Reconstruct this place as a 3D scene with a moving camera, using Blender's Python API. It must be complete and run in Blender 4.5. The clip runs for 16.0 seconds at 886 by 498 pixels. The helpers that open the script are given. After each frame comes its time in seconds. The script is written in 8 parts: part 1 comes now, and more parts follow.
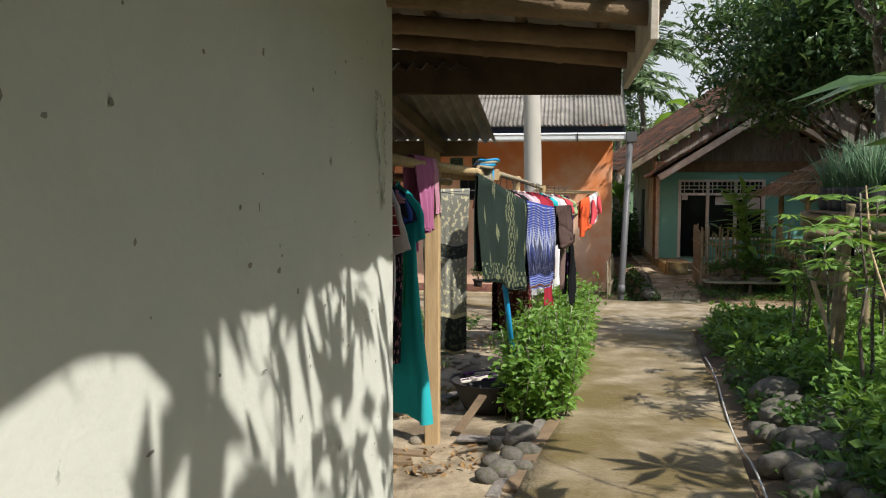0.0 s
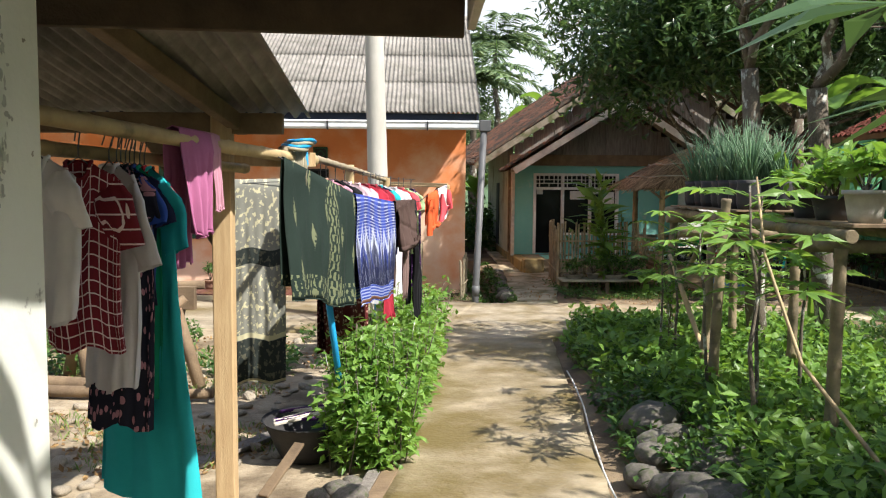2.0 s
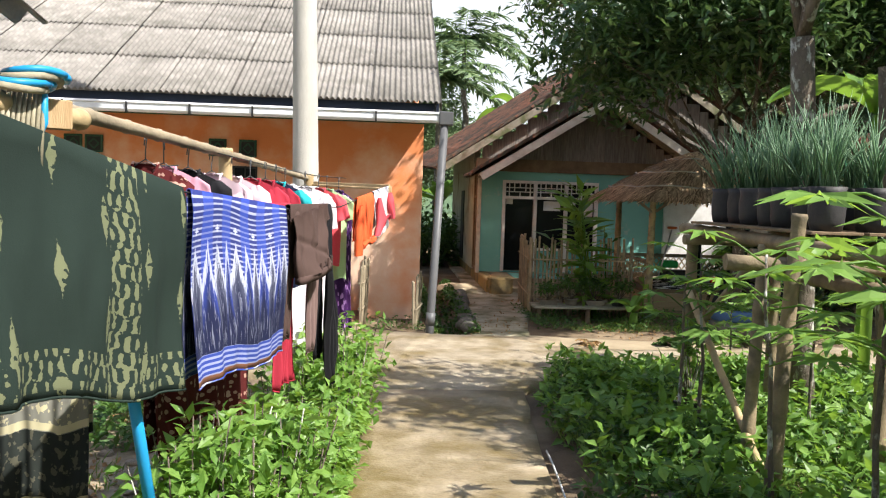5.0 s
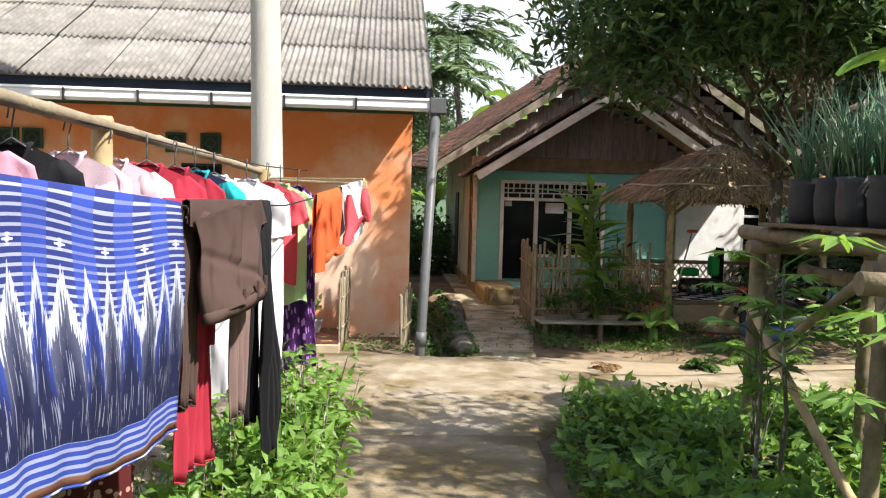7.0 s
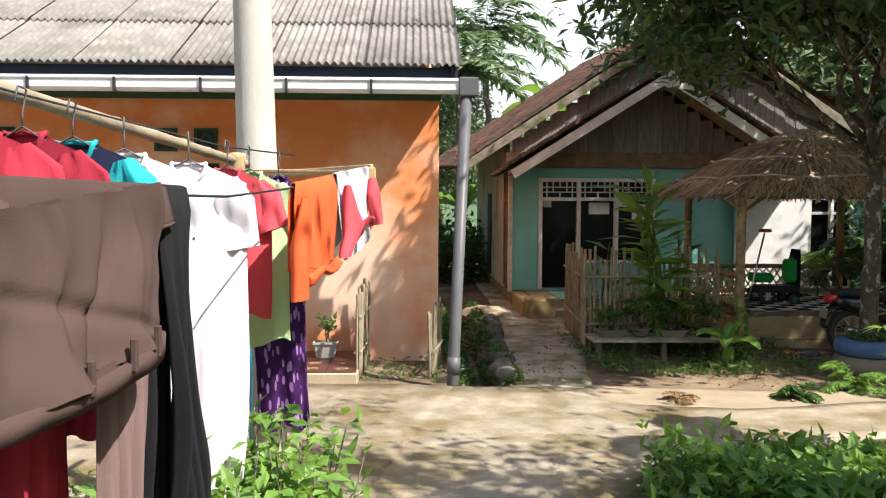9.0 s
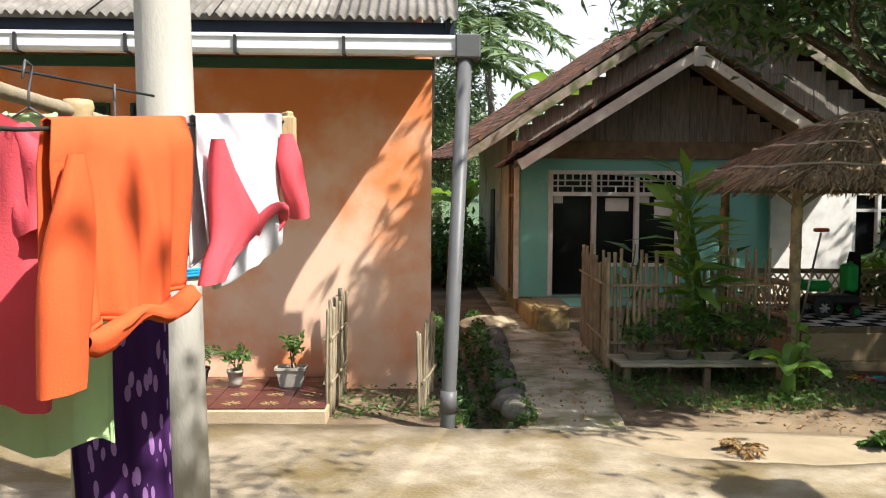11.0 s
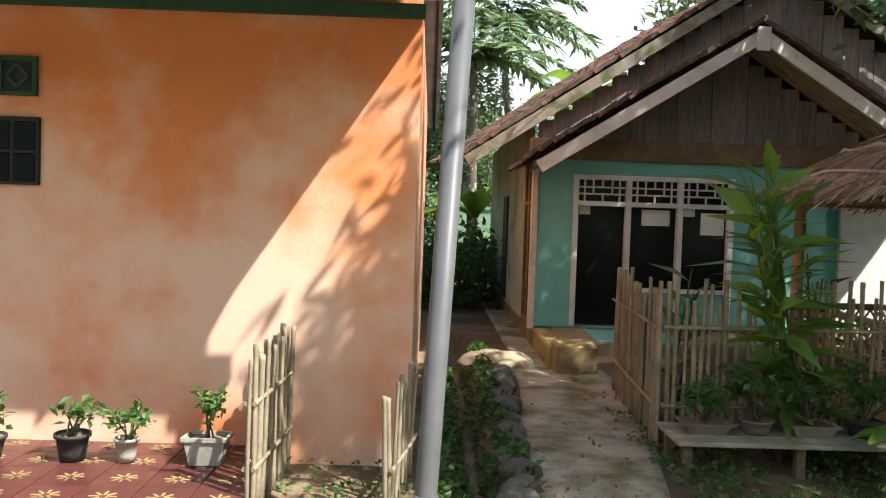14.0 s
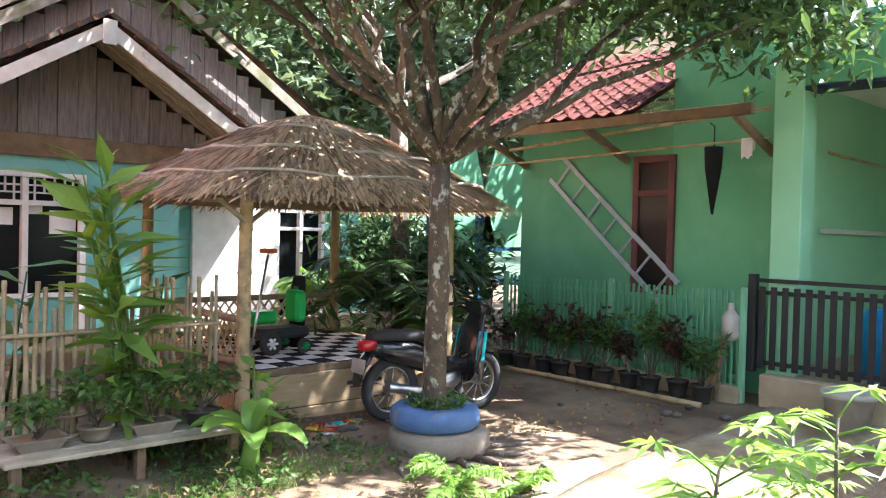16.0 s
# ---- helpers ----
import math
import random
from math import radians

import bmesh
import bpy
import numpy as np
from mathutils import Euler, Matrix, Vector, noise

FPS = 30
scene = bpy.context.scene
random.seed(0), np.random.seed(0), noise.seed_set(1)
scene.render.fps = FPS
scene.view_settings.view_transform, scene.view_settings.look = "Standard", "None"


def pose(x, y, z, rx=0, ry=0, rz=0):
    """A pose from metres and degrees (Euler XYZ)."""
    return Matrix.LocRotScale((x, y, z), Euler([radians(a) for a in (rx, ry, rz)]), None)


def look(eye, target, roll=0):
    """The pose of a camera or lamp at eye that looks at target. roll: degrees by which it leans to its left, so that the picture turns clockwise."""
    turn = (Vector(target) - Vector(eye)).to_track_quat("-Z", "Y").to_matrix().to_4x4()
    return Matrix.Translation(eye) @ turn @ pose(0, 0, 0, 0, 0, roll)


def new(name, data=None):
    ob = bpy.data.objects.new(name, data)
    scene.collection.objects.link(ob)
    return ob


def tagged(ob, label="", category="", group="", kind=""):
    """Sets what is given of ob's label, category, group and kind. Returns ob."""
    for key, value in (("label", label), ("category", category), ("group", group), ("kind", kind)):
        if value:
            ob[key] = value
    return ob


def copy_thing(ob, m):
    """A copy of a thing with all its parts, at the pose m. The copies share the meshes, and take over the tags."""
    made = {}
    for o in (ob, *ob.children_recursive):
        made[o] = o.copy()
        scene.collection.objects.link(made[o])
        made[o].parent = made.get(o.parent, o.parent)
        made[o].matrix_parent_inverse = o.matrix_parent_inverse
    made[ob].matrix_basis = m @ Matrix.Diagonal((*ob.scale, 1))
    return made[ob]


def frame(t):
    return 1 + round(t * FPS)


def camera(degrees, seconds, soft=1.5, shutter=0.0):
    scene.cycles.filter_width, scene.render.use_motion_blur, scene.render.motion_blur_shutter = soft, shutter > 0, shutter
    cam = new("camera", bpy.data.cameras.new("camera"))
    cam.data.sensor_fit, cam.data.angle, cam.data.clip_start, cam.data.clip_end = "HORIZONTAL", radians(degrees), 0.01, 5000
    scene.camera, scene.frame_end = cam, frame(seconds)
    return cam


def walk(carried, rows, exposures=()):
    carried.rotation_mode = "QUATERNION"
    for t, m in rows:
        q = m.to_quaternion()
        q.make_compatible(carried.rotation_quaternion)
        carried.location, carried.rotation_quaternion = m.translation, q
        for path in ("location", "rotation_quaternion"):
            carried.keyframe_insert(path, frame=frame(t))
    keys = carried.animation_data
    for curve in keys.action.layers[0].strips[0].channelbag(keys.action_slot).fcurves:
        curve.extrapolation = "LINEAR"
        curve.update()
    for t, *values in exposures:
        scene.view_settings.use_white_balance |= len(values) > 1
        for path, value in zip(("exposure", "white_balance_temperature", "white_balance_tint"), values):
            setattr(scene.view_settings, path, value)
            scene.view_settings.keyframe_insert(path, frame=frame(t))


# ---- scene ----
cam = camera(57.1, 16.0, 1.15)
METRES, EYE, TILT, LEAN, TURN = 11.0, 1.9, 0.0, 0.0, 8.5
ROWS = [
    (0.0, 0.0, 0.0, 0.0, 0.01, -4.0, -0.11),
    (0.5, 0.0098, 0.0276, -0.0015, -3.94, -4.31, -0.18),
    (1.0, 0.015, 0.06, -0.0017, -7.11, -4.39, -0.51),
    (1.5, 0.0208, 0.0907, -0.0039, -9.95, -4.38, -0.16),
    (2.0, 0.0302, 0.122, -0.0019, -9.91, -4.36, -0.37),
    (2.5, 0.0375, 0.1581, -0.0033, -9.9, -4.21, -0.93),
    (3.0, 0.046, 0.1901, -0.0045, -10.58, -4.19, -0.6),
    (3.5, 0.0566, 0.2213, -0.0041, -10.52, -4.23, -1.41),
    (4.0, 0.0666, 0.2588, -0.0046, -11.04, -4.09, -1.7),
    (6.5, 0.1144, 0.4278, -0.0093, -13.01, -3.36, -1.64),
    (7.0, 0.1193, 0.4622, -0.0107, -12.58, -3.36, -1.46),
    (7.5, 0.1265, 0.4971, -0.0124, -10.26, -3.25, -0.88),
    (8.0, 0.1334, 0.5311, -0.0141, -9.83, -3.02, -1.15),
    (8.5, 0.138, 0.5647, -0.0142, -10.31, -3.0, -0.48),
    (9.0, 0.145, 0.5966, -0.0163, -10.54, -2.98, -0.25),
    (11.5, 0.1904, 0.7797, -0.0214, -10.3, -3.11, -0.42),
    (12.0, 0.2018, 0.8127, -0.0224, -9.24, -3.14, -1.58),
    (12.5, 0.2092, 0.8465, -0.0231, -8.92, -2.81, -1.85),
    (13.0, 0.2179, 0.8778, -0.0253, -8.93, -2.76, -1.26),
    (13.5, 0.2255, 0.9078, -0.0245, -8.72, -2.63, -1.92),
    (14.0, 0.2285, 0.9323, -0.0238, -9.37, -2.32, -1.86),
    (14.5, 0.2358, 0.9436, -0.0231, -18.23, -2.06, -1.77),
    (15.0, 0.2422, 0.9426, -0.0227, -28.94, -1.79, -1.68),
    (15.5, 0.2502, 0.939, -0.0232, -41.51, -1.45, -1.51),
    (16.0, 0.2569, 0.9337, -0.0232, -51.28, -1.22, -1.45),
]
walk(cam, [(t, pose(0, 0, EYE, TILT, LEAN, TURN) @ pose(METRES * x, METRES * y, METRES * z, 90 + pitch, roll, yaw)) for t, x, y, z, yaw, pitch, roll in ROWS],
     [(0, 0.32, 6350, 11), (0.7, 0.47, 6350, 11), (1.5, 0.74, 6350, 11), (2.5, 1.0, 6350, 12), (4, 1.0, 6350, 12), (6.5, 1.03, 6350, 13), (9, 1.02, 6350, 13), (11.5, 1.0, 6400, 11), (13.5, 1.1, 6350, 10), (14.5, 1.5, 6100, 11), (15.3, 2.15, 5850, 14), (16, 2.75, 5800, 20)])

# ---------------------------------------------------------------- light
SUN_DIR = Vector((1.6, -1.15, 2.4)).normalized()
world = bpy.data.worlds.new("world")
scene.world = world
world.use_nodes = True
wn, wl = world.node_tree.nodes, world.node_tree.links
sky = wn.new("ShaderNodeTexSky")
sky.sky_type, sky.sun_disc = "NISHITA", False
sky.sun_elevation = math.asin(SUN_DIR.z)
sky.sun_rotation = math.atan2(SUN_DIR.x, SUN_DIR.y)
sky.air_density, sky.dust_density = 1.0, 2.0
wn["Background"].inputs["Strength"].default_value = 0.12
wl.new(sky.outputs[0], wn["Background"].inputs["Color"])
sun = new("sun", bpy.data.lights.new("sun", "SUN"))
sun.data.energy, sun.data.angle, sun.data.color = 5.0, radians(0.6), (1.0, 0.95, 0.87)
sun.matrix_world = look(SUN_DIR * 60, (0, 0, 0))


# ---------------------------------------------------------------- materials
def mat(name, a, b=None, scale=4.0, rough=0.8, bump=0.3, c=None, cscale=0.6, cut=(0.45, 0.6), metal=0.0, fine=60.0, stretch=(1, 1, 1), spec=0.3, height=None):
    """Two tones mixed by noise, a third laid over in larger patches, and fine relief."""
    m = bpy.data.materials.new(name)
    m.use_nodes = True
    n, l = m.node_tree.nodes, m.node_tree.links
    p = n["Principled BSDF"]
    p.inputs["Roughness"].default_value, p.inputs["Metallic"].default_value = rough, metal
    p.inputs["Specular IOR Level"].default_value = spec
    co = n.new("ShaderNodeTexCoord")
    mp = n.new("ShaderNodeMapping")
    mp.inputs["Scale"].default_value = stretch
    l.new(co.outputs["Object"], mp.inputs["Vector"])
    no = n.new("ShaderNodeTexNoise")
    no.inputs["Scale"].default_value, no.inputs["Detail"].default_value, no.inputs["Roughness"].default_value = scale, 6, 0.65
    l.new(mp.outputs[0], no.inputs["Vector"])
    ra = n.new("ShaderNodeMapRange")
    ra.inputs["From Min"].default_value, ra.inputs["From Max"].default_value = 0.3, 0.7
    l.new(no.outputs["Fac"], ra.inputs["Value"])
    mx = n.new("ShaderNodeMix")
    mx.data_type = "RGBA"
    b = b or tuple(v * 0.75 for v in a)
    mx.inputs["A"].default_value, mx.inputs["B"].default_value = (*a, 1), (*b, 1)
    l.new(ra.outputs[0], mx.inputs["Factor"])
    out = mx.outputs["Result"]
    if c:
        n2 = n.new("ShaderNodeTexNoise")
        n2.inputs["Scale"].default_value, n2.inputs["Detail"].default_value, n2.inputs["Roughness"].default_value = cscale, 9, 0.6
        l.new(mp.outputs[0], n2.inputs["Vector"])
        r2 = n.new("ShaderNodeMapRange")
        r2.inputs["From Min"].default_value, r2.inputs["From Max"].default_value = cut
        patch = n2.outputs["Fac"]
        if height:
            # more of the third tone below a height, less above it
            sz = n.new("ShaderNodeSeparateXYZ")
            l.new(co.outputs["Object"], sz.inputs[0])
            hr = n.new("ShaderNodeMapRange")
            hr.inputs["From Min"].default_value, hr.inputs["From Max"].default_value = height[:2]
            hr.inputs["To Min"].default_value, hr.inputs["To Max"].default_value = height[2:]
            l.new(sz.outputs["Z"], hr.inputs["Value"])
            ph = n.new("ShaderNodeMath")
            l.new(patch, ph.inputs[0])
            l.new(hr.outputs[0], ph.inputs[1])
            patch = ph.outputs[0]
        l.new(patch, r2.inputs["Value"])
        m2 = n.new("ShaderNodeMix")
        m2.data_type = "RGBA"
        l.new(r2.outputs[0], m2.inputs["Factor"])
        l.new(out, m2.inputs["A"])
        m2.inputs["B"].default_value = (*c, 1)
        out = m2.outputs["Result"]
    # each object a little lighter or darker
    oi = n.new("ShaderNodeObjectInfo")
    hs = n.new("ShaderNodeHueSaturation")
    vr = n.new("ShaderNodeMapRange")
    vr.inputs["To Min"].default_value, vr.inputs["To Max"].default_value = 0.86, 1.12
    l.new(oi.outputs["Random"], vr.inputs["Value"])
    l.new(vr.outputs[0], hs.inputs["Value"])
    l.new(out, hs.inputs["Color"])
    l.new(hs.outputs[0], p.inputs["Base Color"])
    if bump:
        fn = n.new("ShaderNodeTexNoise")
        fn.inputs["Scale"].default_value, fn.inputs["Detail"].default_value = fine, 4
        l.new(mp.outputs[0], fn.inputs["Vector"])
        ad = n.new("ShaderNodeMath")
        ad.operation = "MULTIPLY_ADD"
        ad.inputs[1].default_value = 0.5
        l.new(fn.outputs["Fac"], ad.inputs[0])
        l.new(no.outputs["Fac"], ad.inputs[2])
        bu = n.new("ShaderNodeBump")
        bu.inputs["Strength"].default_value, bu.inputs["Distance"].default_value = bump, 0.02
        l.new(ad.outputs[0], bu.inputs["Height"])
        l.new(bu.outputs[0], p.inputs["Normal"])
    return m


def leaf_mat(name, a, b, trans=0.35, rough=0.45):
    """Leaves: colour by island, some light let through."""
    m = bpy.data.materials.new(name)
    m.use_nodes = True
    n, l = m.node_tree.nodes, m.node_tree.links
    p, o = n["Principled BSDF"], n["Material Output"]
    g = n.new("ShaderNodeNewGeometry")
    r = n.new("ShaderNodeMix")
    r.data_type = "RGBA"
    r.inputs["A"].default_value, r.inputs["B"].default_value = (*a, 1), (*b, 1)
    l.new(g.outputs["Random Per Island"], r.inputs["Factor"])
    l.new(r.outputs["Result"], p.inputs["Base Color"])
    p.inputs["Roughness"].default_value = rough
    p.inputs["Specular IOR Level"].default_value = 0.4
    t = n.new("ShaderNodeBsdfTranslucent")
    hs = n.new("ShaderNodeHueSaturation")
    hs.inputs["Value"].default_value, hs.inputs["Saturation"].default_value, hs.inputs["Hue"].default_value = 1.6, 1.1, 0.48
    l.new(r.outputs["Result"], hs.inputs["Color"])
    l.new(hs.outputs[0], t.inputs["Color"])
    mix = n.new("ShaderNodeMixShader")
    mix.inputs[0].default_value = trans
    l.new(p.outputs[0], mix.inputs[1])
    l.new(t.outputs[0], mix.inputs[2])
    l.new(mix.outputs[0], o.inputs["Surface"])
    return m


def glass_mat(name, tint=(0.008, 0.009, 0.010), rough=0.16):
    m = bpy.data.materials.new(name)
    m.use_nodes = True
    p = m.node_tree.nodes["Principled BSDF"]
    p.inputs["Base Color"].default_value = (*tint, 1)
    p.inputs["Roughness"].default_value, p.inputs["Specular IOR Level"].default_value = rough, 0.2
    return m


M = {
    "soil": mat("soil", (0.16, 0.115, 0.07), (0.085, 0.06, 0.035), 3, 0.95, 0.9, c=(0.24, 0.18, 0.11), cscale=0.7),
    "rubble_soil": mat("rubble_soil", (0.40, 0.33, 0.225), (0.22, 0.17, 0.105), 6, 0.95, 1.0, c=(0.14, 0.105, 0.065), cscale=1.6, cut=(0.48, 0.62), fine=24),
    "concrete": mat("concrete", (0.45, 0.385, 0.275), (0.215, 0.175, 0.115), 3.4, 0.6, 0.9, c=(0.19, 0.145, 0.065), cscale=1.3, cut=(0.45, 0.62), fine=34),
    "path_concrete": mat("path_concrete", (0.39, 0.325, 0.22), (0.17, 0.135, 0.08), 3.4, 0.55, 0.9, c=(0.14, 0.105, 0.042), cscale=1.1, cut=(0.40, 0.58), fine=34),
    "sand": mat("sand", (0.42, 0.345, 0.225), (0.29, 0.23, 0.145), 2.5, 0.9, 0.5),
    "whitewash": mat("whitewash", (0.74, 0.75, 0.665), (0.65, 0.665, 0.58), 1.5, 0.85, 0.15, c=(0.30, 0.30, 0.26), cscale=7, cut=(0.68, 0.72)),
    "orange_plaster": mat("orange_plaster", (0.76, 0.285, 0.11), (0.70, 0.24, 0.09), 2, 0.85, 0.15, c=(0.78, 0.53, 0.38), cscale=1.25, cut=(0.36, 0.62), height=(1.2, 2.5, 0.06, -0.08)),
    "turquoise_plaster": mat("turquoise_plaster", (0.15, 0.41, 0.36), (0.19, 0.45, 0.39), 2, 0.85, 0.2, c=(0.42, 0.47, 0.41), cscale=2.3, cut=(0.60, 0.70)),
    "cream_plaster": mat("cream_plaster", (0.52, 0.52, 0.42), (0.38, 0.37, 0.28), 2, 0.9, 0.3, c=(0.22, 0.19, 0.13), cscale=1.5, cut=(0.52, 0.66)),
    "green_plaster": mat("green_plaster", (0.135, 0.375, 0.195), (0.11, 0.325, 0.165), 1.2, 0.8, 0.15, c=(0.165, 0.395, 0.215), cscale=1.6, cut=(0.5, 0.7)),
    "light_green": mat("light_green", (0.26, 0.53, 0.33), (0.215, 0.47, 0.285), 1.2, 0.8, 0.12),
    "ochre_plinth": mat("ochre_plinth", (0.36, 0.26, 0.10), (0.26, 0.19, 0.09), 2.5, 0.9, 0.4, c=(0.16, 0.13, 0.07), cscale=2),
    "asbestos": mat("asbestos", (0.31, 0.29, 0.26), (0.165, 0.155, 0.135), 5, 0.95, 0.4, c=(0.16, 0.15, 0.13), cscale=2.2, cut=(0.52, 0.68)),
    "clay_tile": mat("clay_tile", (0.30, 0.13, 0.075), (0.13, 0.075, 0.055), 4, 0.9, 0.4, c=(0.075, 0.065, 0.05), cscale=2.5, cut=(0.45, 0.6)),
    "red_tile": mat("red_tile", (0.27, 0.085, 0.055), (0.16, 0.055, 0.04), 4, 0.8, 0.3),
    "mossy_concrete": mat("mossy_concrete", (0.54, 0.49, 0.35), (0.31, 0.27, 0.18), 3.2, 0.85, 0.9, c=(0.17, 0.155, 0.07), cscale=1.9, cut=(0.46, 0.62)),
    "mossy_board": mat("mossy_board", (0.40, 0.36, 0.26), (0.22, 0.20, 0.13), 5, 0.85, 0.4),
    "floor_maroon": mat("floor_maroon", (0.12, 0.04, 0.032), (0.08, 0.028, 0.022), 6, 0.35, 0.05),
    "dark_green": mat("dark_green", (0.03, 0.085, 0.05), (0.02, 0.06, 0.035), 5, 0.6, 0.1),
    "dark_timber": mat("dark_timber", (0.10, 0.072, 0.048), (0.055, 0.04, 0.028), 5, 0.9, 0.5),
    "plywood": mat("plywood", (0.40, 0.30, 0.17), (0.28, 0.205, 0.11), 5, 0.8, 0.3, stretch=(0.7, 6, 6)),
    "white_paint": mat("white_paint", (0.72, 0.72, 0.69), (0.58, 0.57, 0.53), 6, 0.5, 0.1),
    "grey_wood": mat("grey_wood", (0.27, 0.245, 0.215), (0.12, 0.105, 0.09), 5, 0.85, 0.5, stretch=(8, 8, 0.7)),
    "pale_board": mat("pale_board", (0.60, 0.55, 0.47), (0.40, 0.35, 0.28), 6, 0.8, 0.3),
    "raw_timber": mat("raw_timber", (0.55, 0.40, 0.22), (0.42, 0.28, 0.14), 4, 0.75, 0.3, stretch=(9, 9, 0.8)),
    "old_timber": mat("old_timber", (0.24, 0.17, 0.10), (0.13, 0.09, 0.055), 5, 0.85, 0.5),
    "bamboo": mat("bamboo", (0.50, 0.38, 0.20), (0.34, 0.25, 0.13), 6, 0.55, 0.2, c=(0.20, 0.16, 0.09), cscale=5, cut=(0.52, 0.66)),
    "bamboo_grey": mat("bamboo_grey", (0.36, 0.30, 0.20), (0.20, 0.165, 0.11), 6, 0.8, 0.3),
    "thatch": mat("thatch", (0.40, 0.28, 0.16), (0.22, 0.15, 0.085), 9, 0.95, 0.5, fine=90),
    "pole_concrete": mat("pole_concrete", (0.47, 0.45, 0.40), (0.35, 0.335, 0.29), 3, 0.85, 0.3, c=(0.24, 0.22, 0.19), cscale=4, cut=(0.6, 0.72), stretch=(1, 1, 0.4)),
    "pvc": mat("pvc", (0.105, 0.107, 0.108), (0.08, 0.082, 0.084), 4, 0.45, 0.05),
    "gutter": mat("gutter", (0.74, 0.76, 0.77), (0.64, 0.66, 0.67), 8, 0.4, 0.05),
    "navy_paint": mat("navy_paint", (0.020, 0.028, 0.055), (0.014, 0.02, 0.04), 5, 0.5, 0.1),
    "dark": mat("dark", (0.03, 0.03, 0.03), (0.02, 0.02, 0.02), 5, 0.6, 0.1),
    "glass": glass_mat("glass"),
    "stone": mat("stone", (0.185, 0.165, 0.14), (0.105, 0.095, 0.08), 5, 0.9, 0.5, c=(0.10, 0.11, 0.06), cscale=3, cut=(0.5, 0.65)),
    "bark": mat("bark", (0.17, 0.14, 0.105), (0.08, 0.065, 0.048), 9, 0.95, 1.0, c=(0.42, 0.42, 0.36), cscale=9, cut=(0.55, 0.61), stretch=(1, 1, 0.6)),
    "lichen_bark": mat("lichen_bark", (0.115, 0.09, 0.062), (0.055, 0.043, 0.03), 9, 0.95, 1.0, c=(0.36, 0.35, 0.29), cscale=15, cut=(0.54, 0.63), stretch=(1, 1, 0.7)),
    "barge_paint": mat("barge_paint", (0.74, 0.72, 0.66), (0.55, 0.52, 0.45), 6, 0.8, 0.3, c=(0.36, 0.31, 0.24), cscale=4, cut=(0.6, 0.72)),
    "leaf_dark": leaf_mat("leaf_dark", (0.032, 0.072, 0.026), (0.085, 0.150, 0.045), 0.3, 0.33),
    "leaf_mid": leaf_mat("leaf_mid", (0.036, 0.095, 0.02), (0.10, 0.185, 0.042), 0.35),
    "leaf_light": leaf_mat("leaf_light", (0.10, 0.21, 0.035), (0.20, 0.34, 0.07), 0.4),
    # distant foliage: air haze is painted in as a paler green
    "leaf_haze": leaf_mat("leaf_haze", (0.085, 0.14, 0.07), (0.165, 0.23, 0.10), 0.25, 0.7),
    "grass": leaf_mat("grass", (0.09, 0.17, 0.035), (0.19, 0.27, 0.07), 0.35),
    "dry_leaf": leaf_mat("dry_leaf", (0.20, 0.12, 0.05), (0.34, 0.22, 0.09), 0.2, 0.8),
    "hill": mat("hill", (0.06, 0.11, 0.06), (0.035, 0.07, 0.04), 0.15, 1.0, 0.0, c=(0.10, 0.15, 0.07), cscale=0.05),
}


# ---------------------------------------------------------------- mesh helpers
def thing(name, label, category, at=(0, 0, 0), group="", kind=""):
    ob = new(name)
    ob.location = at
    ob.empty_display_size = 0.05
    return tagged(ob, label, category, group, kind)


def mesh_of(name, bm, material):
    me = bpy.data.meshes.new(name)
    bm.normal_update()
    bm.to_mesh(me)
    bm.free()
    me.materials.append(M[material])
    return me


def part(name, bm, material, parent=None, label="", smooth=False):
    """One mesh object from a bmesh in world coordinates, under its thing."""
    me = mesh_of(name, bm, material) if isinstance(bm, bmesh.types.BMesh) else bm
    if smooth:
        me.shade_smooth()
    ob = new(name, me)
    if parent is not None:
        ob.parent = parent
        if parent.parent is None:
            ob.matrix_parent_inverse = Matrix.Translation(-parent.location)
    return tagged(ob, label)


def block(bm, lo, hi, bevel=0.0):
    """A box between two corners, with small bevels."""
    lo, hi = Vector(lo), Vector(hi)
    r = bmesh.ops.create_cube(bm, size=1, matrix=Matrix.Translation((lo + hi) / 2) @ Matrix.Diagonal((*(hi - lo), 1)))
    if bevel:
        es = list({e for v in r["verts"] for e in v.link_edges})
        bmesh.ops.bevel(bm, geom=es, offset=bevel, segments=1, affect="EDGES")
    return bm


def box(lo, hi, bevel=0.0):
    return block(bmesh.new(), lo, hi, bevel)


def beam(bm, a, b, w, h, bevel=0.004, up=(0, 0, 1)):
    """A squared bar from a to b."""
    a, b = Vector(a), Vector(b)
    z = (b - a).normalized()
    u = Vector(up)
    if abs(z.dot(u)) > 0.98:
        u = Vector((0, 1, 0))
    x = u.cross(z).normalized()
    y = z.cross(x)
    m = Matrix((x, y, z)).transposed().to_4x4()
    m.translation = (a + b) / 2
    r = bmesh.ops.create_cube(bm, size=1, matrix=m @ Matrix.Diagonal((w, h, (b - a).length, 1)))
    if bevel:
        bmesh.ops.bevel(bm, geom=list({e for v in r["verts"] for e in v.link_edges}), offset=bevel, segments=1, affect="EDGES")
    return bm


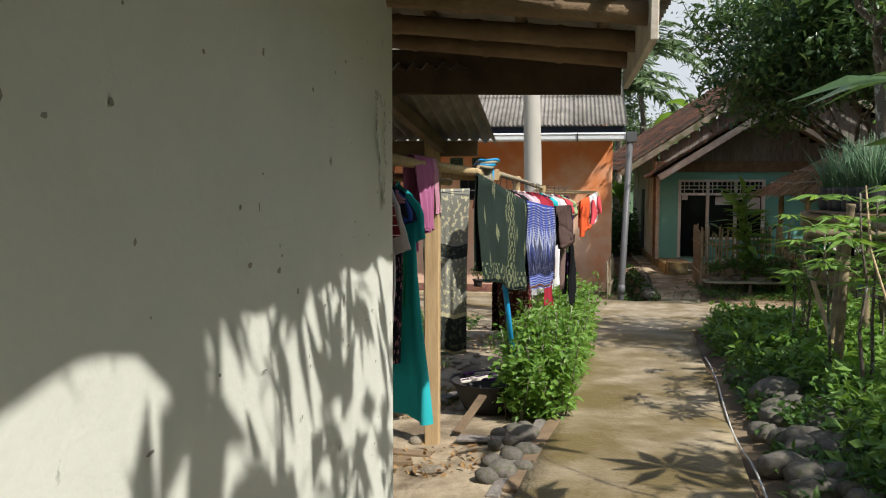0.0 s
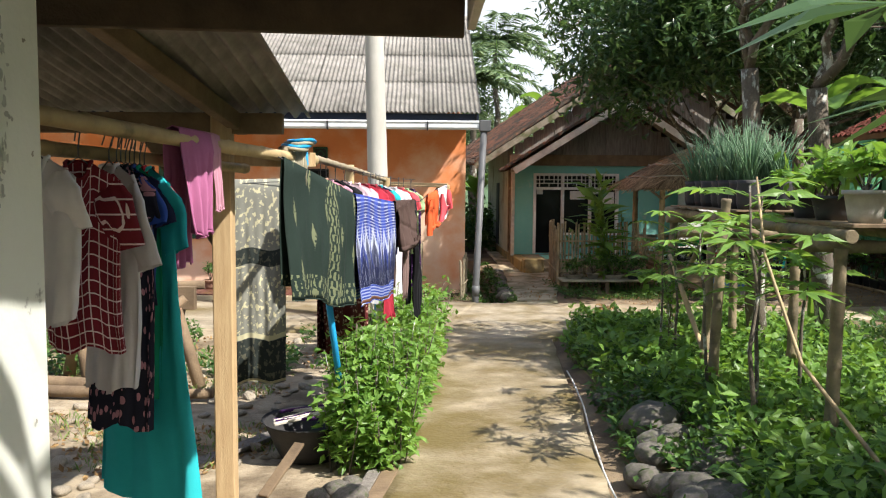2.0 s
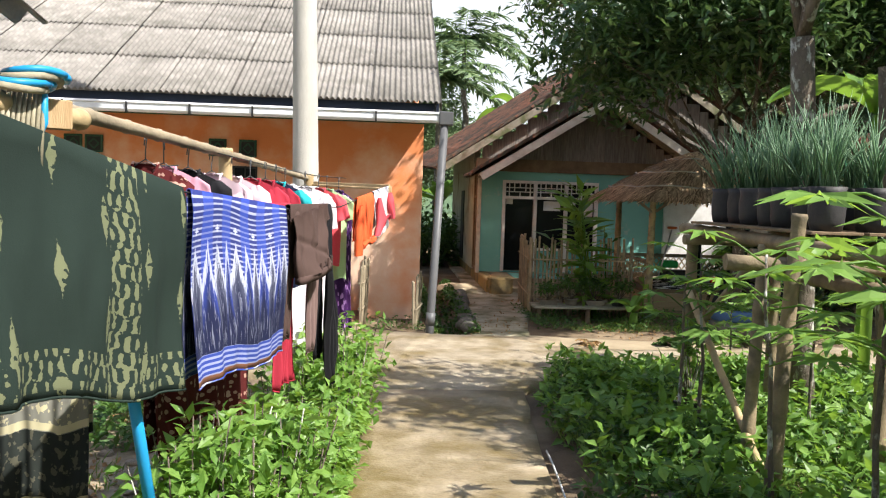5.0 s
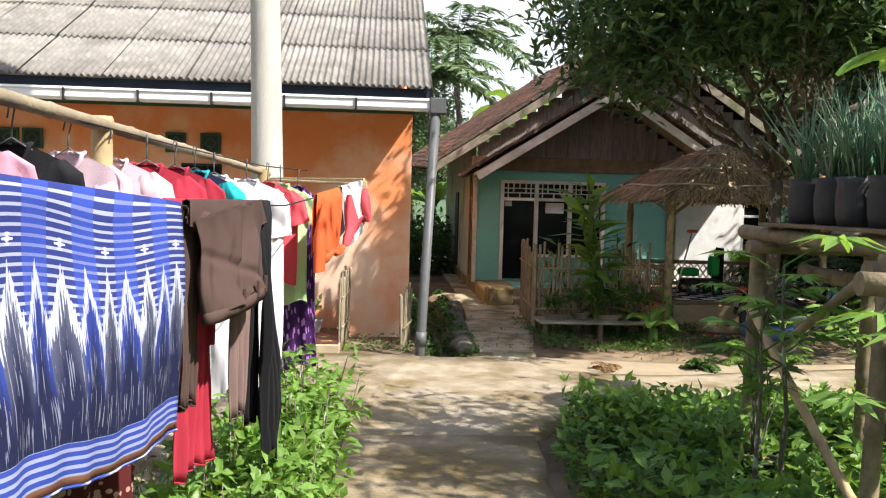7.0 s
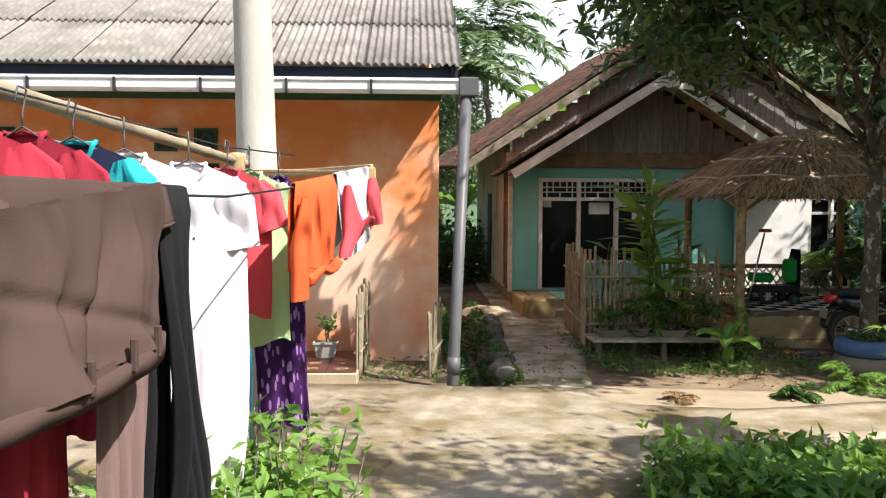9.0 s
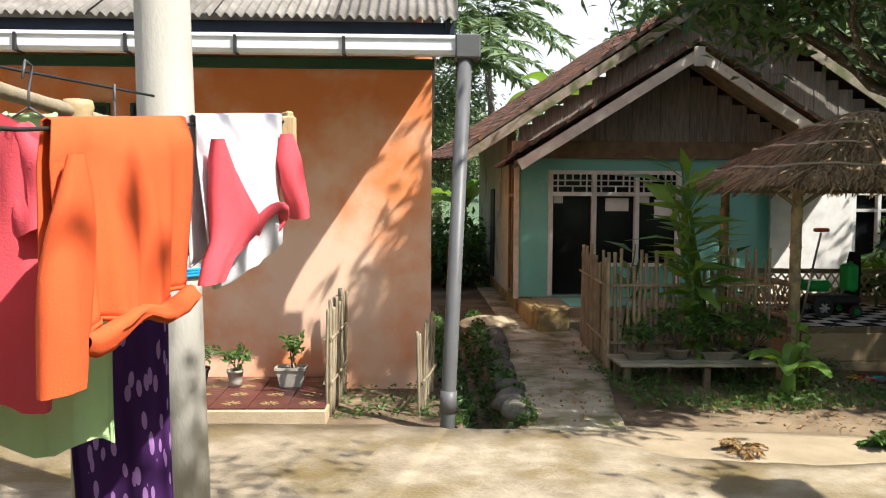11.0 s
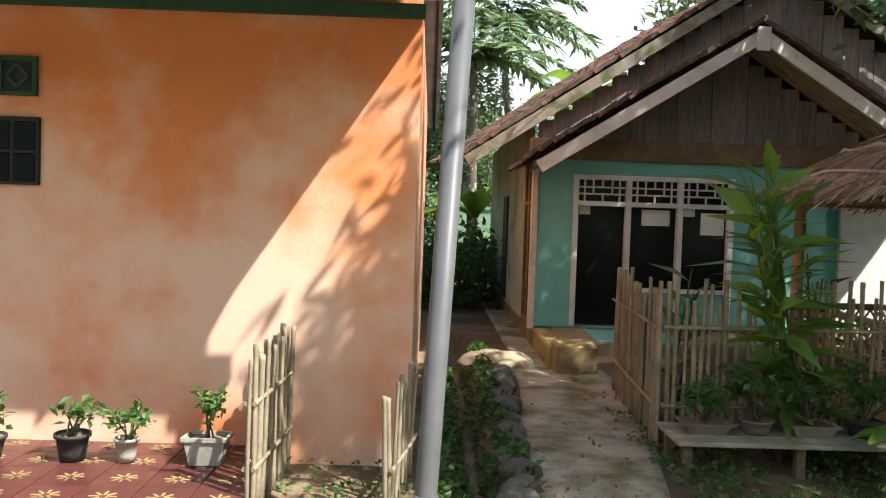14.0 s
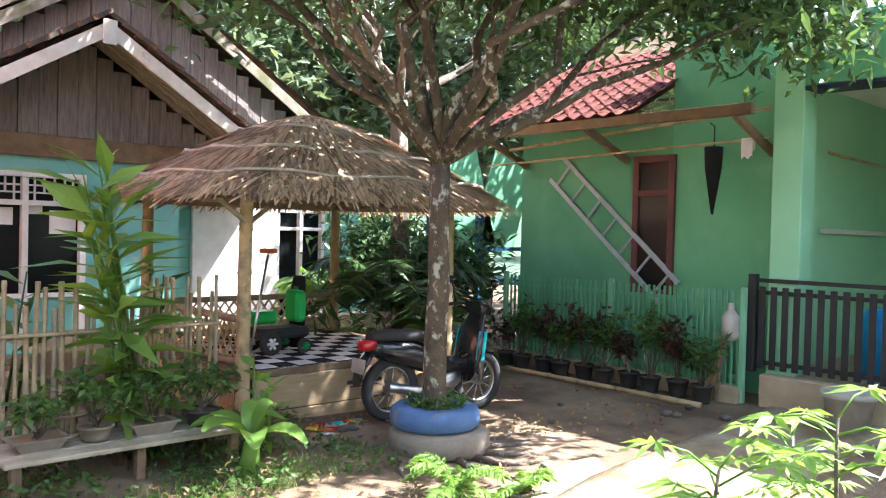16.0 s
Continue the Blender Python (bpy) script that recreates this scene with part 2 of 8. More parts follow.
def tube(bm, pts, radii, sides=10, cap=True):
    """A round bar through points, with its radius at each."""
    pts = [Vector(p) for p in pts]
    if not isinstance(radii, (list, tuple)):
        radii = [radii] * len(pts)
    rings = []
    ref = None
    for i, p in enumerate(pts):
        d = (pts[min(i + 1, len(pts) - 1)] - pts[max(i - 1, 0)]).normalized()
        if ref is None:
            ref = Vector((1, 0, 0)) if abs(d.x) < 0.9 else Vector((0, 1, 0))
        x = (ref - d * ref.dot(d)).normalized()
        ref = x
        y = d.cross(x)
        rings.append([bm.verts.new(p + (x * math.cos(k * math.tau / sides) + y * math.sin(k * math.tau / sides)) * radii[i]) for k in range(sides)])
    for r, s in zip(rings, rings[1:]):
        for k in range(sides):
            f = bm.faces.new((r[k], r[(k + 1) % sides], s[(k + 1) % sides], s[k]))
            f.smooth = True
    if cap:
        bm.faces.new(rings[0][::-1])
        bm.faces.new(rings[-1])
    return bm


def bamboo_pole(bm, a, b, r, sides=8, node=0.32, rng=random):
    """A bamboo cane with swollen nodes and a slight bend."""
    a, b = Vector(a), Vector(b)
    n = max(2, int((b - a).length / node))
    pts, rad = [], []
    side = Vector((rng.uniform(-1, 1), rng.uniform(-1, 1), rng.uniform(-0.4, 0.4))) * 0.004 * n * 0.5
    for i in range(n):
        for f, k in ((0.0, 1.0), (0.42, 0.96), (0.88, 0.98), (0.94, 1.13)):
            t = (i + f) / n
            pts.append(a.lerp(b, t) + side * math.sin(math.pi * t))
            rad.append(r * k * (1 - 0.15 * t))
    pts.append(b)
    rad.append(r * 0.84)
    return tube(bm, pts, rad, sides)


def leaf_mesh(name, material, pos, length, width, rng, up=0.35, droop=0.0, axis=None):
    """One mesh of many leaves: five points and four faces each, folded along the rib."""
    pos = np.asarray(pos, dtype=float)
    n = len(pos)
    d = rng.normal(size=(n, 3)) if axis is None else np.asarray(axis, dtype=float) + rng.normal(size=(n, 3)) * 0.25
    d[:, 2] = d[:, 2] * 0.6 + up * 0.4 - droop
    d /= np.linalg.norm(d, axis=1)[:, None] + 1e-9
    u = rng.normal(size=(n, 3)) * 0.45 + np.array([0, 0, 1.0])
    s = np.cross(d, u)
    s /= np.linalg.norm(s, axis=1)[:, None] + 1e-9
    nn = np.cross(s, d)
    L = (length * rng.uniform(0.65, 1.25, n))[:, None]
    Wd = (width * rng.uniform(0.7, 1.2, n))[:, None]
    v = np.empty((n, 5, 3))
    v[:, 0] = pos
    v[:, 1] = pos + d * L * 0.45 + s * Wd * 0.5 + nn * Wd * 0.12
    v[:, 2] = pos + d * L * 0.5
    v[:, 3] = pos + d * L * 0.45 - s * Wd * 0.5 + nn * Wd * 0.12
    v[:, 4] = pos + d * L - nn * L * 0.12
    tri = np.array([[0, 2, 1], [0, 3, 2], [1, 2, 4], [2, 3, 4]])
    f = (tri[None] + (np.arange(n) * 5)[:, None, None]).reshape(-1, 3)
    me = bpy.data.meshes.new(name)
    me.from_pydata(v.reshape(-1, 3), [], f)
    me.materials.append(M[material])
    return me


def blob_points(rng, n, blobs, shell=0.55):
    """Points in a union of ellipsoids (x, y, z, rx, ry, rz), denser near the outside, in clumps."""
    w = np.array([b[3] * b[4] * b[5] for b in blobs]) ** 0.7
    which = rng.choice(len(blobs), n, p=w / w.sum())
    B = np.array(blobs)[which]
    d = rng.normal(size=(n, 3))
    d /= np.linalg.norm(d, axis=1)[:, None]
    r = shell + (1 - shell) * rng.random(n) ** 0.6
    r *= 0.86 + 0.2 * np.sin(d[:, 0] * 5.1 + which) * np.sin(d[:, 1] * 6.3 + 2 * which) + 0.14 * np.sin(d[:, 2] * 8 + which)
    return B[:, :3] + d * r[:, None] * B[:, 3:]


def ground_z(x, y):
    """Height of the ground."""
    z = 0.024 * max(0.0, 10.0 - max(y, -8.0))
    edge = 1.16 + (y - 5) * 0.095
    if y < 11.6 and x > edge:
        z += 0.14 * min(1.0, (x - edge) / 0.7) * min(1.0, (11.6 - y) / 0.8)
    if x < -0.5 and y < 11:
        z -= 0.05 * min(1.0, (-0.5 - x) / 0.6)
    if 14.0 < y < 22 and abs(x - 1.3) < 0.22:
        z -= 0.28 * max(0, 1 - (abs(x - 1.3) / 0.2) ** 4) * min(1, (y - 14.0) / 0.2)
    d = math.hypot(x - 3, y - 10)
    if d > 34:
        t = min(1.0, (d - 34) / 120)
        z += (t * t * (3 - 2 * t)) * (20 + 12 * math.sin(math.atan2(y, x) * 3 + 1.0) + 7 * noise.noise((x * 0.02, y * 0.02, 0)))
    if d < 30:
        z += 0.03 * noise.noise((x * 0.9, y * 0.9, 3)) + 0.015 * noise.noise((x * 3.1, y * 3.1, 7))
    return z


# ---------------------------------------------------------------- ground
def axis_steps(lo, hi, step, far):
    out = list(np.arange(lo, hi + 1e-6, step))
    s, v = step, lo
    left, right = [], []
    while v > -far:
        s *= 1.28
        v -= s
        left.append(v)
    s, v = step, hi
    while v < far:
        s *= 1.28
        v += s
        right.append(v)
    return left[::-1] + out + right


def build_ground():
    xs, ys = axis_steps(-6, 12, 0.1, 420), axis_steps(-3, 23, 0.1, 420)
    vs = [(x, y, ground_z(x, y)) for y in ys for x in xs]
    w = len(xs)
    fs = [(j * w + i, j * w + i + 1, (j + 1) * w + i + 1, (j + 1) * w + i) for j in range(len(ys) - 1) for i in range(w - 1)]
    me = bpy.data.meshes.new("ground")
    me.from_pydata(vs, [], fs)
    me.materials.append(M["soil"])
    me.materials.append(M["hill"])
    me.materials.append(M["rubble_soil"])
    for p in me.polygons:
        if math.hypot(p.center.x - 2, p.center.y - 14) > 24:
            p.material_index = 1
        elif p.center.x < -0.1 + 0.25 * noise.noise((p.center.y * 1.5, 0, 0)) and 2 < p.center.y < 12.4:
            p.material_index = 2
    me.shade_smooth()
    tagged(new("ground", me), "brown packed earth ground of a village yard", "ground", kind="structure")


build_ground()


def slab(name, left, right, material, label, category, up=0.035, step=0.35, kind="structure"):
    """A poured strip between two edge lines (x, y), following the ground, with a rough rim."""
    def along(line, t):
        t *= len(line) - 1
        i = min(int(t), len(line) - 2)
        return Vector(line[i]).lerp(Vector(line[i + 1]), t - i)
    length = max(sum((Vector(a) - Vector(b)).length for a, b in zip(e, e[1:])) for e in (left, right))
    n = max(2, int(length / step))
    cols = 8
    bm = bmesh.new()
    grid = []
    for j in range(n + 1):
        a, b = along(left, j / n), along(right, j / n)
        row = []
        for i in range(cols + 1):
            p = a.lerp(b, i / cols)
            if i in (0, cols):
                p += (a - b).normalized() * 0.03 * noise.noise((p.x * 4, p.y * 4, i))
            z = 0.024 * max(0.0, 10.0 - max(p.y, -8.0)) + up + 0.012 * noise.noise((p.x * 1.1, p.y * 1.1, 1))
            row.append(bm.verts.new((p.x, p.y, z)))
        grid.append(row)
    for r, s in zip(grid, grid[1:]):
        for i in range(cols):
            bm.faces.new((r[i], r[i + 1], s[i + 1], s[i])).smooth = True
    rim = [e for e in bm.edges if e.is_boundary]
    out = bmesh.ops.extrude_edge_only(bm, edges=rim)
    for v in out["geom"]:
        if isinstance(v, bmesh.types.BMVert):
            v.co.z -= 0.16
    ob = part(name, bm, material)
    return tagged(ob, label, category, kind=kind)


slab("path_near", [(-1.0, -3), (-0.70, 0), (-0.22, 5), (0.05, 8), (0.28, 11.2)], [(0.36, -3), (0.66, 0), (1.13, 5), (1.42, 8), (1.72, 11.2)],
     "path_concrete", "worn moss-stained concrete footpath with damp patches", "footpath")
slab("road", [(0.262, 11.14), (-0.6, 11.6), (-4, 12.2), (-7, 12.4)], [(0.98, 14.30), (0.3, 14.42), (-4, 14.46), (-7, 14.5)],
     "concrete", "sunlit concrete apron before the orange house", "pavement", up=0.036)
slab("road_branch", [(-0.1, 11.3), (1.74, 11.19), (2.3, 11.9), (3.4, 12.5), (6, 12.9), (14, 13.2)], [(0.6, 14.32), (1.7, 14.3), (2.4, 13.6), (3.4, 13.4), (6, 13.9), (14, 14.6)],
     "concrete", "grey concrete lane crossing the village yard", "lane", up=0.032)
slab("sand_verge", [(1.72, 14.28), (2.42, 13.61), (3.42, 13.41), (6.0, 13.91)], [(1.75, 14.6), (2.6, 14.32), (4.0, 14.1), (6.2, 14.2)],
     "sand", "pale sandy cement verge along the lane", "verge", up=0.02)
slab("path_house", [(1.52, 14.27), (1.58, 15.4), (1.86, 18.0), (1.98, 20.5), (2.0, 26)], [(2.3, 14.27), (2.45, 15.3), (2.86, 17.6), (2.9, 18.9), (2.3, 26)],
     "mossy_concrete", "cracked mossy concrete path leading past the turquoise house", "footpath", up=0.028)


# ---------------------------------------------------------------- roofs
def corrugated(bm, x0, x1, p0, p1, pitch=0.075, depth=0.018, sag=0.0, thick=0.006):
    """A wavy sheet: waves run across x, the sheet goes from p0 (y, z) up to p1 (y, z)."""
    n = max(2, int(round((x1 - x0) / pitch))) * 6
    d = Vector((0, p1[0] - p0[0], p1[1] - p0[1]))
    nrm = Vector((0, -d.z, d.y)).normalized()
    if nrm.z < 0:
        nrm = -nrm
    rows = []
    for s in (0, 1):
        row = []
        for i in range(n + 1):
            x = x0 + (x1 - x0) * i / n
            o = nrm * depth * math.cos(math.tau * (x - x0) / pitch)
            b = Vector((x, p0[0], p0[1])) + d * s + o
            row.append((bm.verts.new(b), bm.verts.new(b - nrm * thick)))
        rows.append(row)
    a, b = rows
    for i in range(n):
        bm.faces.new((a[i][0], a[i + 1][0], b[i + 1][0], b[i][0])).smooth = True
        bm.faces.new((a[i + 1][1], a[i][1], b[i][1], b[i + 1][1])).smooth = True
        bm.faces.new((a[i][0], a[i][1], a[i + 1][1], a[i + 1][0]))
    return bm


# ---------------------------------------------------------------- white house by the start
WX, WY = -0.66, 3.1
M["scuff"] = mat("scuff", (0.22, 0.205, 0.17), (0.33, 0.31, 0.26), 30, 0.9, 0.0)
M["scuff_pale"] = mat("scuff_pale", (0.42, 0.43, 0.38), (0.32, 0.32, 0.28), 40, 0.9, 0.0)


def build_white_house():
    h = thing("white_house", "whitewashed house with scuffed walls and bamboo-raftered eaves", "house", (WX, WY, 0))
    part("wall", box((-6, -5, -0.1), (WX, WY, 2.78), 0.01), "whitewash", h, "scuffed and stained whitewashed wall")
    # overhanging roof: sheet, rafters, battens and boards
    def rz(x, y=0.0):
        return 2.53 + (0.3 - x) * 0.10 if y > 2.9 else 2.62 + (0.3 - x) * 0.36
    bm = bmesh.new()
    n = 120
    for lo, hi, ex in ((-5, 2.9, 0.12), (2.91, 4.22, 0.40)):
        grid = []
        for i in range(n + 1):
            y = lo + (hi - lo) * i / n
            o = 0.018 * math.cos(math.tau * y / 0.077)
            grid.append([bm.verts.new((x, y, rz(x, y) + 0.13 + o)) for x in (ex, -1.6, -3.6)])
        for a, b in zip(grid, grid[1:]):
            for k in range(2):
                bm.faces.new((a[k], b[k], b[k + 1], a[k + 1])).smooth = True
    part("roof_sheet", bm, "asbestos", h)
    for y in (-0.3, 0.9, 2.1, 3.0, 3.55, 4.0):
        ex = 0.30 if y > 2.9 else 0.0
        part("rafter", bamboo_pole(bmesh.new(), (ex, y, rz(ex, y)), (-3.2, y, rz(-3.2, y)), 0.045), "old_timber", h)
    for x in (0.15, -0.2, -0.6, -1.0, -1.4):
        part("batten", bamboo_pole(bmesh.new(), (x, 2.92, rz(x, 3) + 0.07), (x, 4.15, rz(x, 3) + 0.07), 0.028), "old_timber", h)
    part("end_board", beam(bmesh.new(), (0.27, 4.19, 2.50), (-3.4, 4.19, 2.56), 0.23, 0.03, up=(0, 1, 0)), "dark_timber", h, "dark end board under the eaves")
    part("eave_board", box((0.28, 2.9, 2.42), (0.31, 4.24, 2.74), 0.004), "pale_board", h, "weathered whitish eave board")
    rng = random.Random(12)
    def scuff(y, z, ry, rz_, material="scuff"):
        sb = bmesh.new()
        off = 0.002 + rng.random() * 0.006
        vs = [sb.verts.new((WX + off, y + ry * math.cos(k * 0.7) * rng.uniform(0.5, 1.2), z + rz_ * math.sin(k * 0.7) * rng.uniform(0.5, 1.2))) for k in range(9)]
        sb.faces.new(vs)
        part("scuff_mark", sb, material, h)
    for k in range(70):
        y = rng.uniform(0.7, 3.05)
        scuff(y, rng.uniform(0.5, 2.35), rng.uniform(0.003, 0.010) * (2 if k % 9 == 0 else 1), rng.uniform(0.003, 0.008) * (2.5 if k % 7 == 0 else 1))
    # a flaked patch: specks along its torn rim
    rim = [(2.80, 2.24), (2.93, 2.22), (2.95, 2.0), (2.90, 1.84), (2.86, 1.98), (2.82, 2.08), (2.80, 2.24)]
    for k in range(110):
        q = rng.random() * (len(rim) - 1.001)
        a, b = rim[int(q)], rim[int(q) + 1]
        f = q - int(q)
        scuff(a[0] + (b[0] - a[0]) * f + rng.gauss(0, 0.008), a[1] + (b[1] - a[1]) * f + rng.gauss(0, 0.01), rng.uniform(0.003, 0.011), rng.uniform(0.003, 0.014), "scuff_pale")
    part("gable", box((-3.4, 4.14, 2.74), (-0.6, 4.165, 2.95), 0.0), "old_timber", h)


build_white_house()


# ---------------------------------------------------------------- orange house
def build_orange_house():
    h = thing("orange_house", "orange plastered house with faded peach patches and grey corrugated roof", "house", (0.88, 15.75, 0))
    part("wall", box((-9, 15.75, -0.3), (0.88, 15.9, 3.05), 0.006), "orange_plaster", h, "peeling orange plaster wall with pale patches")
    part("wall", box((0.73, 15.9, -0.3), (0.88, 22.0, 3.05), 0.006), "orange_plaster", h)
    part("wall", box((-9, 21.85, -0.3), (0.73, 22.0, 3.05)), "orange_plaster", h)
    bm = bmesh.new()
    vs = [bm.verts.new(p) for p in ((0.8, 15.75, 3.05), (0.8, 22.0, 3.05), (0.8, 18.92, 5.3))]
    bm.faces.new(vs)
    r = bmesh.ops.extrude_face_region(bm, geom=list(bm.faces))
    for v in r["geom"]:
        if isinstance(v, bmesh.types.BMVert):
            v.co.x -= 0.12
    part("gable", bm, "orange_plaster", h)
    part("wall_trim", box((-9, 15.70, 2.88), (0.90, 15.748, 2.97), 0.004), "dark_green", h, "dark green painted trim board")
    part("soffit", box((-9, 14.72, 2.99), (0.98, 15.70, 3.01)), "white_paint", h)
    part("fascia", box((-9, 14.66, 2.84), (1.03, 14.70, 3.06), 0.004), "navy_paint", h, "blue-black fascia board")
    # gutter with brackets
    g = bmesh.new()
    prof = [(14.655, 2.94), (14.655, 2.82), (14.63, 2.80), (14.55, 2.80), (14.53, 2.83), (14.53, 2.90), (14.515, 2.915), (14.525, 2.94)]
    for (a, b), (c, d) in zip(prof, prof[1:]):
        v = [g.verts.new(p) for p in ((-9, a, b), (1.03, a, b), (1.03, c, d), (-9, c, d))]
        g.faces.new(v)
    bmesh.ops.remove_doubles(g, verts=g.verts, dist=0.0005)
    bmesh.ops.solidify(g, geom=list(g.faces), thickness=0.006)
    gut = part("gutter", g, "gutter", h, "white plastic roof gutter")
    for x in np.arange(-8.6, 1.0, 0.8):
        part("bracket", box((x - 0.012, 14.508, 2.79), (x + 0.012, 14.655, 2.925), 0.002), "dark", gut)
    part("gutter_box", box((1.03, 14.50, 2.77), (1.22, 14.68, 2.95), 0.012), "pvc", h, "grey gutter outlet box")
    # roof sheets in courses
    slope = (5.43 - 3.05) / (18.92 - 14.6)
    courses = [14.56, 15.7, 16.85, 18.0]
    for k, y in enumerate(courses):
        y1 = min(y + 1.25, 18.95)
        for i in range(11):
            x1 = 1.06 - i * 0.915
            bm = corrugated(bmesh.new(), x1 - 0.97, x1, (y, 3.06 + (y - 14.56) * slope + 0.005 * (i % 2) + 0.012), (y1, 3.06 + (y1 - 14.56) * slope - 0.012 + 0.005 * (i % 2)))
            part("roof_sheet", bm, "asbestos", h)
    bm = bmesh.new()
    v = [bm.verts.new(p) for p in ((1.05, 18.9, 5.44), (1.05, 23.2, 3.0), (-9, 23.2, 3.0), (-9, 18.9, 5.44))]
    bm.faces.new(v)
    bmesh.ops.solidify(bm, geom=list(bm.faces), thickness=0.02)
    part("roof_back", bm, "asbestos", h)
    part("ridge_cap", tube(bmesh.new(), [(-9, 18.92, 5.44), (1.08, 18.92, 5.44)], 0.06, 10), "asbestos", h)
    for a, b in (((0.98, 14.62, 2.98), (0.98, 18.92, 5.36)), ((0.98, 18.92, 5.36), (0.98, 23.1, 3.0))):
        part("barge_board", beam(bmesh.new(), a, b, 0.03, 0.16), "dark", h)
    # block vents and windows
    for x in (-4.12, -3.83, -2.09, -1.66):
        v = part("vent_block", box((x - 0.115, 15.73, 2.32), (x + 0.115, 15.76, 2.55), 0.004), "dark", h, "green-rimmed vent block")
        for lo, hi in (((x - 0.125, 15.715, 2.31), (x - 0.095, 15.745, 2.56)), ((x + 0.095, 15.715, 2.31), (x + 0.125, 15.745, 2.56)),
                       ((x - 0.095, 15.715, 2.31), (x + 0.095, 15.745, 2.34)), ((x - 0.095, 15.715, 2.53), (x + 0.095, 15.745, 2.56))):
            part("rim", box(lo, hi, 0.003), "dark_green", v)
        rb = bmesh.new()
        for s in (1, -1):
            beam(rb, (x - 0.07, 15.722, 2.435), (x, 15.722, 2.435 + 0.07 * s), 0.012, 0.02, 0)
            beam(rb, (x + 0.07, 15.722, 2.435), (x, 15.722, 2.435 + 0.07 * s), 0.012, 0.02, 0)
        part("lattice", rb, "dark_green", v)
    w = part("glass_block_window", box((-2.02, 15.72, 1.75), (-1.52, 15.76, 2.18), 0.004), "dark", h, "dark glass-block window")
    for i in range(3):
        for j in range(2):
            part("glass_block", box((-2.0 + i * 0.16, 15.712, 1.77 + j * 0.2), (-1.86 + i * 0.16, 15.73, 1.95 + j * 0.2), 0.006), "glass", w)
    win = part("window", box((-4.4, 15.735, 1.0), (-3.74, 15.76, 2.2)), "glass", h, "window with green frame and pale curtains")
    for lo, hi in (((-4.46, 15.70, 0.95), (-4.38, 15.75, 2.26)), ((-3.78, 15.70, 0.95), (-3.70, 15.75, 2.26)), ((-4.38, 15.70, 0.95), (-3.78, 15.75, 1.03)), ((-4.38, 15.70, 2.18), (-3.78, 15.75, 2.26))):
        part("frame", box(lo, hi, 0.004), "dark_green", win)
    part("sash", box((-4.36, 15.715, 1.05), (-4.28, 15.732, 2.16), 0.003), "red_tile", win)
    cb = bmesh.new()
    for k in range(10):
        x = -4.10 + k * 0.03
        tube(cb, [(x, 15.728, 2.14), (x + 0.004, 15.728, 1.6), (x, 15.728, 1.08)], 0.016, 6)
    part("curtain", cb, "white_paint", win)
    # tiled terrace
    part("terrace", box((-9, 14.58, -0.2), (0.06, 15.75, 0.10), 0.012), "sand", h, "cement terrace step")
    return h


build_orange_house()

pole = thing("utility_pole", "tall pale concrete utility pole with dark scuffs", "utility pole", (-0.5, 12.45, 0))
part("shaft", tube(bmesh.new(), [(-0.43, 12.45, -0.2), (-0.47, 12.45, 1.5), (-0.53, 12.45, 4), (-0.66, 12.45, 9)], [0.15, 0.14, 0.122, 0.095], 28), "pole_concrete", pole)

pipe = thing("downpipe", "grey plastic rain pipe leaning from gutter to ditch", "downpipe", (0.97, 14.33, 0))
part("pipe", tube(bmesh.new(), [(0.97, 14.33, -0.25), (0.985, 14.36, 0.2), (1.11, 14.58, 2.86)], 0.055, 16), "pvc", pipe)
part("collar", tube(bmesh.new(), [(0.982, 14.355, 0.14), (0.99, 14.365, 0.30)], 0.063, 16), "pvc", pipe)


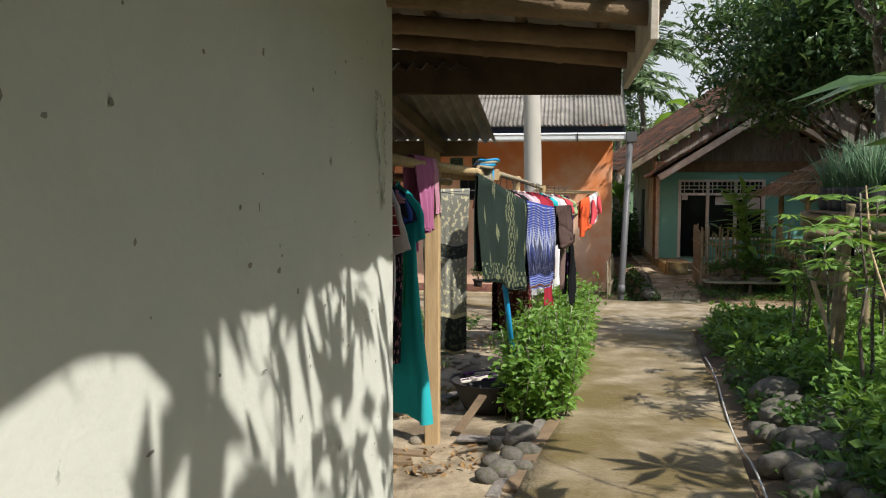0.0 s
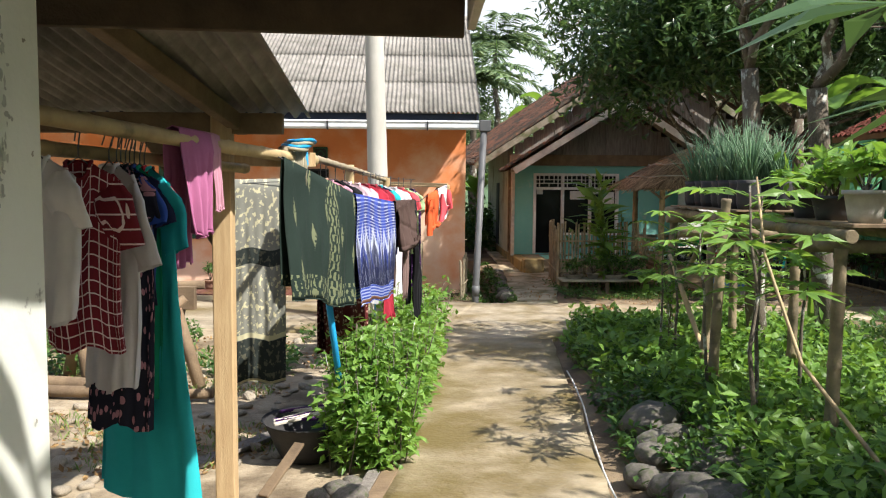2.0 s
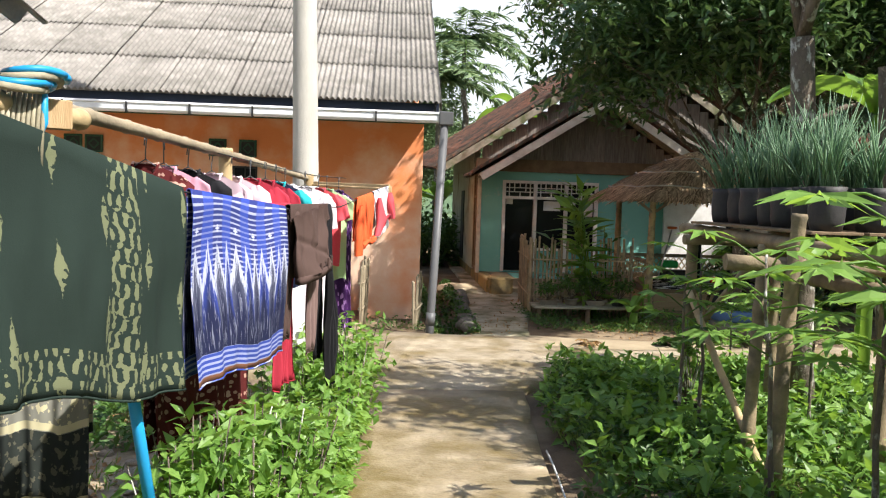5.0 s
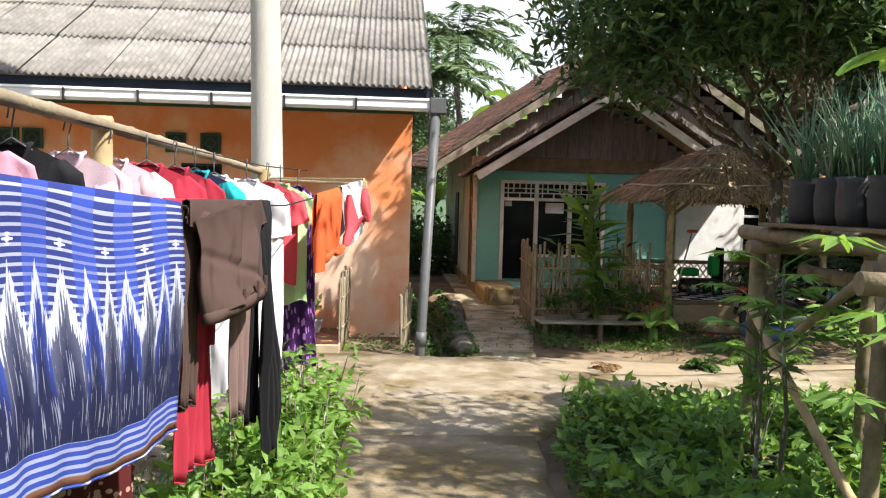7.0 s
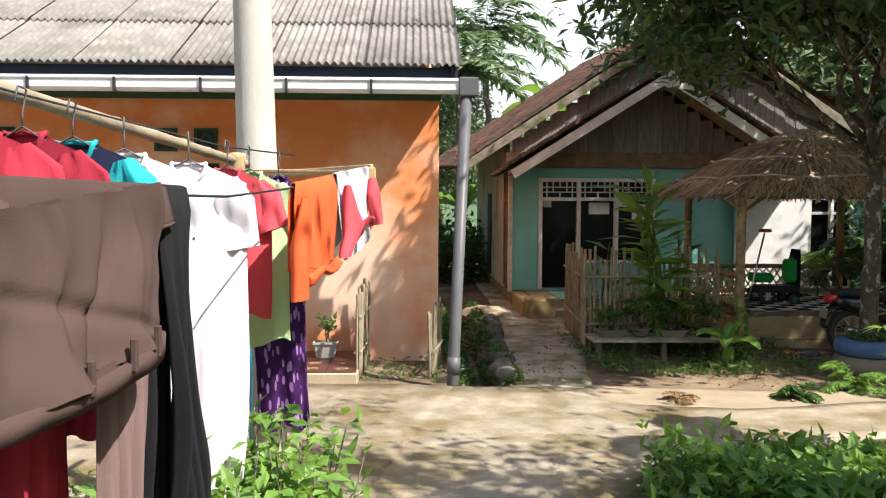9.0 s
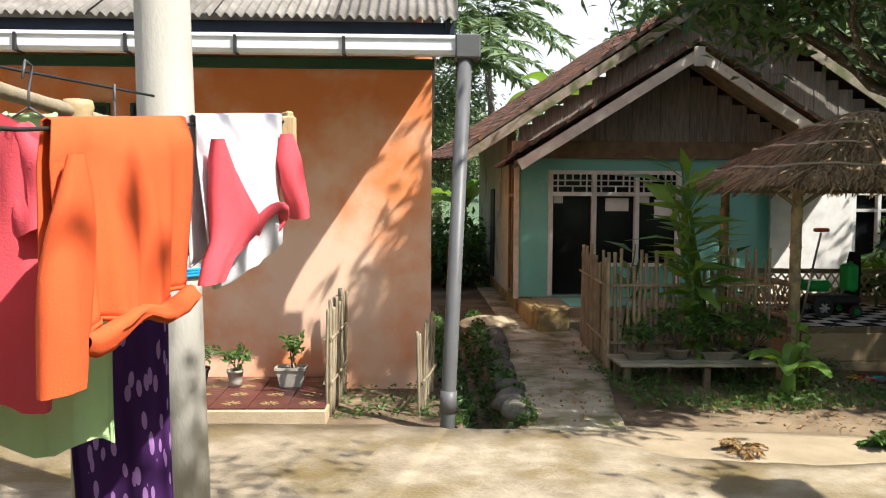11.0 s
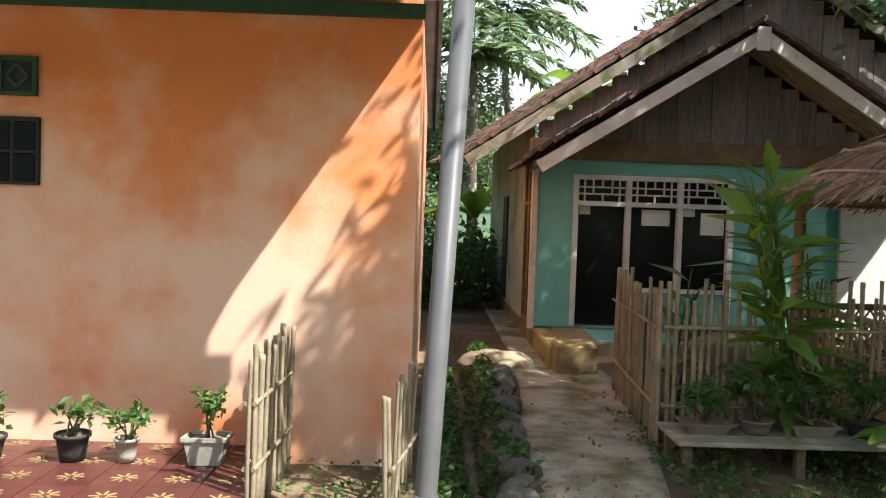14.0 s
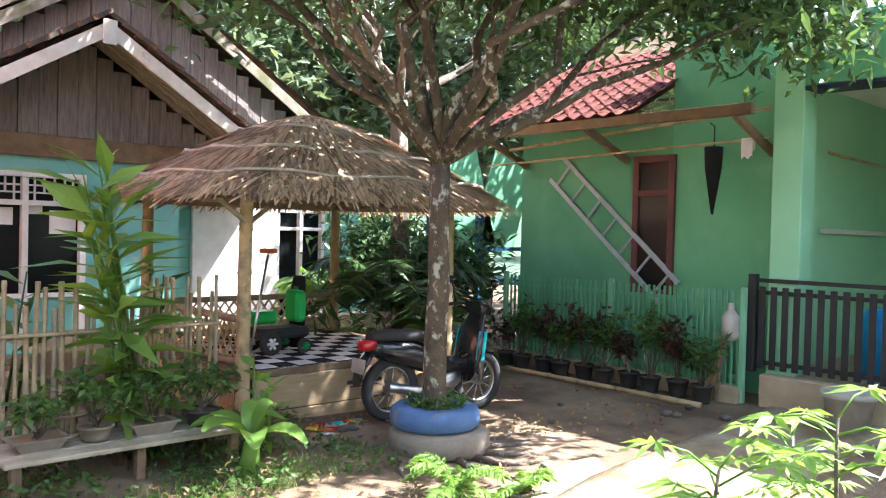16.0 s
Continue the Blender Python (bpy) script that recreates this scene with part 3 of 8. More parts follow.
# ---------------------------------------------------------------- turquoise house
def tile_roof(h, eave, ridge, y0, y1, nearest, seed, drift=(0, 0)):
    """Clay pan tiles from the eave line (x, z) up to the ridge (x, z), between y0 and y1, the far end shifted by drift (x, z)."""
    rng = random.Random(seed)
    e, r = Vector((eave[0], 0, eave[1])), Vector((ridge[0], 0, ridge[1]))
    d = r - e
    n = int(d.length / 0.2)
    m = int((y1 - y0) / 0.2)
    nrm = Vector((-d.z, 0, d.x)).normalized()
    if nrm.z < 0:
        nrm = -nrm
    bm = bmesh.new()
    dl = d.normalized()
    rows = []
    for s in (-0.125, 0.125):
        row = []
        for i in range(7):
            y = -0.105 + 0.21 * i / 6
            o = 0.022 * math.sin(math.tau * i / 6 + 0.6)
            row.append((Vector((0, y, 0)) + dl * s + nrm * (o + (0.02 if s < 0 else 0.0))))
        rows.append(row)
    vt = [[bm.verts.new(v) for v in row] for row in rows]
    vb = [[bm.verts.new(v - nrm * 0.014) for v in row] for row in rows]
    for i in range(6):
        bm.faces.new((vt[0][i], vt[0][i + 1], vt[1][i + 1], vt[1][i]))
        bm.faces.new((vb[0][i + 1], vb[0][i], vb[1][i], vb[1][i + 1]))
        bm.faces.new((vb[0][i], vb[0][i + 1], vt[0][i + 1], vt[0][i]))
    bmesh.ops.recalc_face_normals(bm, faces=bm.faces)
    tile = mesh_of("tile", bm, "clay_tile")
    count = 0
    rest_v, rest_f = [], []
    tv = [v.co.copy() for v in tile.vertices]
    tf = [tuple(p.vertices) for p in tile.polygons]
    for i in range(m):
        for j in range(n):
            c = e + d * ((j + 0.5) / n) + Vector((drift[0] * i / m, y0 + 0.1 + i * 0.2, drift[1] * i / m)) + nrm * rng.uniform(-0.006, 0.012)
            rot = Matrix.Rotation(rng.uniform(-0.05, 0.05), 4, nrm)
            if count < nearest:
                ob = part("tile", tile, "", h)
                ob.matrix_parent_inverse = Matrix.Translation(-h.location)
                ob.matrix_basis = Matrix.Translation(c) @ rot
                count += 1
            else:
                b = len(rest_v)
                rest_v += [tuple(rot @ v + c) for v in tv]
                rest_f += [tuple(k + b for k in f) for f in tf]
    if rest_v:
        me = bpy.data.meshes.new("roof_tiles")
        me.from_pydata(rest_v, [], rest_f)
        me.materials.append(M["clay_tile"])
        tagged(part("roof_tiles", me, "", h), kind="stuff")
    # under-boarding
    b = bmesh.new()
    v = [b.verts.new(p) for p in ((e.x, y0, e.z - 0.05), (e.x + drift[0], y1, e.z + drift[1] - 0.05), (r.x + drift[0], y1, r.z + drift[1] - 0.05), (r.x, y0, r.z - 0.05))]
    b.faces.new(v)
    bmesh.ops.solidify(b, geom=list(b.faces), thickness=0.02)
    part("roof_boarding", b, "old_timber", h)


GY = 20.8


def wall_with_openings(x0, x1, z0, z1, y, thick, holes):
    """A wall facing -y with real openings (x0, x1, z0, z1)."""
    xs = sorted({x0, x1, *[v for h in holes for v in h[:2]]})
    zs = sorted({z0, z1, *[v for h in holes for v in h[2:]]})
    bm = bmesh.new()
    vt = {}
    def V(x, yy, z):
        k = (round(x, 4), round(yy, 4), round(z, 4))
        if k not in vt:
            vt[k] = bm.verts.new(k)
        return vt[k]
    def solid(i, j):
        if not (0 <= i < len(xs) - 1 and 0 <= j < len(zs) - 1):
            return False
        cx, cz = (xs[i] + xs[i + 1]) / 2, (zs[j] + zs[j + 1]) / 2
        return not any(h[0] < cx < h[1] and h[2] < cz < h[3] for h in holes)
    f, b = y, y + thick
    for i in range(len(xs) - 1):
        for j in range(len(zs) - 1):
            if not solid(i, j):
                continue
            a, c, d, e = xs[i], xs[i + 1], zs[j], zs[j + 1]
            bm.faces.new((V(a, f, d), V(c, f, d), V(c, f, e), V(a, f, e)))
            bm.faces.new((V(c, b, d), V(a, b, d), V(a, b, e), V(c, b, e)))
            if not solid(i - 1, j):
                bm.faces.new((V(a, b, d), V(a, f, d), V(a, f, e), V(a, b, e)))
            if not solid(i + 1, j):
                bm.faces.new((V(c, f, d), V(c, b, d), V(c, b, e), V(c, f, e)))
            if not solid(i, j - 1):
                bm.faces.new((V(a, b, d), V(c, b, d), V(c, f, d), V(a, f, d)))
            if not solid(i, j + 1):
                bm.faces.new((V(a, f, e), V(c, f, e), V(c, b, e), V(a, b, e)))
    return bm


def fret(bm, x0, x1, z0, z1, y):
    """Rectilinear fretwork in a transom."""
    w = 0.02
    def bar(a, b, c, d):
        block(bm, (a, y - 0.012, b), (c, y + 0.012, d))
    dx, dz = x1 - x0, z1 - z0
    for f in (0.3, 0.62):
        bar(x0, z0 + dz * f, x1, z0 + dz * f + w)
    for f, a, b in ((0.12, 0, 1), (0.3, 0.3, 1), (0.5, 0, 0.3), (0.5, 0.64, 1), (0.7, 0.3, 1), (0.86, 0, 1)):
        bar(x0 + dx * f, z0 + dz * a, x0 + dx * f + w, z0 + dz * b)


M["upper_barge"] = mat("upper_barge", (0.27, 0.24, 0.19), (0.14, 0.13, 0.085), 5, 0.9, 0.5, c=(0.10, 0.11, 0.05), cscale=3, cut=(0.5, 0.62))
M["maroon_frame"] = mat("maroon_frame", (0.16, 0.05, 0.045), (0.10, 0.035, 0.03), 5, 0.6, 0.2)


def build_turquoise_house():
    h = thing("turquoise_house", "old turquoise house with plank gable, clay tile roof and barred transoms", "house", (2.3, GY, 0))
    part("wall", wall_with_openings(2.3, 6.0, 0.28, 2.45, GY, 0.14, [(2.78, 4.80, 0.30, 2.22)]), "turquoise_plaster", h, "flaking turquoise front wall")
    part("corner_post", box((2.24, GY - 0.03, 0.25), (2.32, GY + 0.08, 2.5), 0.006), "pale_board", h)
    part("wall", wall_with_openings(6.0, 9.5, 0.1, 2.6, GY + 0.5, 0.14, [(7.77, 8.62, 0.3, 1.92)]), "turquoise_plaster", h, "pale turquoise wall of the rear wing")
    part("wall", box((5.94, GY + 0.14, 0.1), (6.06, GY + 0.5, 2.6)), "turquoise_plaster", h)
    # side wall
    part("side_wall", box((2.26, GY + 0.95, 0.25), (2.40, 28, 2.45)), "cream_plaster", h, "crumbling cream side wall")
    sw = part("side_window", box((2.28, GY + 0.12, 0.3), (2.36, GY + 0.95, 2.4)), "glass", h, "narrow side window with brown timber frame")
    for y in (GY + 0.14, GY + 0.5, GY + 0.88):
        part("frame", box((2.255, y - 0.035, 0.3), (2.28, y + 0.035, 2.4), 0.004), "old_timber", sw)
    for z in (0.32, 1.85, 2.36):
        part("frame", box((2.258, GY + 0.12, z - 0.03), (2.278, GY + 0.93, z + 0.03), 0.004), "old_timber", sw)
    part("side_door", box((2.235, 24.0, 0.3), (2.258, 24.7, 2.0), 0.004), "dark", h)
    part("side_wall", box((2.26, 22.0, 2.452), (2.40, 28, 2.98)), "cream_plaster", h)
    part("back_wall", box((2.4, 27.9, 0), (9.5, 28, 2.6)), "cream_plaster", h)
    part("floor_slab", box((2.36, GY + 0.2, 0.1), (9.4, 27.9, 0.29)), "sand", h)
    # window and door front
    win = part("door_front", box((2.80, GY + 0.075, 0.32), (4.78, GY + 0.085, 1.86)), "glass", h, "dark glazed door and windows in white frames")
    for x in (2.80, 3.47, 4.13, 4.78):
        part("mullion", box((x - 0.035, GY - 0.02, 0.3), (x + 0.035, GY + 0.10, 2.22), 0.004), "white_paint", win)
    for a, b in ((2.835, 3.435), (3.505, 4.095), (4.165, 4.745)):
        for z in (2.19, 1.86):
            part("rail", box((a, GY - 0.018, z - 0.03), (b, GY + 0.10, z + 0.03), 0.003), "white_paint", win)
        f = bmesh.new()
        fret(f, a, b, 1.89, 2.16, GY + 0.04)
        part("fretwork", f, "white_paint", win)
        part("pane", box((a, GY + 0.06, 1.89), (b, GY + 0.066, 2.16)), "glass", win)
    part("rail", box((3.505, GY - 0.015, 0.75), (4.745, GY + 0.07, 0.80), 0.003), "white_paint", win)
    part("panel", box((3.505, GY + 0.02, 0.3), (4.745, GY + 0.06, 0.75), 0.003), "turquoise_plaster", win)
    for a, b, c, d in ((2.86, 3.0, 1.72, 1.83), (3.66, 4.02, 1.60, 1.80), (4.18, 4.34, 1.73, 1.83), (4.42, 4.72, 1.50, 1.78)):
        part("paper_notice", box((a, GY + 0.066, c), (b, GY + 0.073, d)), "white_paint", win)
    # second door
    d2 = part("second_door", box((7.79, GY + 0.56, 0.3), (8.60, GY + 0.58, 1.9)), "glass", h, "dark door in a white frame")
    for x in (7.79, 8.20, 8.60):
        part("frame", box((x - 0.03, GY + 0.47, 0.3), (x + 0.03, GY + 0.6, 1.92), 0.004), "white_paint", d2)
    for z in (1.63, 1.9):
        part("frame", box((7.82, GY + 0.48, z - 0.025), (8.57, GY + 0.6, z + 0.025), 0.004), "white_paint", d2)
    part("pilaster", box((6.4, GY + 0.42, 0.1), (7.74, GY + 0.498, 2.4), 0.006), "white_paint", h, "whitewashed panel of the wing")
    # gable of planks over a beam
    part("gable_beam", box((2.2, GY - 0.06, 2.40), (7.3, GY + 0.08, 2.66), 0.008), "old_timber", h)
    rng = random.Random(4)
    x = 2.5
    while x < 7.0:
        w = rng.uniform(0.16, 0.24)
        top = 3.84 - abs(x + w / 2 - 4.78) * 0.62 - 0.05
        if top > 2.72:
            part("plank", box((x, GY - 0.05 + rng.uniform(0, 0.03), 2.58 - rng.uniform(0, 0.12)), (x + w - 0.006, GY + 0.05, top), 0.003), "grey_wood", h)
        x += w
    # barge boards and roofs
    apex, el, er = (4.78, 3.90), (2.22, 2.33), (7.34, 2.33)
    for e in (el, er):
        part("barge_board", beam(bmesh.new(), (e[0], 20.04, e[1] - 0.08), (apex[0], 20.04, apex[1] - 0.04), 0.15, 0.035, up=(0, 1, 0)), "barge_paint", h, "weathered white barge board")
    part("apex_plate", box((4.70, 20.005, 3.68), (4.86, 20.018, 3.96), 0.003), "white_paint", h)
    for k in range(9):
        y = 20.16 + 0.085 * k
        for e in (el, er):
            part("rafter", beam(bmesh.new(), (e[0], y, e[1] - 0.075), (apex[0], y, apex[1] + 0.005), 0.032, 0.03, 0.0, up=(0, 1, 0)), "bamboo_grey", h)
    tile_roof(h, (2.05, 2.30), (4.78, 3.99), 20.06, 22.0, 130, 1)
    tile_roof(h, (7.5, 2.30), (4.78, 3.99), 20.06, 22.0, 0, 2)
    # main roof behind
    tile_roof(h, (1.42, 2.45), (5.6, 5.2), 21.38, 28.5, 170, 3, (-0.5, 0.34))
    tile_roof(h, (10.2, 2.45), (5.6, 5.2), 21.38, 28.5, 0, 5)
    for e in ((1.42, 2.36), (9.8, 2.36)):
        part("barge_board", beam(bmesh.new(), (e[0], 21.35, e[1] + 0.02), (5.6, 21.35, 5.10), 0.15, 0.035, up=(0, 1, 0)), "upper_barge", h, "mossy upper barge board")
    x = 2.4
    while x < 9.0:
        w = rng.uniform(0.2, 0.3)
        top = 5.1 - abs(x + w / 2 - 5.6) * 0.658 - 0.08
        if top > 2.6:
            part("plank", box((x, 21.58 + rng.uniform(0, 0.02), 2.45), (x + w - 0.008, 21.64, top), 0.003), "grey_wood", h)
        x += w
    # heavy tiles along the verges
    vb = bmesh.new()
    for s0, s1, z in ((-0.13, 0.13, 0.0),):
        block(vb, (-0.13, -0.07, -0.022), (0.13, 0.07, 0.03))
    vtile = mesh_of("verge_tile", vb, "clay_tile")
    for e, r, y in (((2.05, 2.36), (4.78, 4.05), 20.07), ((7.5, 2.36), (4.78, 4.05), 20.07), ((1.42, 2.52), (5.6, 5.27), 21.40)):
        d = Vector((r[0] - e[0], 0, r[1] - e[1]))
        n = int(d.length / 0.2)
        for k in range(n):
            ob = part("verge_tile", vtile, "", h)
            ob.matrix_parent_inverse = Matrix.Translation(-h.location)
            c = Vector((e[0], y + rng.uniform(-0.025, 0.025), e[1])) + d * ((k + 0.5) / n)
            ob.matrix_basis = Matrix.Translation(c) @ Matrix.Rotation(-math.atan2(d.z, d.x) - 0.07 + rng.uniform(-0.05, 0.05), 4, "Y") @ Matrix.Rotation(rng.uniform(-0.08, 0.08), 4, "Z")
    # plinth, porch and steps
    part("plinth", box((2.30, 19.25, -0.3), (2.52, 28.0, 0.26), 0.02), "ochre_plinth", h, "mossy ochre plinth")
    part("porch", box((2.52, 19.6, -0.2), (6.0, GY, 0.27), 0.015), "sand", h)
    part("step", box((2.8, 19.25, -0.2), (3.9, 19.6, 0.12), 0.015), "sand", h, "worn cement step")
    part("plinth_end", box((2.34, 18.98, -0.2), (2.78, 19.45, 0.33), 0.03), "ochre_plinth", h)
    part("threshold", box((2.9, 19.62, 0.272), (3.9, 20.6, 0.285), 0.003), "turquoise_plaster", h, "green-painted threshold")


build_turquoise_house()


# ---------------------------------------------------------------- green house
GX = 9.6


def build_green_house():
    h = thing("green_house", "bright green painted house with red tile roof and railed porch", "house", (GX, 16, 0))
    part("wall", box((GX, 15.7, -0.1), (GX + 0.15, 18.0, 3.0)), "green_plaster", h, "smooth green painted wall")
    part("wall", box((GX, 14.3, -0.1), (GX + 0.15, 15.7, 4.2)), "green_plaster", h, "smooth green painted wall")
    part("wall", box((GX + 0.15, 17.85, -0.1), (14, 18.0, 3.0)), "green_plaster", h)
    part("column", box((GX - 0.42, 14.02, 0), (GX - 0.12, 14.32, 3.6), 0.01), "light_green", h, "pale green porch column")
    part("wall", box((GX + 0.15, 14.3, -0.1), (14, 14.45, 3.3)), "light_green", h)
    part("porch_floor", box((GX - 0.6, 10.5, -0.1), (14, 14.3, 0.32), 0.01), "sand", h)
    part("porch_beam", box((GX - 0.42, 10.5, 3.14), (GX - 0.12, 14.02, 3.8), 0.01), "green_plaster", h)
    part("porch_trim", box((GX - 0.43, 10.5, 3.10), (GX - 0.11, 14.015, 3.138), 0.004), "navy_paint", h, "dark blue trim under the porch beam")
    part("ledge", box((GX + 0.7, 14.26, 1.73), (13.85, 14.298, 1.78), 0.004), "white_paint", h, "thin whitish wall ledge")
    part("porch_ceiling", box((GX - 0.2, 10.5, 3.3), (14, 14.3, 3.36)), "white_paint", h)
    part("porch_wall", box((13.9, 10.5, 0.3), (14.0, 14.3, 3.3)), "light_green", h)
    part("porch_wall", box((GX + 1.4, 10.4, 0.3), (14.0, 10.5, 3.3)), "light_green", h)
    win = part("window", box((GX - 0.02, 15.72, 1.0), (GX, 16.12, 2.52)), "glass", h, "dark window in a brown-red frame")
    for lo, hi in (((GX - 0.05, 15.64, 0.95), (GX, 15.72, 2.6)), ((GX - 0.05, 16.12, 0.95), (GX, 16.2, 2.6)), ((GX - 0.05, 15.72, 2.52), (GX, 16.12, 2.6)), ((GX - 0.05, 15.72, 2.12), (GX, 16.12, 2.19)), ((GX - 0.05, 15.72, 0.95), (GX, 16.12, 1.03))):
        part("frame", box(lo, hi, 0.004), "maroon_frame", win)
    # roof of red tiles on boarding, with eave beam and struts
    b = bmesh.new()
    v = [b.verts.new(p) for p in ((GX - 0.9, 15.7, 2.93), (GX - 0.9, 18.3, 2.93), (GX + 3, 18.3, 4.9), (GX + 3, 15.7, 4.9))]
    b.faces.new(v)
    bmesh.ops.solidify(b, geom=list(b.faces), thickness=0.03)
    part("roof_boarding", b, "old_timber", h)
    part("eave_beam", box((GX - 0.93, 14.3, 2.84), (GX - 0.86, 18.3, 2.95), 0.004), "old_timber", h)
    for y in (14.5, 16.3, 17.9):
        part("strut", beam(bmesh.new(), (GX - 0.02, y, 2.55), (GX - 0.85, y, 2.86), 0.06, 0.08), "old_timber", h)
    tb = bmesh.new()
    for i in range(7):
        y = -0.105 + 0.21 * i / 6
        o = 0.022 * math.sin(math.tau * i / 6 + 0.6)
        for s, k in ((-0.125, 0), (0.125, 1)):
            tb.verts.new((s * 0.893, y, s * 0.451 + o + (0.02 if k == 0 else 0)))
    tb.verts.ensure_lookup_table()
    for i in range(6):
        tb.faces.new((tb.verts[2 * i], tb.verts[2 * i + 1], tb.verts[2 * i + 3], tb.verts[2 * i + 2]))
    bmesh.ops.solidify(tb, geom=list(tb.faces), thickness=0.014)
    tile = mesh_of("tile", tb, "red_tile")
    for i in range(13):
        for j in range(14):
            u = (j + 0.5) * 0.2 / 0.893 * 0.893
            ob = part("tile", tile, "", h)
            ob.matrix_basis = Matrix.Translation((GX - 0.95 + u * 0.893, 15.75 + i * 0.2, 2.965 + u * 0.451))


build_green_house()


# ---------------------------------------------------------------- cloth
def cloth_mat(name, a, b=None, kind="plain", scale=10.0, c=(0.8, 0.8, 0.75)):
    """Woven cloth: plain, striped, plaid, spotted or ikat."""
    b = b or tuple(v * 0.85 for v in a)
    m = mat(name, a, b, scale=5, rough=0.9, bump=0.15, fine=220, spec=0.15)
    if kind == "plain":
        M[name] = m
        return
    n, l = m.node_tree.nodes, m.node_tree.links
    p = n["Principled BSDF"]
    base = p.inputs["Base Color"].links[0].from_socket
    uv = n.new("ShaderNodeUVMap")
    sp = n.new("ShaderNodeSeparateXYZ")
    l.new(uv.outputs[0], sp.inputs[0])

    def wave(sock, freq, lo):
        t = n.new("ShaderNodeMath")
        t.operation = "MULTIPLY"
        t.inputs[1].default_value = freq * math.tau
        l.new(sock, t.inputs[0])
        s = n.new("ShaderNodeMath")
        s.operation = "SINE"
        l.new(t.outputs[0], s.inputs[0])
        g = n.new("ShaderNodeMath")
        g.operation = "GREATER_THAN"
        g.inputs[1].default_value = lo
        l.new(s.outputs[0], g.inputs[0])
        return g.outputs[0]

    def op(kind_, x, y):
        t = n.new("ShaderNodeMath")
        t.operation = kind_
        for k, v in ((0, x), (1, y)):
            if isinstance(v, float):
                t.inputs[k].default_value = v
            else:
                l.new(v, t.inputs[k])
        return t.outputs[0]
    if kind == "plaid":
        fac = op("MAXIMUM", wave(sp.outputs[0], scale, 0.94), wave(sp.outputs[1], scale, 0.94))
    elif kind == "stripe":
        fac = wave(sp.outputs[1], scale, 0.2)
    elif kind == "spots":
        v = n.new("ShaderNodeTexVoronoi")
        v.inputs["Scale"].default_value = scale
        l.new(uv.outputs[0], v.inputs["Vector"])
        fac = op("LESS_THAN", v.outputs["Distance"], 0.34)
    elif kind == "motif":
        # tall lozenges in columns, one dense band of ornament, a patterned hem
        no = n.new("ShaderNodeTexNoise")
        no.inputs["Scale"].default_value, no.inputs["Detail"].default_value = 30, 2
        l.new(uv.outputs[0], no.inputs["Vector"])
        N = no.outputs["Fac"]
        U, V = sp.outputs[0], sp.outputs[1]
        u = op("ABSOLUTE", op("SUBTRACT", op("FRACT", op("MULTIPLY", U, scale), 0.0), 0.5), 0.0)
        v = op("ABSOLUTE", op("SUBTRACT", op("FRACT", op("ADD", op("MULTIPLY", V, 2.3), op("MULTIPLY", op("FLOOR", op("MULTIPLY", U, scale), 0.0), 0.37)), 0.0), 0.5), 0.0)
        d = op("ADD", op("ADD", op("MULTIPLY", u, 2.6), v), op("MULTIPLY", N, 0.3))
        fac = op("MULTIPLY", op("LESS_THAN", d, 0.40), op("GREATER_THAN", N, 0.40))
        weave = op("ADD", op("MULTIPLY", op("SINE", op("MULTIPLY", U, 150.0), 0.0), op("SINE", op("MULTIPLY", V, 42.0), 0.0)), op("MULTIPLY", op("SUBTRACT", N, 0.5), 4.0))
        band = op("MULTIPLY", op("LESS_THAN", op("ABSOLUTE", op("SUBTRACT", U, 0.64), 0.0), 0.075), op("GREATER_THAN", weave, 0.12))
        hem = op("MULTIPLY", op("MULTIPLY", op("LESS_THAN", V, 0.19), op("GREATER_THAN", V, 0.03)), op("GREATER_THAN", weave, 0.35))
        fac = op("MAXIMUM", op("MAXIMUM", fac, band), hem)
    elif kind == "leafy":
        # pale leaf sprays, a dark band across the middle and a dark border at the hem
        no = n.new("ShaderNodeTexNoise")
        no.inputs["Scale"].default_value, no.inputs["Detail"].default_value = 15, 5
        mp = n.new("ShaderNodeMapping")
        mp.inputs["Scale"].default_value = (0.9, 2.2, 1)
        l.new(uv.outputs[0], mp.inputs["Vector"])
        l.new(mp.outputs[0], no.inputs["Vector"])
        V = sp.outputs[1]
        q = n.new("ShaderNodeMix")
        q.data_type = "RGBA"
        dark = op("MAXIMUM", op("LESS_THAN", V, 0.22), op("LESS_THAN", op("ABSOLUTE", op("SUBTRACT", V, 0.63), 0.0), 0.04))
        l.new(dark, q.inputs["Factor"])
        l.new(base, q.inputs["A"])
        q.inputs["B"].default_value = (0.028, 0.034, 0.03, 1)
        base = q.outputs["Result"]
        spray = op("MULTIPLY", op("GREATER_THAN", no.outputs["Fac"], 0.57), op("SUBTRACT", 1.0, op("MULTIPLY", dark, 0.85)))
        line_ = op("LESS_THAN", op("ABSOLUTE", op("SUBTRACT", V, 0.235), 0.0), 0.012)
        edge_ = op("LESS_THAN", V, 0.015)
        fac = op("MAXIMUM", op("MAXIMUM", spray, line_), edge_)
    else:
        # ikat: alternate blue and indigo columns of bars, pointed flames, dark lower half, barred hem
        def blend(f, x, y):
            q = n.new("ShaderNodeMix")
            q.data_type = "RGBA"
            l.new(f, q.inputs["Factor"])
            for key, v in (("A", x), ("B", y)):
                if isinstance(v, tuple):
                    q.inputs[key].default_value = (*v, 1)
                else:
                    l.new(v, q.inputs[key])
            return q.outputs["Result"]
        U, V = sp.outputs[0], sp.outputs[1]
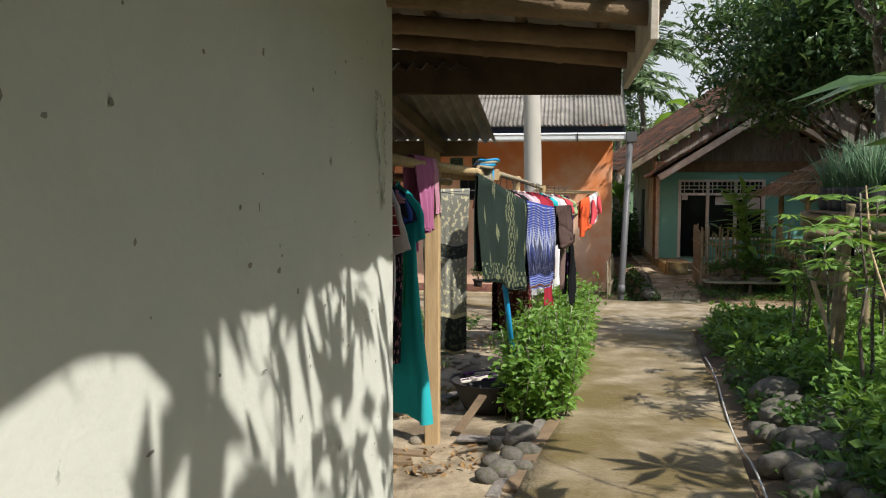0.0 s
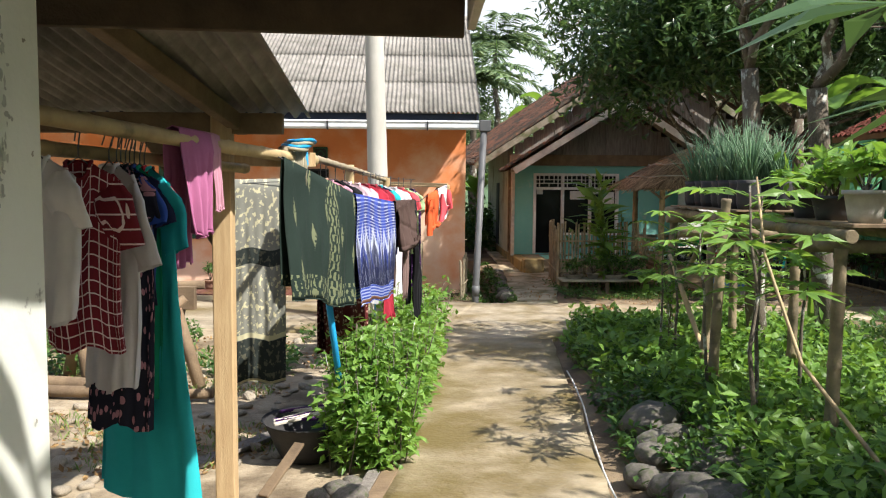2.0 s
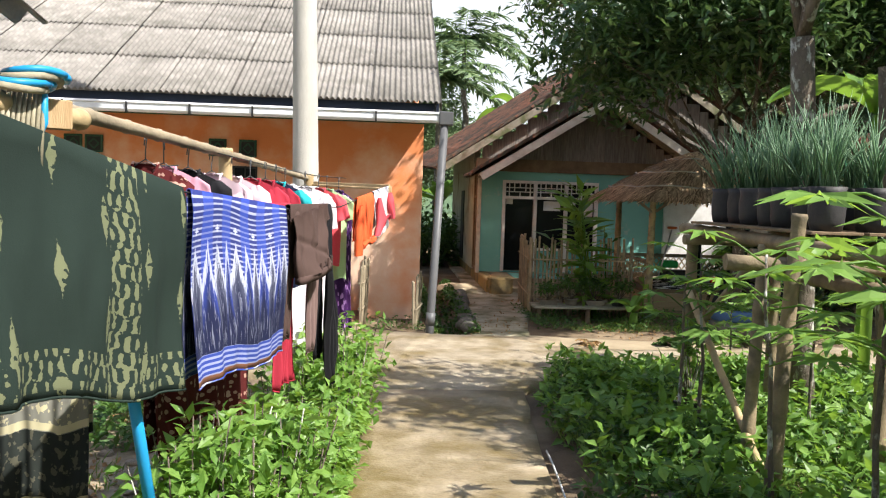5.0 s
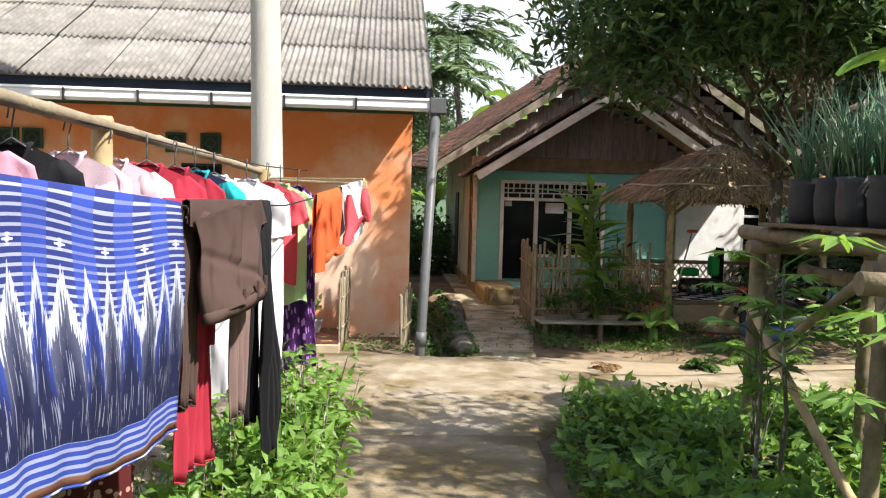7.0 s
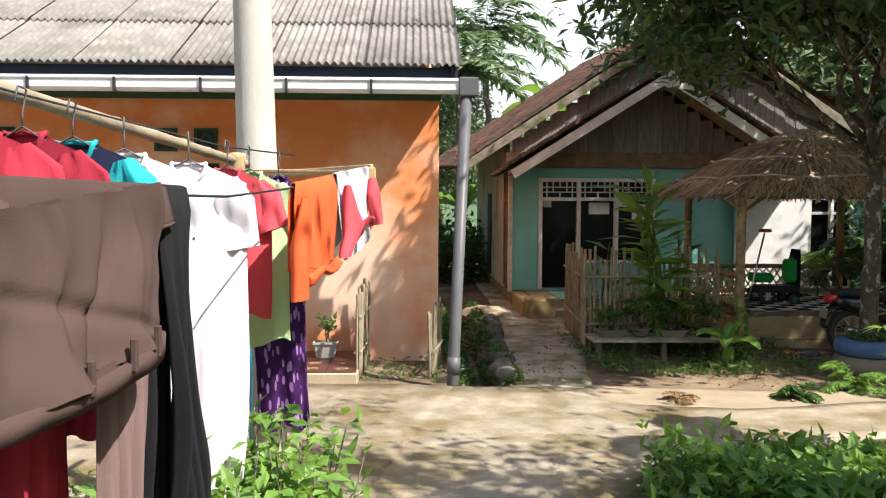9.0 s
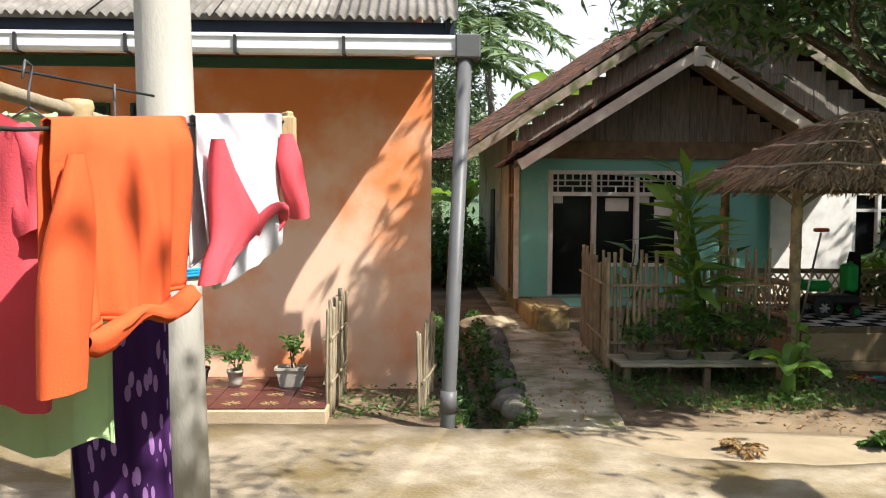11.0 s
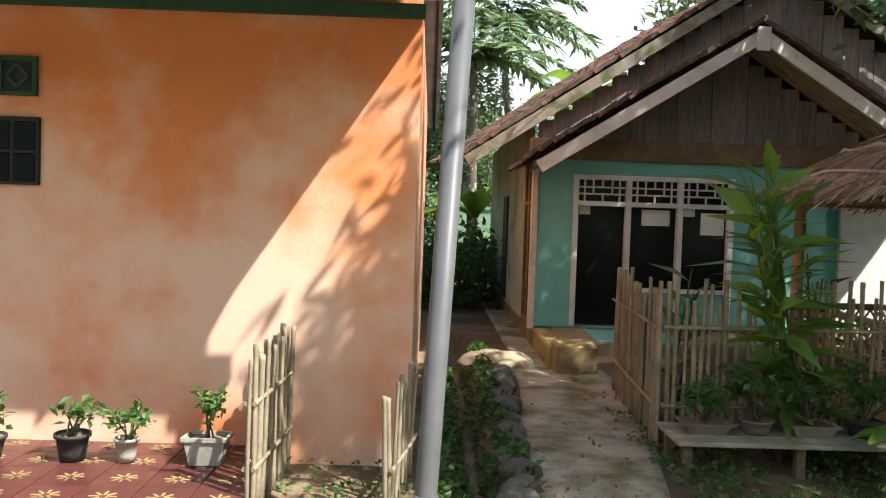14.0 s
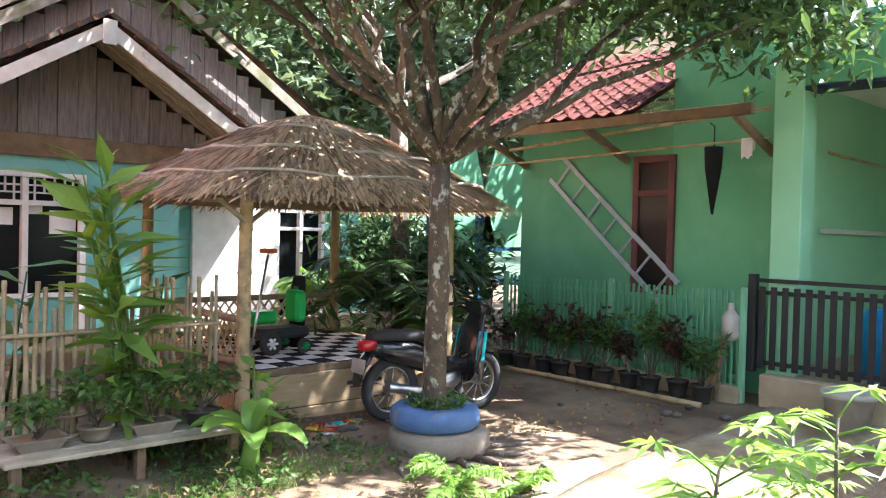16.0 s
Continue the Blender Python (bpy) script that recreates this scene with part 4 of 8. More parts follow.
        no = n.new("ShaderNodeTexNoise")
        no.inputs["Scale"].default_value, no.inputs["Detail"].default_value = 7, 2
        mp = n.new("ShaderNodeMapping")
        mp.inputs["Scale"].default_value = (26, 0.9, 1)
        l.new(uv.outputs[0], mp.inputs["Vector"])
        l.new(mp.outputs[0], no.inputs["Vector"])
        grain = op("SUBTRACT", no.outputs["Fac"], 0.5)
        indigo = wave(U, 5.5, 0.0)
        tri = op("ABSOLUTE", op("SUBTRACT", op("FRACT", op("MULTIPLY", U, 11.0), 0.0), 0.5), 0.0)
        edge = op("ADD", op("SUBTRACT", 0.74, op("MULTIPLY", tri, 0.42)), op("MULTIPLY", grain, 0.16))
        above = op("GREATER_THAN", V, edge)
        bars = wave(V, 33.0, 0.45)
        top = blend(indigo, base, (0.028, 0.04, 0.17))
        top = blend(op("MULTIPLY", bars, op("ADD", 0.25, op("MULTIPLY", indigo, 0.4))), top, c)
        # small crosses in the indigo columns
        star = op("ADD", op("ABSOLUTE", op("SUBTRACT", op("FRACT", op("MULTIPLY", U, 5.5), 0.0), 0.25), 0.0), op("MULTIPLY", op("ABSOLUTE", op("SUBTRACT", op("FRACT", op("MULTIPLY", V, 3.2), 0.0), 0.6), 0.0), 1.3))
        cross = op("LESS_THAN", op("ADD", star, op("MULTIPLY", wave(V, 60.0, 0.0), 0.05)), 0.11)
        top = blend(cross, top, c)
        depth = op("MINIMUM", op("MAXIMUM", op("MULTIPLY", op("SUBTRACT", edge, V), 3.3), 0.0), 1.0)
        ash = blend(indigo, base, (0.10, 0.11, 0.16))
        flame = blend(depth, ash, (0.012, 0.015, 0.045))
        pale = op("MULTIPLY", op("GREATER_THAN", op("ADD", grain, op("MULTIPLY", op("SUBTRACT", 0.28, depth), 0.55)), 0.0), 0.8)
        flame = blend(pale, flame, c)
        flame = blend(op("MULTIPLY", op("GREATER_THAN", grain, 0.10), 0.35), flame, c)
        base = blend(above, flame, top)
        low = blend(op("MULTIPLY", wave(V, 34.0, 0.2), 0.5), (0.03, 0.055, 0.26), c)
        base = blend(op("LESS_THAN", V, 0.15), base, low)
        fac = op("LESS_THAN", V, 0.035)
        c = (0.22, 0.10, 0.06)
    mx = n.new("ShaderNodeMix")
    mx.data_type = "RGBA"
    l.new(fac, mx.inputs["Factor"])
    l.new(base, mx.inputs["A"])
    mx.inputs["B"].default_value = (*c, 1)
    l.new(mx.outputs["Result"], p.inputs["Base Color"])
    M[name] = m


cloth_mat("cloth_white", (0.69, 0.66, 0.68))
cloth_mat("cloth_pink", (0.38, 0.13, 0.25))
cloth_mat("cloth_rose", (0.58, 0.30, 0.38))
cloth_mat("cloth_blush", (0.68, 0.50, 0.55))
cloth_mat("cloth_plaid", (0.17, 0.018, 0.028), None, "plaid", 14, (0.70, 0.55, 0.55))
cloth_mat("cloth_floral", (0.018, 0.018, 0.03), None, "spots", 20, (0.40, 0.20, 0.24))
cloth_mat("cloth_blue", (0.03, 0.07, 0.30))
cloth_mat("cloth_navy", (0.02, 0.025, 0.06))
cloth_mat("cloth_green", (0.01, 0.26, 0.15))
cloth_mat("cloth_red", (0.36, 0.03, 0.05))
cloth_mat("cloth_coral", (0.70, 0.095, 0.115))
cloth_mat("cloth_teal", (0.03, 0.42, 0.45))
cloth_mat("cloth_black", (0.016, 0.016, 0.018))
cloth_mat("cloth_brown", (0.078, 0.050, 0.042))
cloth_mat("cloth_mauve", (0.185, 0.125, 0.112))
cloth_mat("cloth_orange", (0.72, 0.115, 0.035))
cloth_mat("cloth_lime", (0.45, 0.62, 0.32))
cloth_mat("cloth_purple", (0.05, 0.015, 0.08), None, "spots", 16, (0.34, 0.18, 0.42))
cloth_mat("cloth_batik_dark", (0.018, 0.030, 0.024), None, "motif", 4.6, (0.14, 0.155, 0.085))
cloth_mat("cloth_batik_cream", (0.20, 0.20, 0.165), None, "leafy", 3.6, (0.50, 0.46, 0.29))
cloth_mat("cloth_batik_red", (0.10, 0.018, 0.018), None, "spots", 22, (0.42, 0.26, 0.20))
cloth_mat("cloth_ikat", (0.035, 0.065, 0.33), None, "ikat", 6, (0.46, 0.49, 0.60))
cloth_mat("cloth_check", (0.80, 0.80, 0.80))
M["plastic_blue"] = mat("plastic_blue", (0.02, 0.30, 0.60), (0.02, 0.26, 0.52), 6, 0.4, 0.05)


def set_uv(me, uvs):
    """Per-vertex coordinates written to the mesh's loops."""
    lay = me.uv_layers.new(name="UVMap")
    for lp in me.loops:
        lay.data[lp.index].uv = uvs[lp.vertex_index]


def flat_tube(pts, widths, depths, along, out, ring=20, ripple=0.0, seed=0, pleat=0.0, tip=0.0):
    """A soft flattened cloth tube through pts; width lies along, depth lies outwards."""
    ph = random.Random(seed).uniform(0, 6)
    bm = bmesh.new()
    rows = []
    for j, (p, w, d) in enumerate(zip(pts, widths, depths)):
        row = []
        for k in range(ring):
            an = math.tau * k / ring
            rp = 1 + ripple * math.sin(3 * an + ph + j * 6 / len(pts)) + 0.7 * ripple * math.sin(7 * an + ph * 2 - j * 3.6 / len(pts)) + 0.5 * ripple * math.sin(13 * an + ph - j * 5.4 / len(pts))
            push = 0.0
            if pleat and math.sin(an) > 0:
                f, c = j / len(pts), math.cos(an)
                push = pleat * math.sin(an) ** 0.5 * (0.020 * (1 - abs(math.sin(4.2 * c * (1 - 0.25 * f) + ph))) ** 2.5 - 0.022 * math.exp(-((c - 0.25 + 0.35 * f) / 0.05) ** 2) * min(1, 3 * f) - 0.018 * math.exp(-((c + 0.45 - 0.3 * f) / 0.045) ** 2) * min(1, 2.5 * f) - 0.014 * math.exp(-((f - 0.62 - 0.3 * c) / 0.05) ** 2))
            q = Vector(p) + along * w * math.cos(an) + out * (d * rp * math.sin(an) + push)
            q.z += tip * math.sin(an) * (j / len(pts)) ** 3
            row.append(bm.verts.new(q))
        rows.append(row)
    for v in bm.verts:
        v.co += out * ripple * 0.075 * noise.noise((v.co.y * 9 + v.co.z * 5, v.co.z * 6 - v.co.y * 4, seed))
    for r0, r1 in zip(rows, rows[1:]):
        for k in range(ring):
            bm.faces.new((r0[k], r0[(k + 1) % ring], r1[(k + 1) % ring], r1[k])).smooth = True
    return bm


def cloth_part(name, bm, material, parent, label=""):
    me = mesh_of(name, bm, material)
    set_uv(me, [(v.co.y * 1.3, v.co.z * 1.3) for v in me.vertices])
    return part(name, me, "", parent, label)


def draped(name, label, category, a, b, drop_front, drop_back, material, seed, fold=0.02, group="", out=0.05, r=0.05):
    """A cloth thrown over a bar from a to b: falls drop_front on the right of a->b and drop_back on the left."""
    a, b = Vector(a), Vector(b)
    side = Vector((b - a).cross(Vector((0, 0, 1)))).normalized()
    rng = np.random.default_rng(seed)
    ph = rng.uniform(0, 6, 6)
    prof = [(1, d) for d in np.linspace(drop_front, 0.05, 22)] + [(k, None) for k in (0.7, 0.0, -0.7)] + [(-1, d) for d in np.linspace(0.05, drop_back, 16)]
    cols = 48
    vs, uvs = [], []
    for i in range(cols + 1):
        s = i / cols
        for k, d in prof:
            c = a.lerp(b, s)
            if d is None:
                p = c + side * r * k + Vector((0, 0, r * math.sqrt(max(0, 1 - k * k)) + 0.004))
                v = 1.0
            else:
                w = min(1, d / 0.7)
                f = fold * w * (math.sin(s * 21 + ph[0] + d * 1.1) + 0.6 * math.sin(s * 43 + ph[1] - d * 1.7)) + 0.012 * math.sin(d * 7 + ph[2] + s * 4) + (0.016 + 0.3 * fold) * w * noise.noise((s * 7 + seed, d * 5 + s * 3, 3.0))
                p = c + side * k * (r + 0.02 * w) + side * (f * (1 if k > 0 else 0.5))
                p += (b - a).normalized() * (s - 0.5) * (-0.05) * w
                p.z -= d + 0.015 * math.sin(s * 9 + ph[3])
                v = 1 - d / max(drop_front, 0.2)
            vs.append(p)
            uvs.append((s, v))
    m = len(prof)
    fs = [(i * m + j, (i + 1) * m + j, (i + 1) * m + j + 1, i * m + j + 1) for i in range(cols) for j in range(m - 1)]
    me = bpy.data.meshes.new(name)
    me.from_pydata(vs, [], fs)
    me.materials.append(M[material])
    set_uv(me, uvs)
    me.shade_smooth()
    ob = new(name, me)
    so = ob.modifiers.new("thickness", "SOLIDIFY")
    so.thickness = 0.003
    for j in (0, m - 1):
        cloth_part("hem", tube(bmesh.new(), [vs[i * m + j] for i in range(0, cols + 1, 2)], 0.0045, 5), material, ob)
    return tagged(ob, label, category, group)


def garment(name, label, category, top, across, width, length, material, seed, sleeves=0.0, sleeve_mat=None, hanger=True, flare=1.0, group="clothes on the lines", depth=0.035):
    """A shirt or dress on a wire hanger: front and back sheets with a neckline, creased; flat sleeves and a collar."""
    rng = np.random.default_rng(seed)
    ph = rng.uniform(0, 6, 6)
    top, u = Vector(top), Vector(across).normalized()
    wv = u.cross(Vector((0, 0, 1))).normalized()
    h = thing(name, label, category, top, group)
    half_n, rows = 22, 26
    ring = [(-math.cos(math.pi * k / half_n), 1) for k in range(half_n)] + [(math.cos(math.pi * k / half_n), -1) for k in range(half_n + 1)]

    def rim(x, side):
        z = -0.045 - 0.075 * abs(x) ** 1.3
        if abs(x) < 0.30:
            z -= (0.085 if side > 0 else 0.02) * (1 - (x / 0.30) ** 2) ** 0.6 - 0.012
        return z

    def at(x, side, t):
        half = width / 2 * (1 + (flare - 1) * t) * (1 - 0.05 * t * (1 + math.sin(5 * t + ph[4])))
        bulge = depth * (0.3 + 0.9 * t) * max(0.0, 1 - x * x) ** 0.4
        fold = 0.013 * t ** 0.7 * math.sin(x * 8 + ph[0] + 1.5 * t + (0 if side > 0 else 2)) + 0.009 * t * math.sin(x * 19 + ph[1] - 2 * t)
        crease = 0.018 * min(1, 4 * t) * noise.noise((x * 2.6 + seed, t * length * 3.2 + abs(x) * 2.2, 2.0 + side))
        crease += 0.008 * min(1, 4 * t) * noise.noise((x * 6 - seed, t * length * 9 - x * 3, 4.0 + side))
        p = top + u * (half * x + 0.02 * t * math.sin(3 * t + ph[2])) + wv * (side * bulge + (fold + crease) * (1 if abs(x) < 0.97 else 0.3))
        z0 = rim(x, side)
        p.z += z0 + (-length - z0) * t + 0.018 * t * math.sin(x * 5 + ph[3])
        return p
    vs, uvs = [], []
    for j in range(rows + 1):
        t = j / rows
        for k, (x, side) in enumerate(ring):
            vs.append(at(x, side, t))
            uvs.append((k / len(ring) * 2, 1 - t))
    w = len(ring)
    fs = [(j * w + k, j * w + k + 1, (j + 1) * w + k + 1, (j + 1) * w + k) for j in range(rows) for k in range(w - 1)]
    me = bpy.data.meshes.new("body")
    me.from_pydata(vs, [], fs)
    me.materials.append(M[material])
    set_uv(me, uvs)
    me.shade_smooth()
    part("body", me, "", h)
    neck = [at(0.30 * math.sin(a), 1 if math.cos(a) > 0 else -1, 0) + Vector((0, 0, 0.002)) for a in np.linspace(-math.pi, math.pi, 25)]
    cloth_part("collar", tube(bmesh.new(), neck, 0.007, 6), sleeve_mat or material, h)
    if sleeves:
        for s in (1, -1):
            a = top + u * s * width * 0.44 + Vector((0, 0, -0.125))
            d = (u * s * (0.16 + 0.2 * rng.random()) + Vector((0, 0, -1))).normalized()
            n = 9
            pts = [a - u * s * 0.035 + Vector((0, 0, 0.025)) + d * sleeves * k / n + wv * 0.012 * math.sin(k * 0.5 + ph[5]) for k in range(n + 1)]
            side = (u - d * u.dot(d)).normalized()
            cloth_part("sleeve", flat_tube(pts, [0.028 + 0.05 * min(1, k / 3) - 0.012 * k / n for k in range(n + 1)], [0.012 + 0.012 * min(1, k / 3) for k in range(n + 1)], side, wv, 24, 0.3, seed + s), sleeve_mat or material, h)
    if hanger:
        bm = bmesh.new()
        q = Vector((0, 0, 1))
        tube(bm, [top + q * 0.02 + wv * 0.03, top + q * 0.06 + wv * 0.015, top + q * 0.055 - wv * 0.02, top, top - q * 0.04], 0.003, 6)
        tube(bm, [top - q * 0.125 - u * width * 0.40, top - q * 0.035, top - q * 0.125 + u * width * 0.40], 0.003, 6)
        part("hanger", bm, "pvc", h)
    return h


# ---------------------------------------------------------------- drying place beside the white house
def build_lean_to():
    h = thing("lean_to", "rough timber lean-to with rusty grey corrugated roof", "shelter", (-0.95, 5.78, 0.05))
    for i in range(4):
        x1 = -0.5 - i * 0.92
        part("roof_sheet", corrugated(bmesh.new(), x1 - 0.97, x1, (6.0, 2.28 + 0.01 * (i % 2)), (4.16, 2.55 + 0.01 * (i % 2)), 0.077, 0.02), "asbestos", h, "grey stained corrugated sheet")
    part("post", beam(bmesh.new(), (-0.94, 5.78, -0.1), (-0.94, 5.78, 2.28), 0.105, 0.095, 0.006), "raw_timber", h, "pale raw timber post")
    part("post", beam(bmesh.new(), (-3.4, 5.78, -0.1), (-3.4, 5.78, 2.28), 0.1, 0.09, 0.006), "old_timber", h)
    part("header", beam(bmesh.new(), (-0.62, 5.80, 2.21), (-4.0, 5.80, 2.21), 0.06, 0.11), "old_timber", h)
    part("rafter", beam(bmesh.new(), (-0.86, 5.9, 2.20), (-1.02, 4.2, 2.47), 0.06, 0.09), "old_timber", h)
    part("rafter", beam(bmesh.new(), (-2.2, 5.9, 2.20), (-2.2, 4.2, 2.47), 0.06, 0.09), "old_timber", h)
    part("brace", beam(bmesh.new(), (-0.96, 5.80, 1.55), (-1.35, 5.80, 2.16), 0.035, 0.07), "old_timber", h)
    part("arm", beam(bmesh.new(), (-1.0, 5.86, 2.03), (-0.5, 6.16, 2.03), 0.035, 0.085), "raw_timber", h, "short plank arm nailed to the post")


build_lean_to()


def cane(name, label, a, b, r, group="", material="bamboo"):
    t = thing(name, label, "bamboo pole", a, group)
    part("cane", bamboo_pole(bmesh.new(), a, b, r, 12), material, t, smooth=True)
    return t


P1A, P1B = Vector((-1.28, 3.75, 2.13)), Vector((-0.52, 6.3, 2.03))
P2A, P2B = Vector((-0.64, 5.9, 2.075)), Vector((-0.30, 11.2, 1.945))
cane("clothes_pole", "yellow bamboo clothes pole under the lean-to", P1A, P1B, 0.036, "clothes poles")
cane("clothes_pole", "thin grey-brown bamboo clothes pole", P2A, P2B, 0.026, "clothes poles", "bamboo_grey")
cane("clothes_pole", "second bamboo pole tied under the first", P1A + Vector((-0.18, 0, -0.10)), P1B + Vector((-0.3, -0.5, -0.06)), 0.03, "clothes poles")
cane("clothes_prop", "sawn bamboo prop holding up the clothes pole", (-0.49, 8.3, 0.0), (-0.49, 8.3, 2.06), 0.045, "clothes props")
cane("clothes_prop", "short end prop of the clothes pole", (-0.30, 10.95, 0.0), (-0.30, 10.95, 1.99), 0.05, "clothes props")
stick = thing("blue_stick", "bright blue plastic pipe leaning under the sarong", "pipe", (-0.40, 6.75, 0.4))
part("pipe", tube(bmesh.new(), [(-0.52, 6.6, 1.5), (-0.40, 6.75, 0.42)], 0.022, 10), "plastic_blue", stick)

D1 = (P1B - P1A).normalized()
PERP = D1.cross(Vector((0, 0, 1))).normalized()
rack = [
    (0.45, "shirt", "white short-sleeved shirt on a wire hanger", "cloth_white", 0.40, 0.62, 0.2),
    (0.66, "plaid_shirt", "dark red plaid shirt on a hanger", "cloth_plaid", 0.38, 0.74, 0.28),
    (0.83, "tunic", "long white tunic with loose sleeves on a hanger", "cloth_white", 0.38, 0.92, 0.36),
    (0.875, "floral_dress", "black floral dress hanging long", "cloth_floral", 0.36, 1.08, 0.18),
    (0.90, "shirt", "navy shirt on a hanger", "cloth_navy", 0.36, 0.62, 0.2),
    (0.93, "shirt", "blue cotton shirt on a hanger", "cloth_blue", 0.36, 0.60, 0.2),
    (0.955, "dress", "deep green dress on a hanger", "cloth_green", 0.33, 1.0, 0.0),
    (0.985, "shirt", "dark red shirt on a hanger", "cloth_red", 0.34, 0.72, 0.22),
    (1.02, "dress", "long teal dress reaching near the ground", "cloth_teal", 0.46, 1.42, 0.3),
    (1.05, "trousers", "black trousers on a hanger", "cloth_black", 0.30, 1.1, 0.0),
]
for k, (s, nm, lab, mt, w, ln, sl) in enumerate(rack):
    garment(nm, lab, "clothing", P1A + D1 * s + Vector((-0.03, 0, -0.09)), PERP + D1 * 0.35 * math.sin(k * 2.1), w * 0.8, ln, mt, 20 + k, sl, flare=1.75 if mt == "cloth_teal" else 1.12 if ln > 1 else 1.0)
draped("shawl", "pink shawl thrown over the bamboo pole", "shawl", P1A + D1 * 1.20, P1A + D1 * 1.45, 0.42, 0.56, "cloth_pink", 3, 0.03, r=0.045)
draped("scarf", "pale rose scarf over the bamboo pole", "scarf", P1A + D1 * 1.43, P1A + D1 * 1.53, 0.30, 0.36, "cloth_rose", 4, 0.02, r=0.045)

D2 = (P2B - P2A).normalized()


def on2(y, dz=0.0):
    return P2A + D2 * ((y - P2A.y) / D2.y) + Vector((0, 0, dz))


FRONT = [(-0.63, 5.70, 2.03), (-0.33, 6.76, 1.82), (-0.11, 7.87, 1.745), (0.10, 8.95, 1.745), (0.16, 9.6, 1.78), (0.40, 10.5, 1.885)]


def on_front(y, dz=0.0):
    """A point of the front line at y."""
    for a, b in zip(FRONT, FRONT[1:]):
        if y <= b[1] or b is FRONT[-1]:
            return Vector(a).lerp(Vector(b), (y - a[1]) / (b[1] - a[1])) + Vector((0, 0, dz))


line = thing("clothes_line", "thin dark line strung in front of the bamboo pole", "clothes line", FRONT[0])
part("strand", tube(bmesh.new(), FRONT, 0.004, 6), "dark", line)
draped("sarong", "dark green batik sarong with pale motifs", "sarong", on_front(5.75), on_front(6.74), 0.74, 0.66, "cloth_batik_dark", 5, 0.012, "sarongs on the line", r=0.012)
draped("sarong", "blue and white ikat sarong", "sarong", on_front(6.80), on_front(7.87), 0.73, 0.70, "cloth_ikat", 6, 0.010, "sarongs on the line", r=0.012)
draped("batik_cloth", "cream batik cloth hanging behind the sarong", "cloth", (-1.30, 7.35, 1.90), (-0.86, 7.40, 1.91), 1.48, 1.2, "cloth_batik_cream", 7, 0.006, r=0.02)
draped("batik_cloth", "dark red patterned batik cloth hanging low", "cloth", (-0.62, 7.35, 1.32), (-0.34, 8.2, 1.32), 0.72, 0.7, "cloth_batik_red", 8, 0.02, r=0.02)
wire = thing("clothes_wire", "thin wire strung beside the bamboo pole", "wire", (-1.6, 7.35, 1.9))
part("strand", tube(bmesh.new(), [(-3.4, 7.35, 1.95), (-1.4, 7.35, 1.885), (-0.5, 7.35, 1.93)], 0.003, 5), "dark", wire)
part("strand", tube(bmesh.new(), [(-0.7, 7.1, 1.338), (-0.3, 8.3, 1.338)], 0.003, 5), "dark", wire)
bundle = thing("cord_bundle", "looped pale cord and blue strap tied on the plank", "cord", (-0.6, 6.0, 2.1))
for k in range(9):
    x = -0.60 + 0.008 * k
    part("strand", tube(bmesh.new(), [(x, 5.97 + 0.012 * k, 2.09), (x + 0.005, 5.94 + 0.012 * k, 1.98), (x - 0.006, 5.95 + 0.012 * k, 1.80 + 0.015 * (k % 3))], 0.006, 6), "mossy_board", bundle)
for k in range(4):
    cx_, cy_, cz_ = -0.60 + 0.012 * k, 6.02 + 0.02 * k, 2.085 + 0.016 * k
    loop = [(cx_ + 0.075 * math.cos(q), cy_ + 0.10 * math.sin(q), cz_ + 0.006 * math.sin(2 * q + k)) for q in np.linspace(0, math.tau, 19)]
    part("coil", tube(bmesh.new(), loop, 0.011, 7), "plastic_blue" if k % 2 else "mossy_board", bundle)
part("strap", tube(bmesh.new(), [(-0.56, 6.05, 2.10), (-0.535, 6.06, 2.09), (-0.53, 6.05, 2.0), (-0.545, 6.04, 1.96)], 0.010, 8), "plastic_blue", bundle)

# garments from the sarongs to the end of the pole
X = Vector((1, 0.1, 0))


LINE = (on_front(8.6) - on_front(7.95)).normalized()
OUT = LINE.cross(Vector((0, 0, 1))).normalized()
slacks = draped("trousers", "brown trousers folded over the line with the waist hanging down", "trousers", on_front(7.93), on_front(8.60), 0.06, 0.36, "cloth_brown", 11, 0.03, "clothes on the lines", r=0.02)
steps = 32
mid = [on_front(8.24 - 0.015 * j / steps, -0.01 - 0.34 * j / steps) + OUT * (0.03 + 0.03 * (j / steps) ** 2) + LINE * 0.02 * math.sin(j * 0.19) for j in range(steps + 1)]
tilt = (LINE + Vector((0, 0, 0.12))).normalized()
cloth_part("waist", flat_tube(mid, [0.31 - 0.055 * (j / steps) for j in range(steps + 1)], [0.014 + 0.044 * (j / steps) ** 1.2 for j in range(steps + 1)], tilt, OUT, 120, 0.16, 3, 1.1, 0.035), "cloth_brown", slacks)
cloth_part("waistband", flat_tube([mid[-1] + Vector((0, 0, z)) for z in (0.03, 0.028, -0.012, -0.014, 0.02)], [0.255, 0.268, 0.268, 0.25, 0.245], [0.054, 0.066, 0.066, 0.052, 0.048], tilt, OUT, 48, 0.05, 3, 0.0, 0.04), "cloth_brown", slacks, "dark turned waistband")
for q in (0.95, 1.4, 1.9):
    at = mid[-1] + tilt * 0.27 * math.cos(q) + OUT * (0.068 * math.sin(q) - 0.001) + Vector((0, 0, 0.035 * math.sin(q)))
    cloth_part("belt_loop", box(at + Vector((-0.006, -0.007, -0.022)), at + Vector((0.006, 0.007, 0.04)), 0.002), "cloth_brown", slacks)
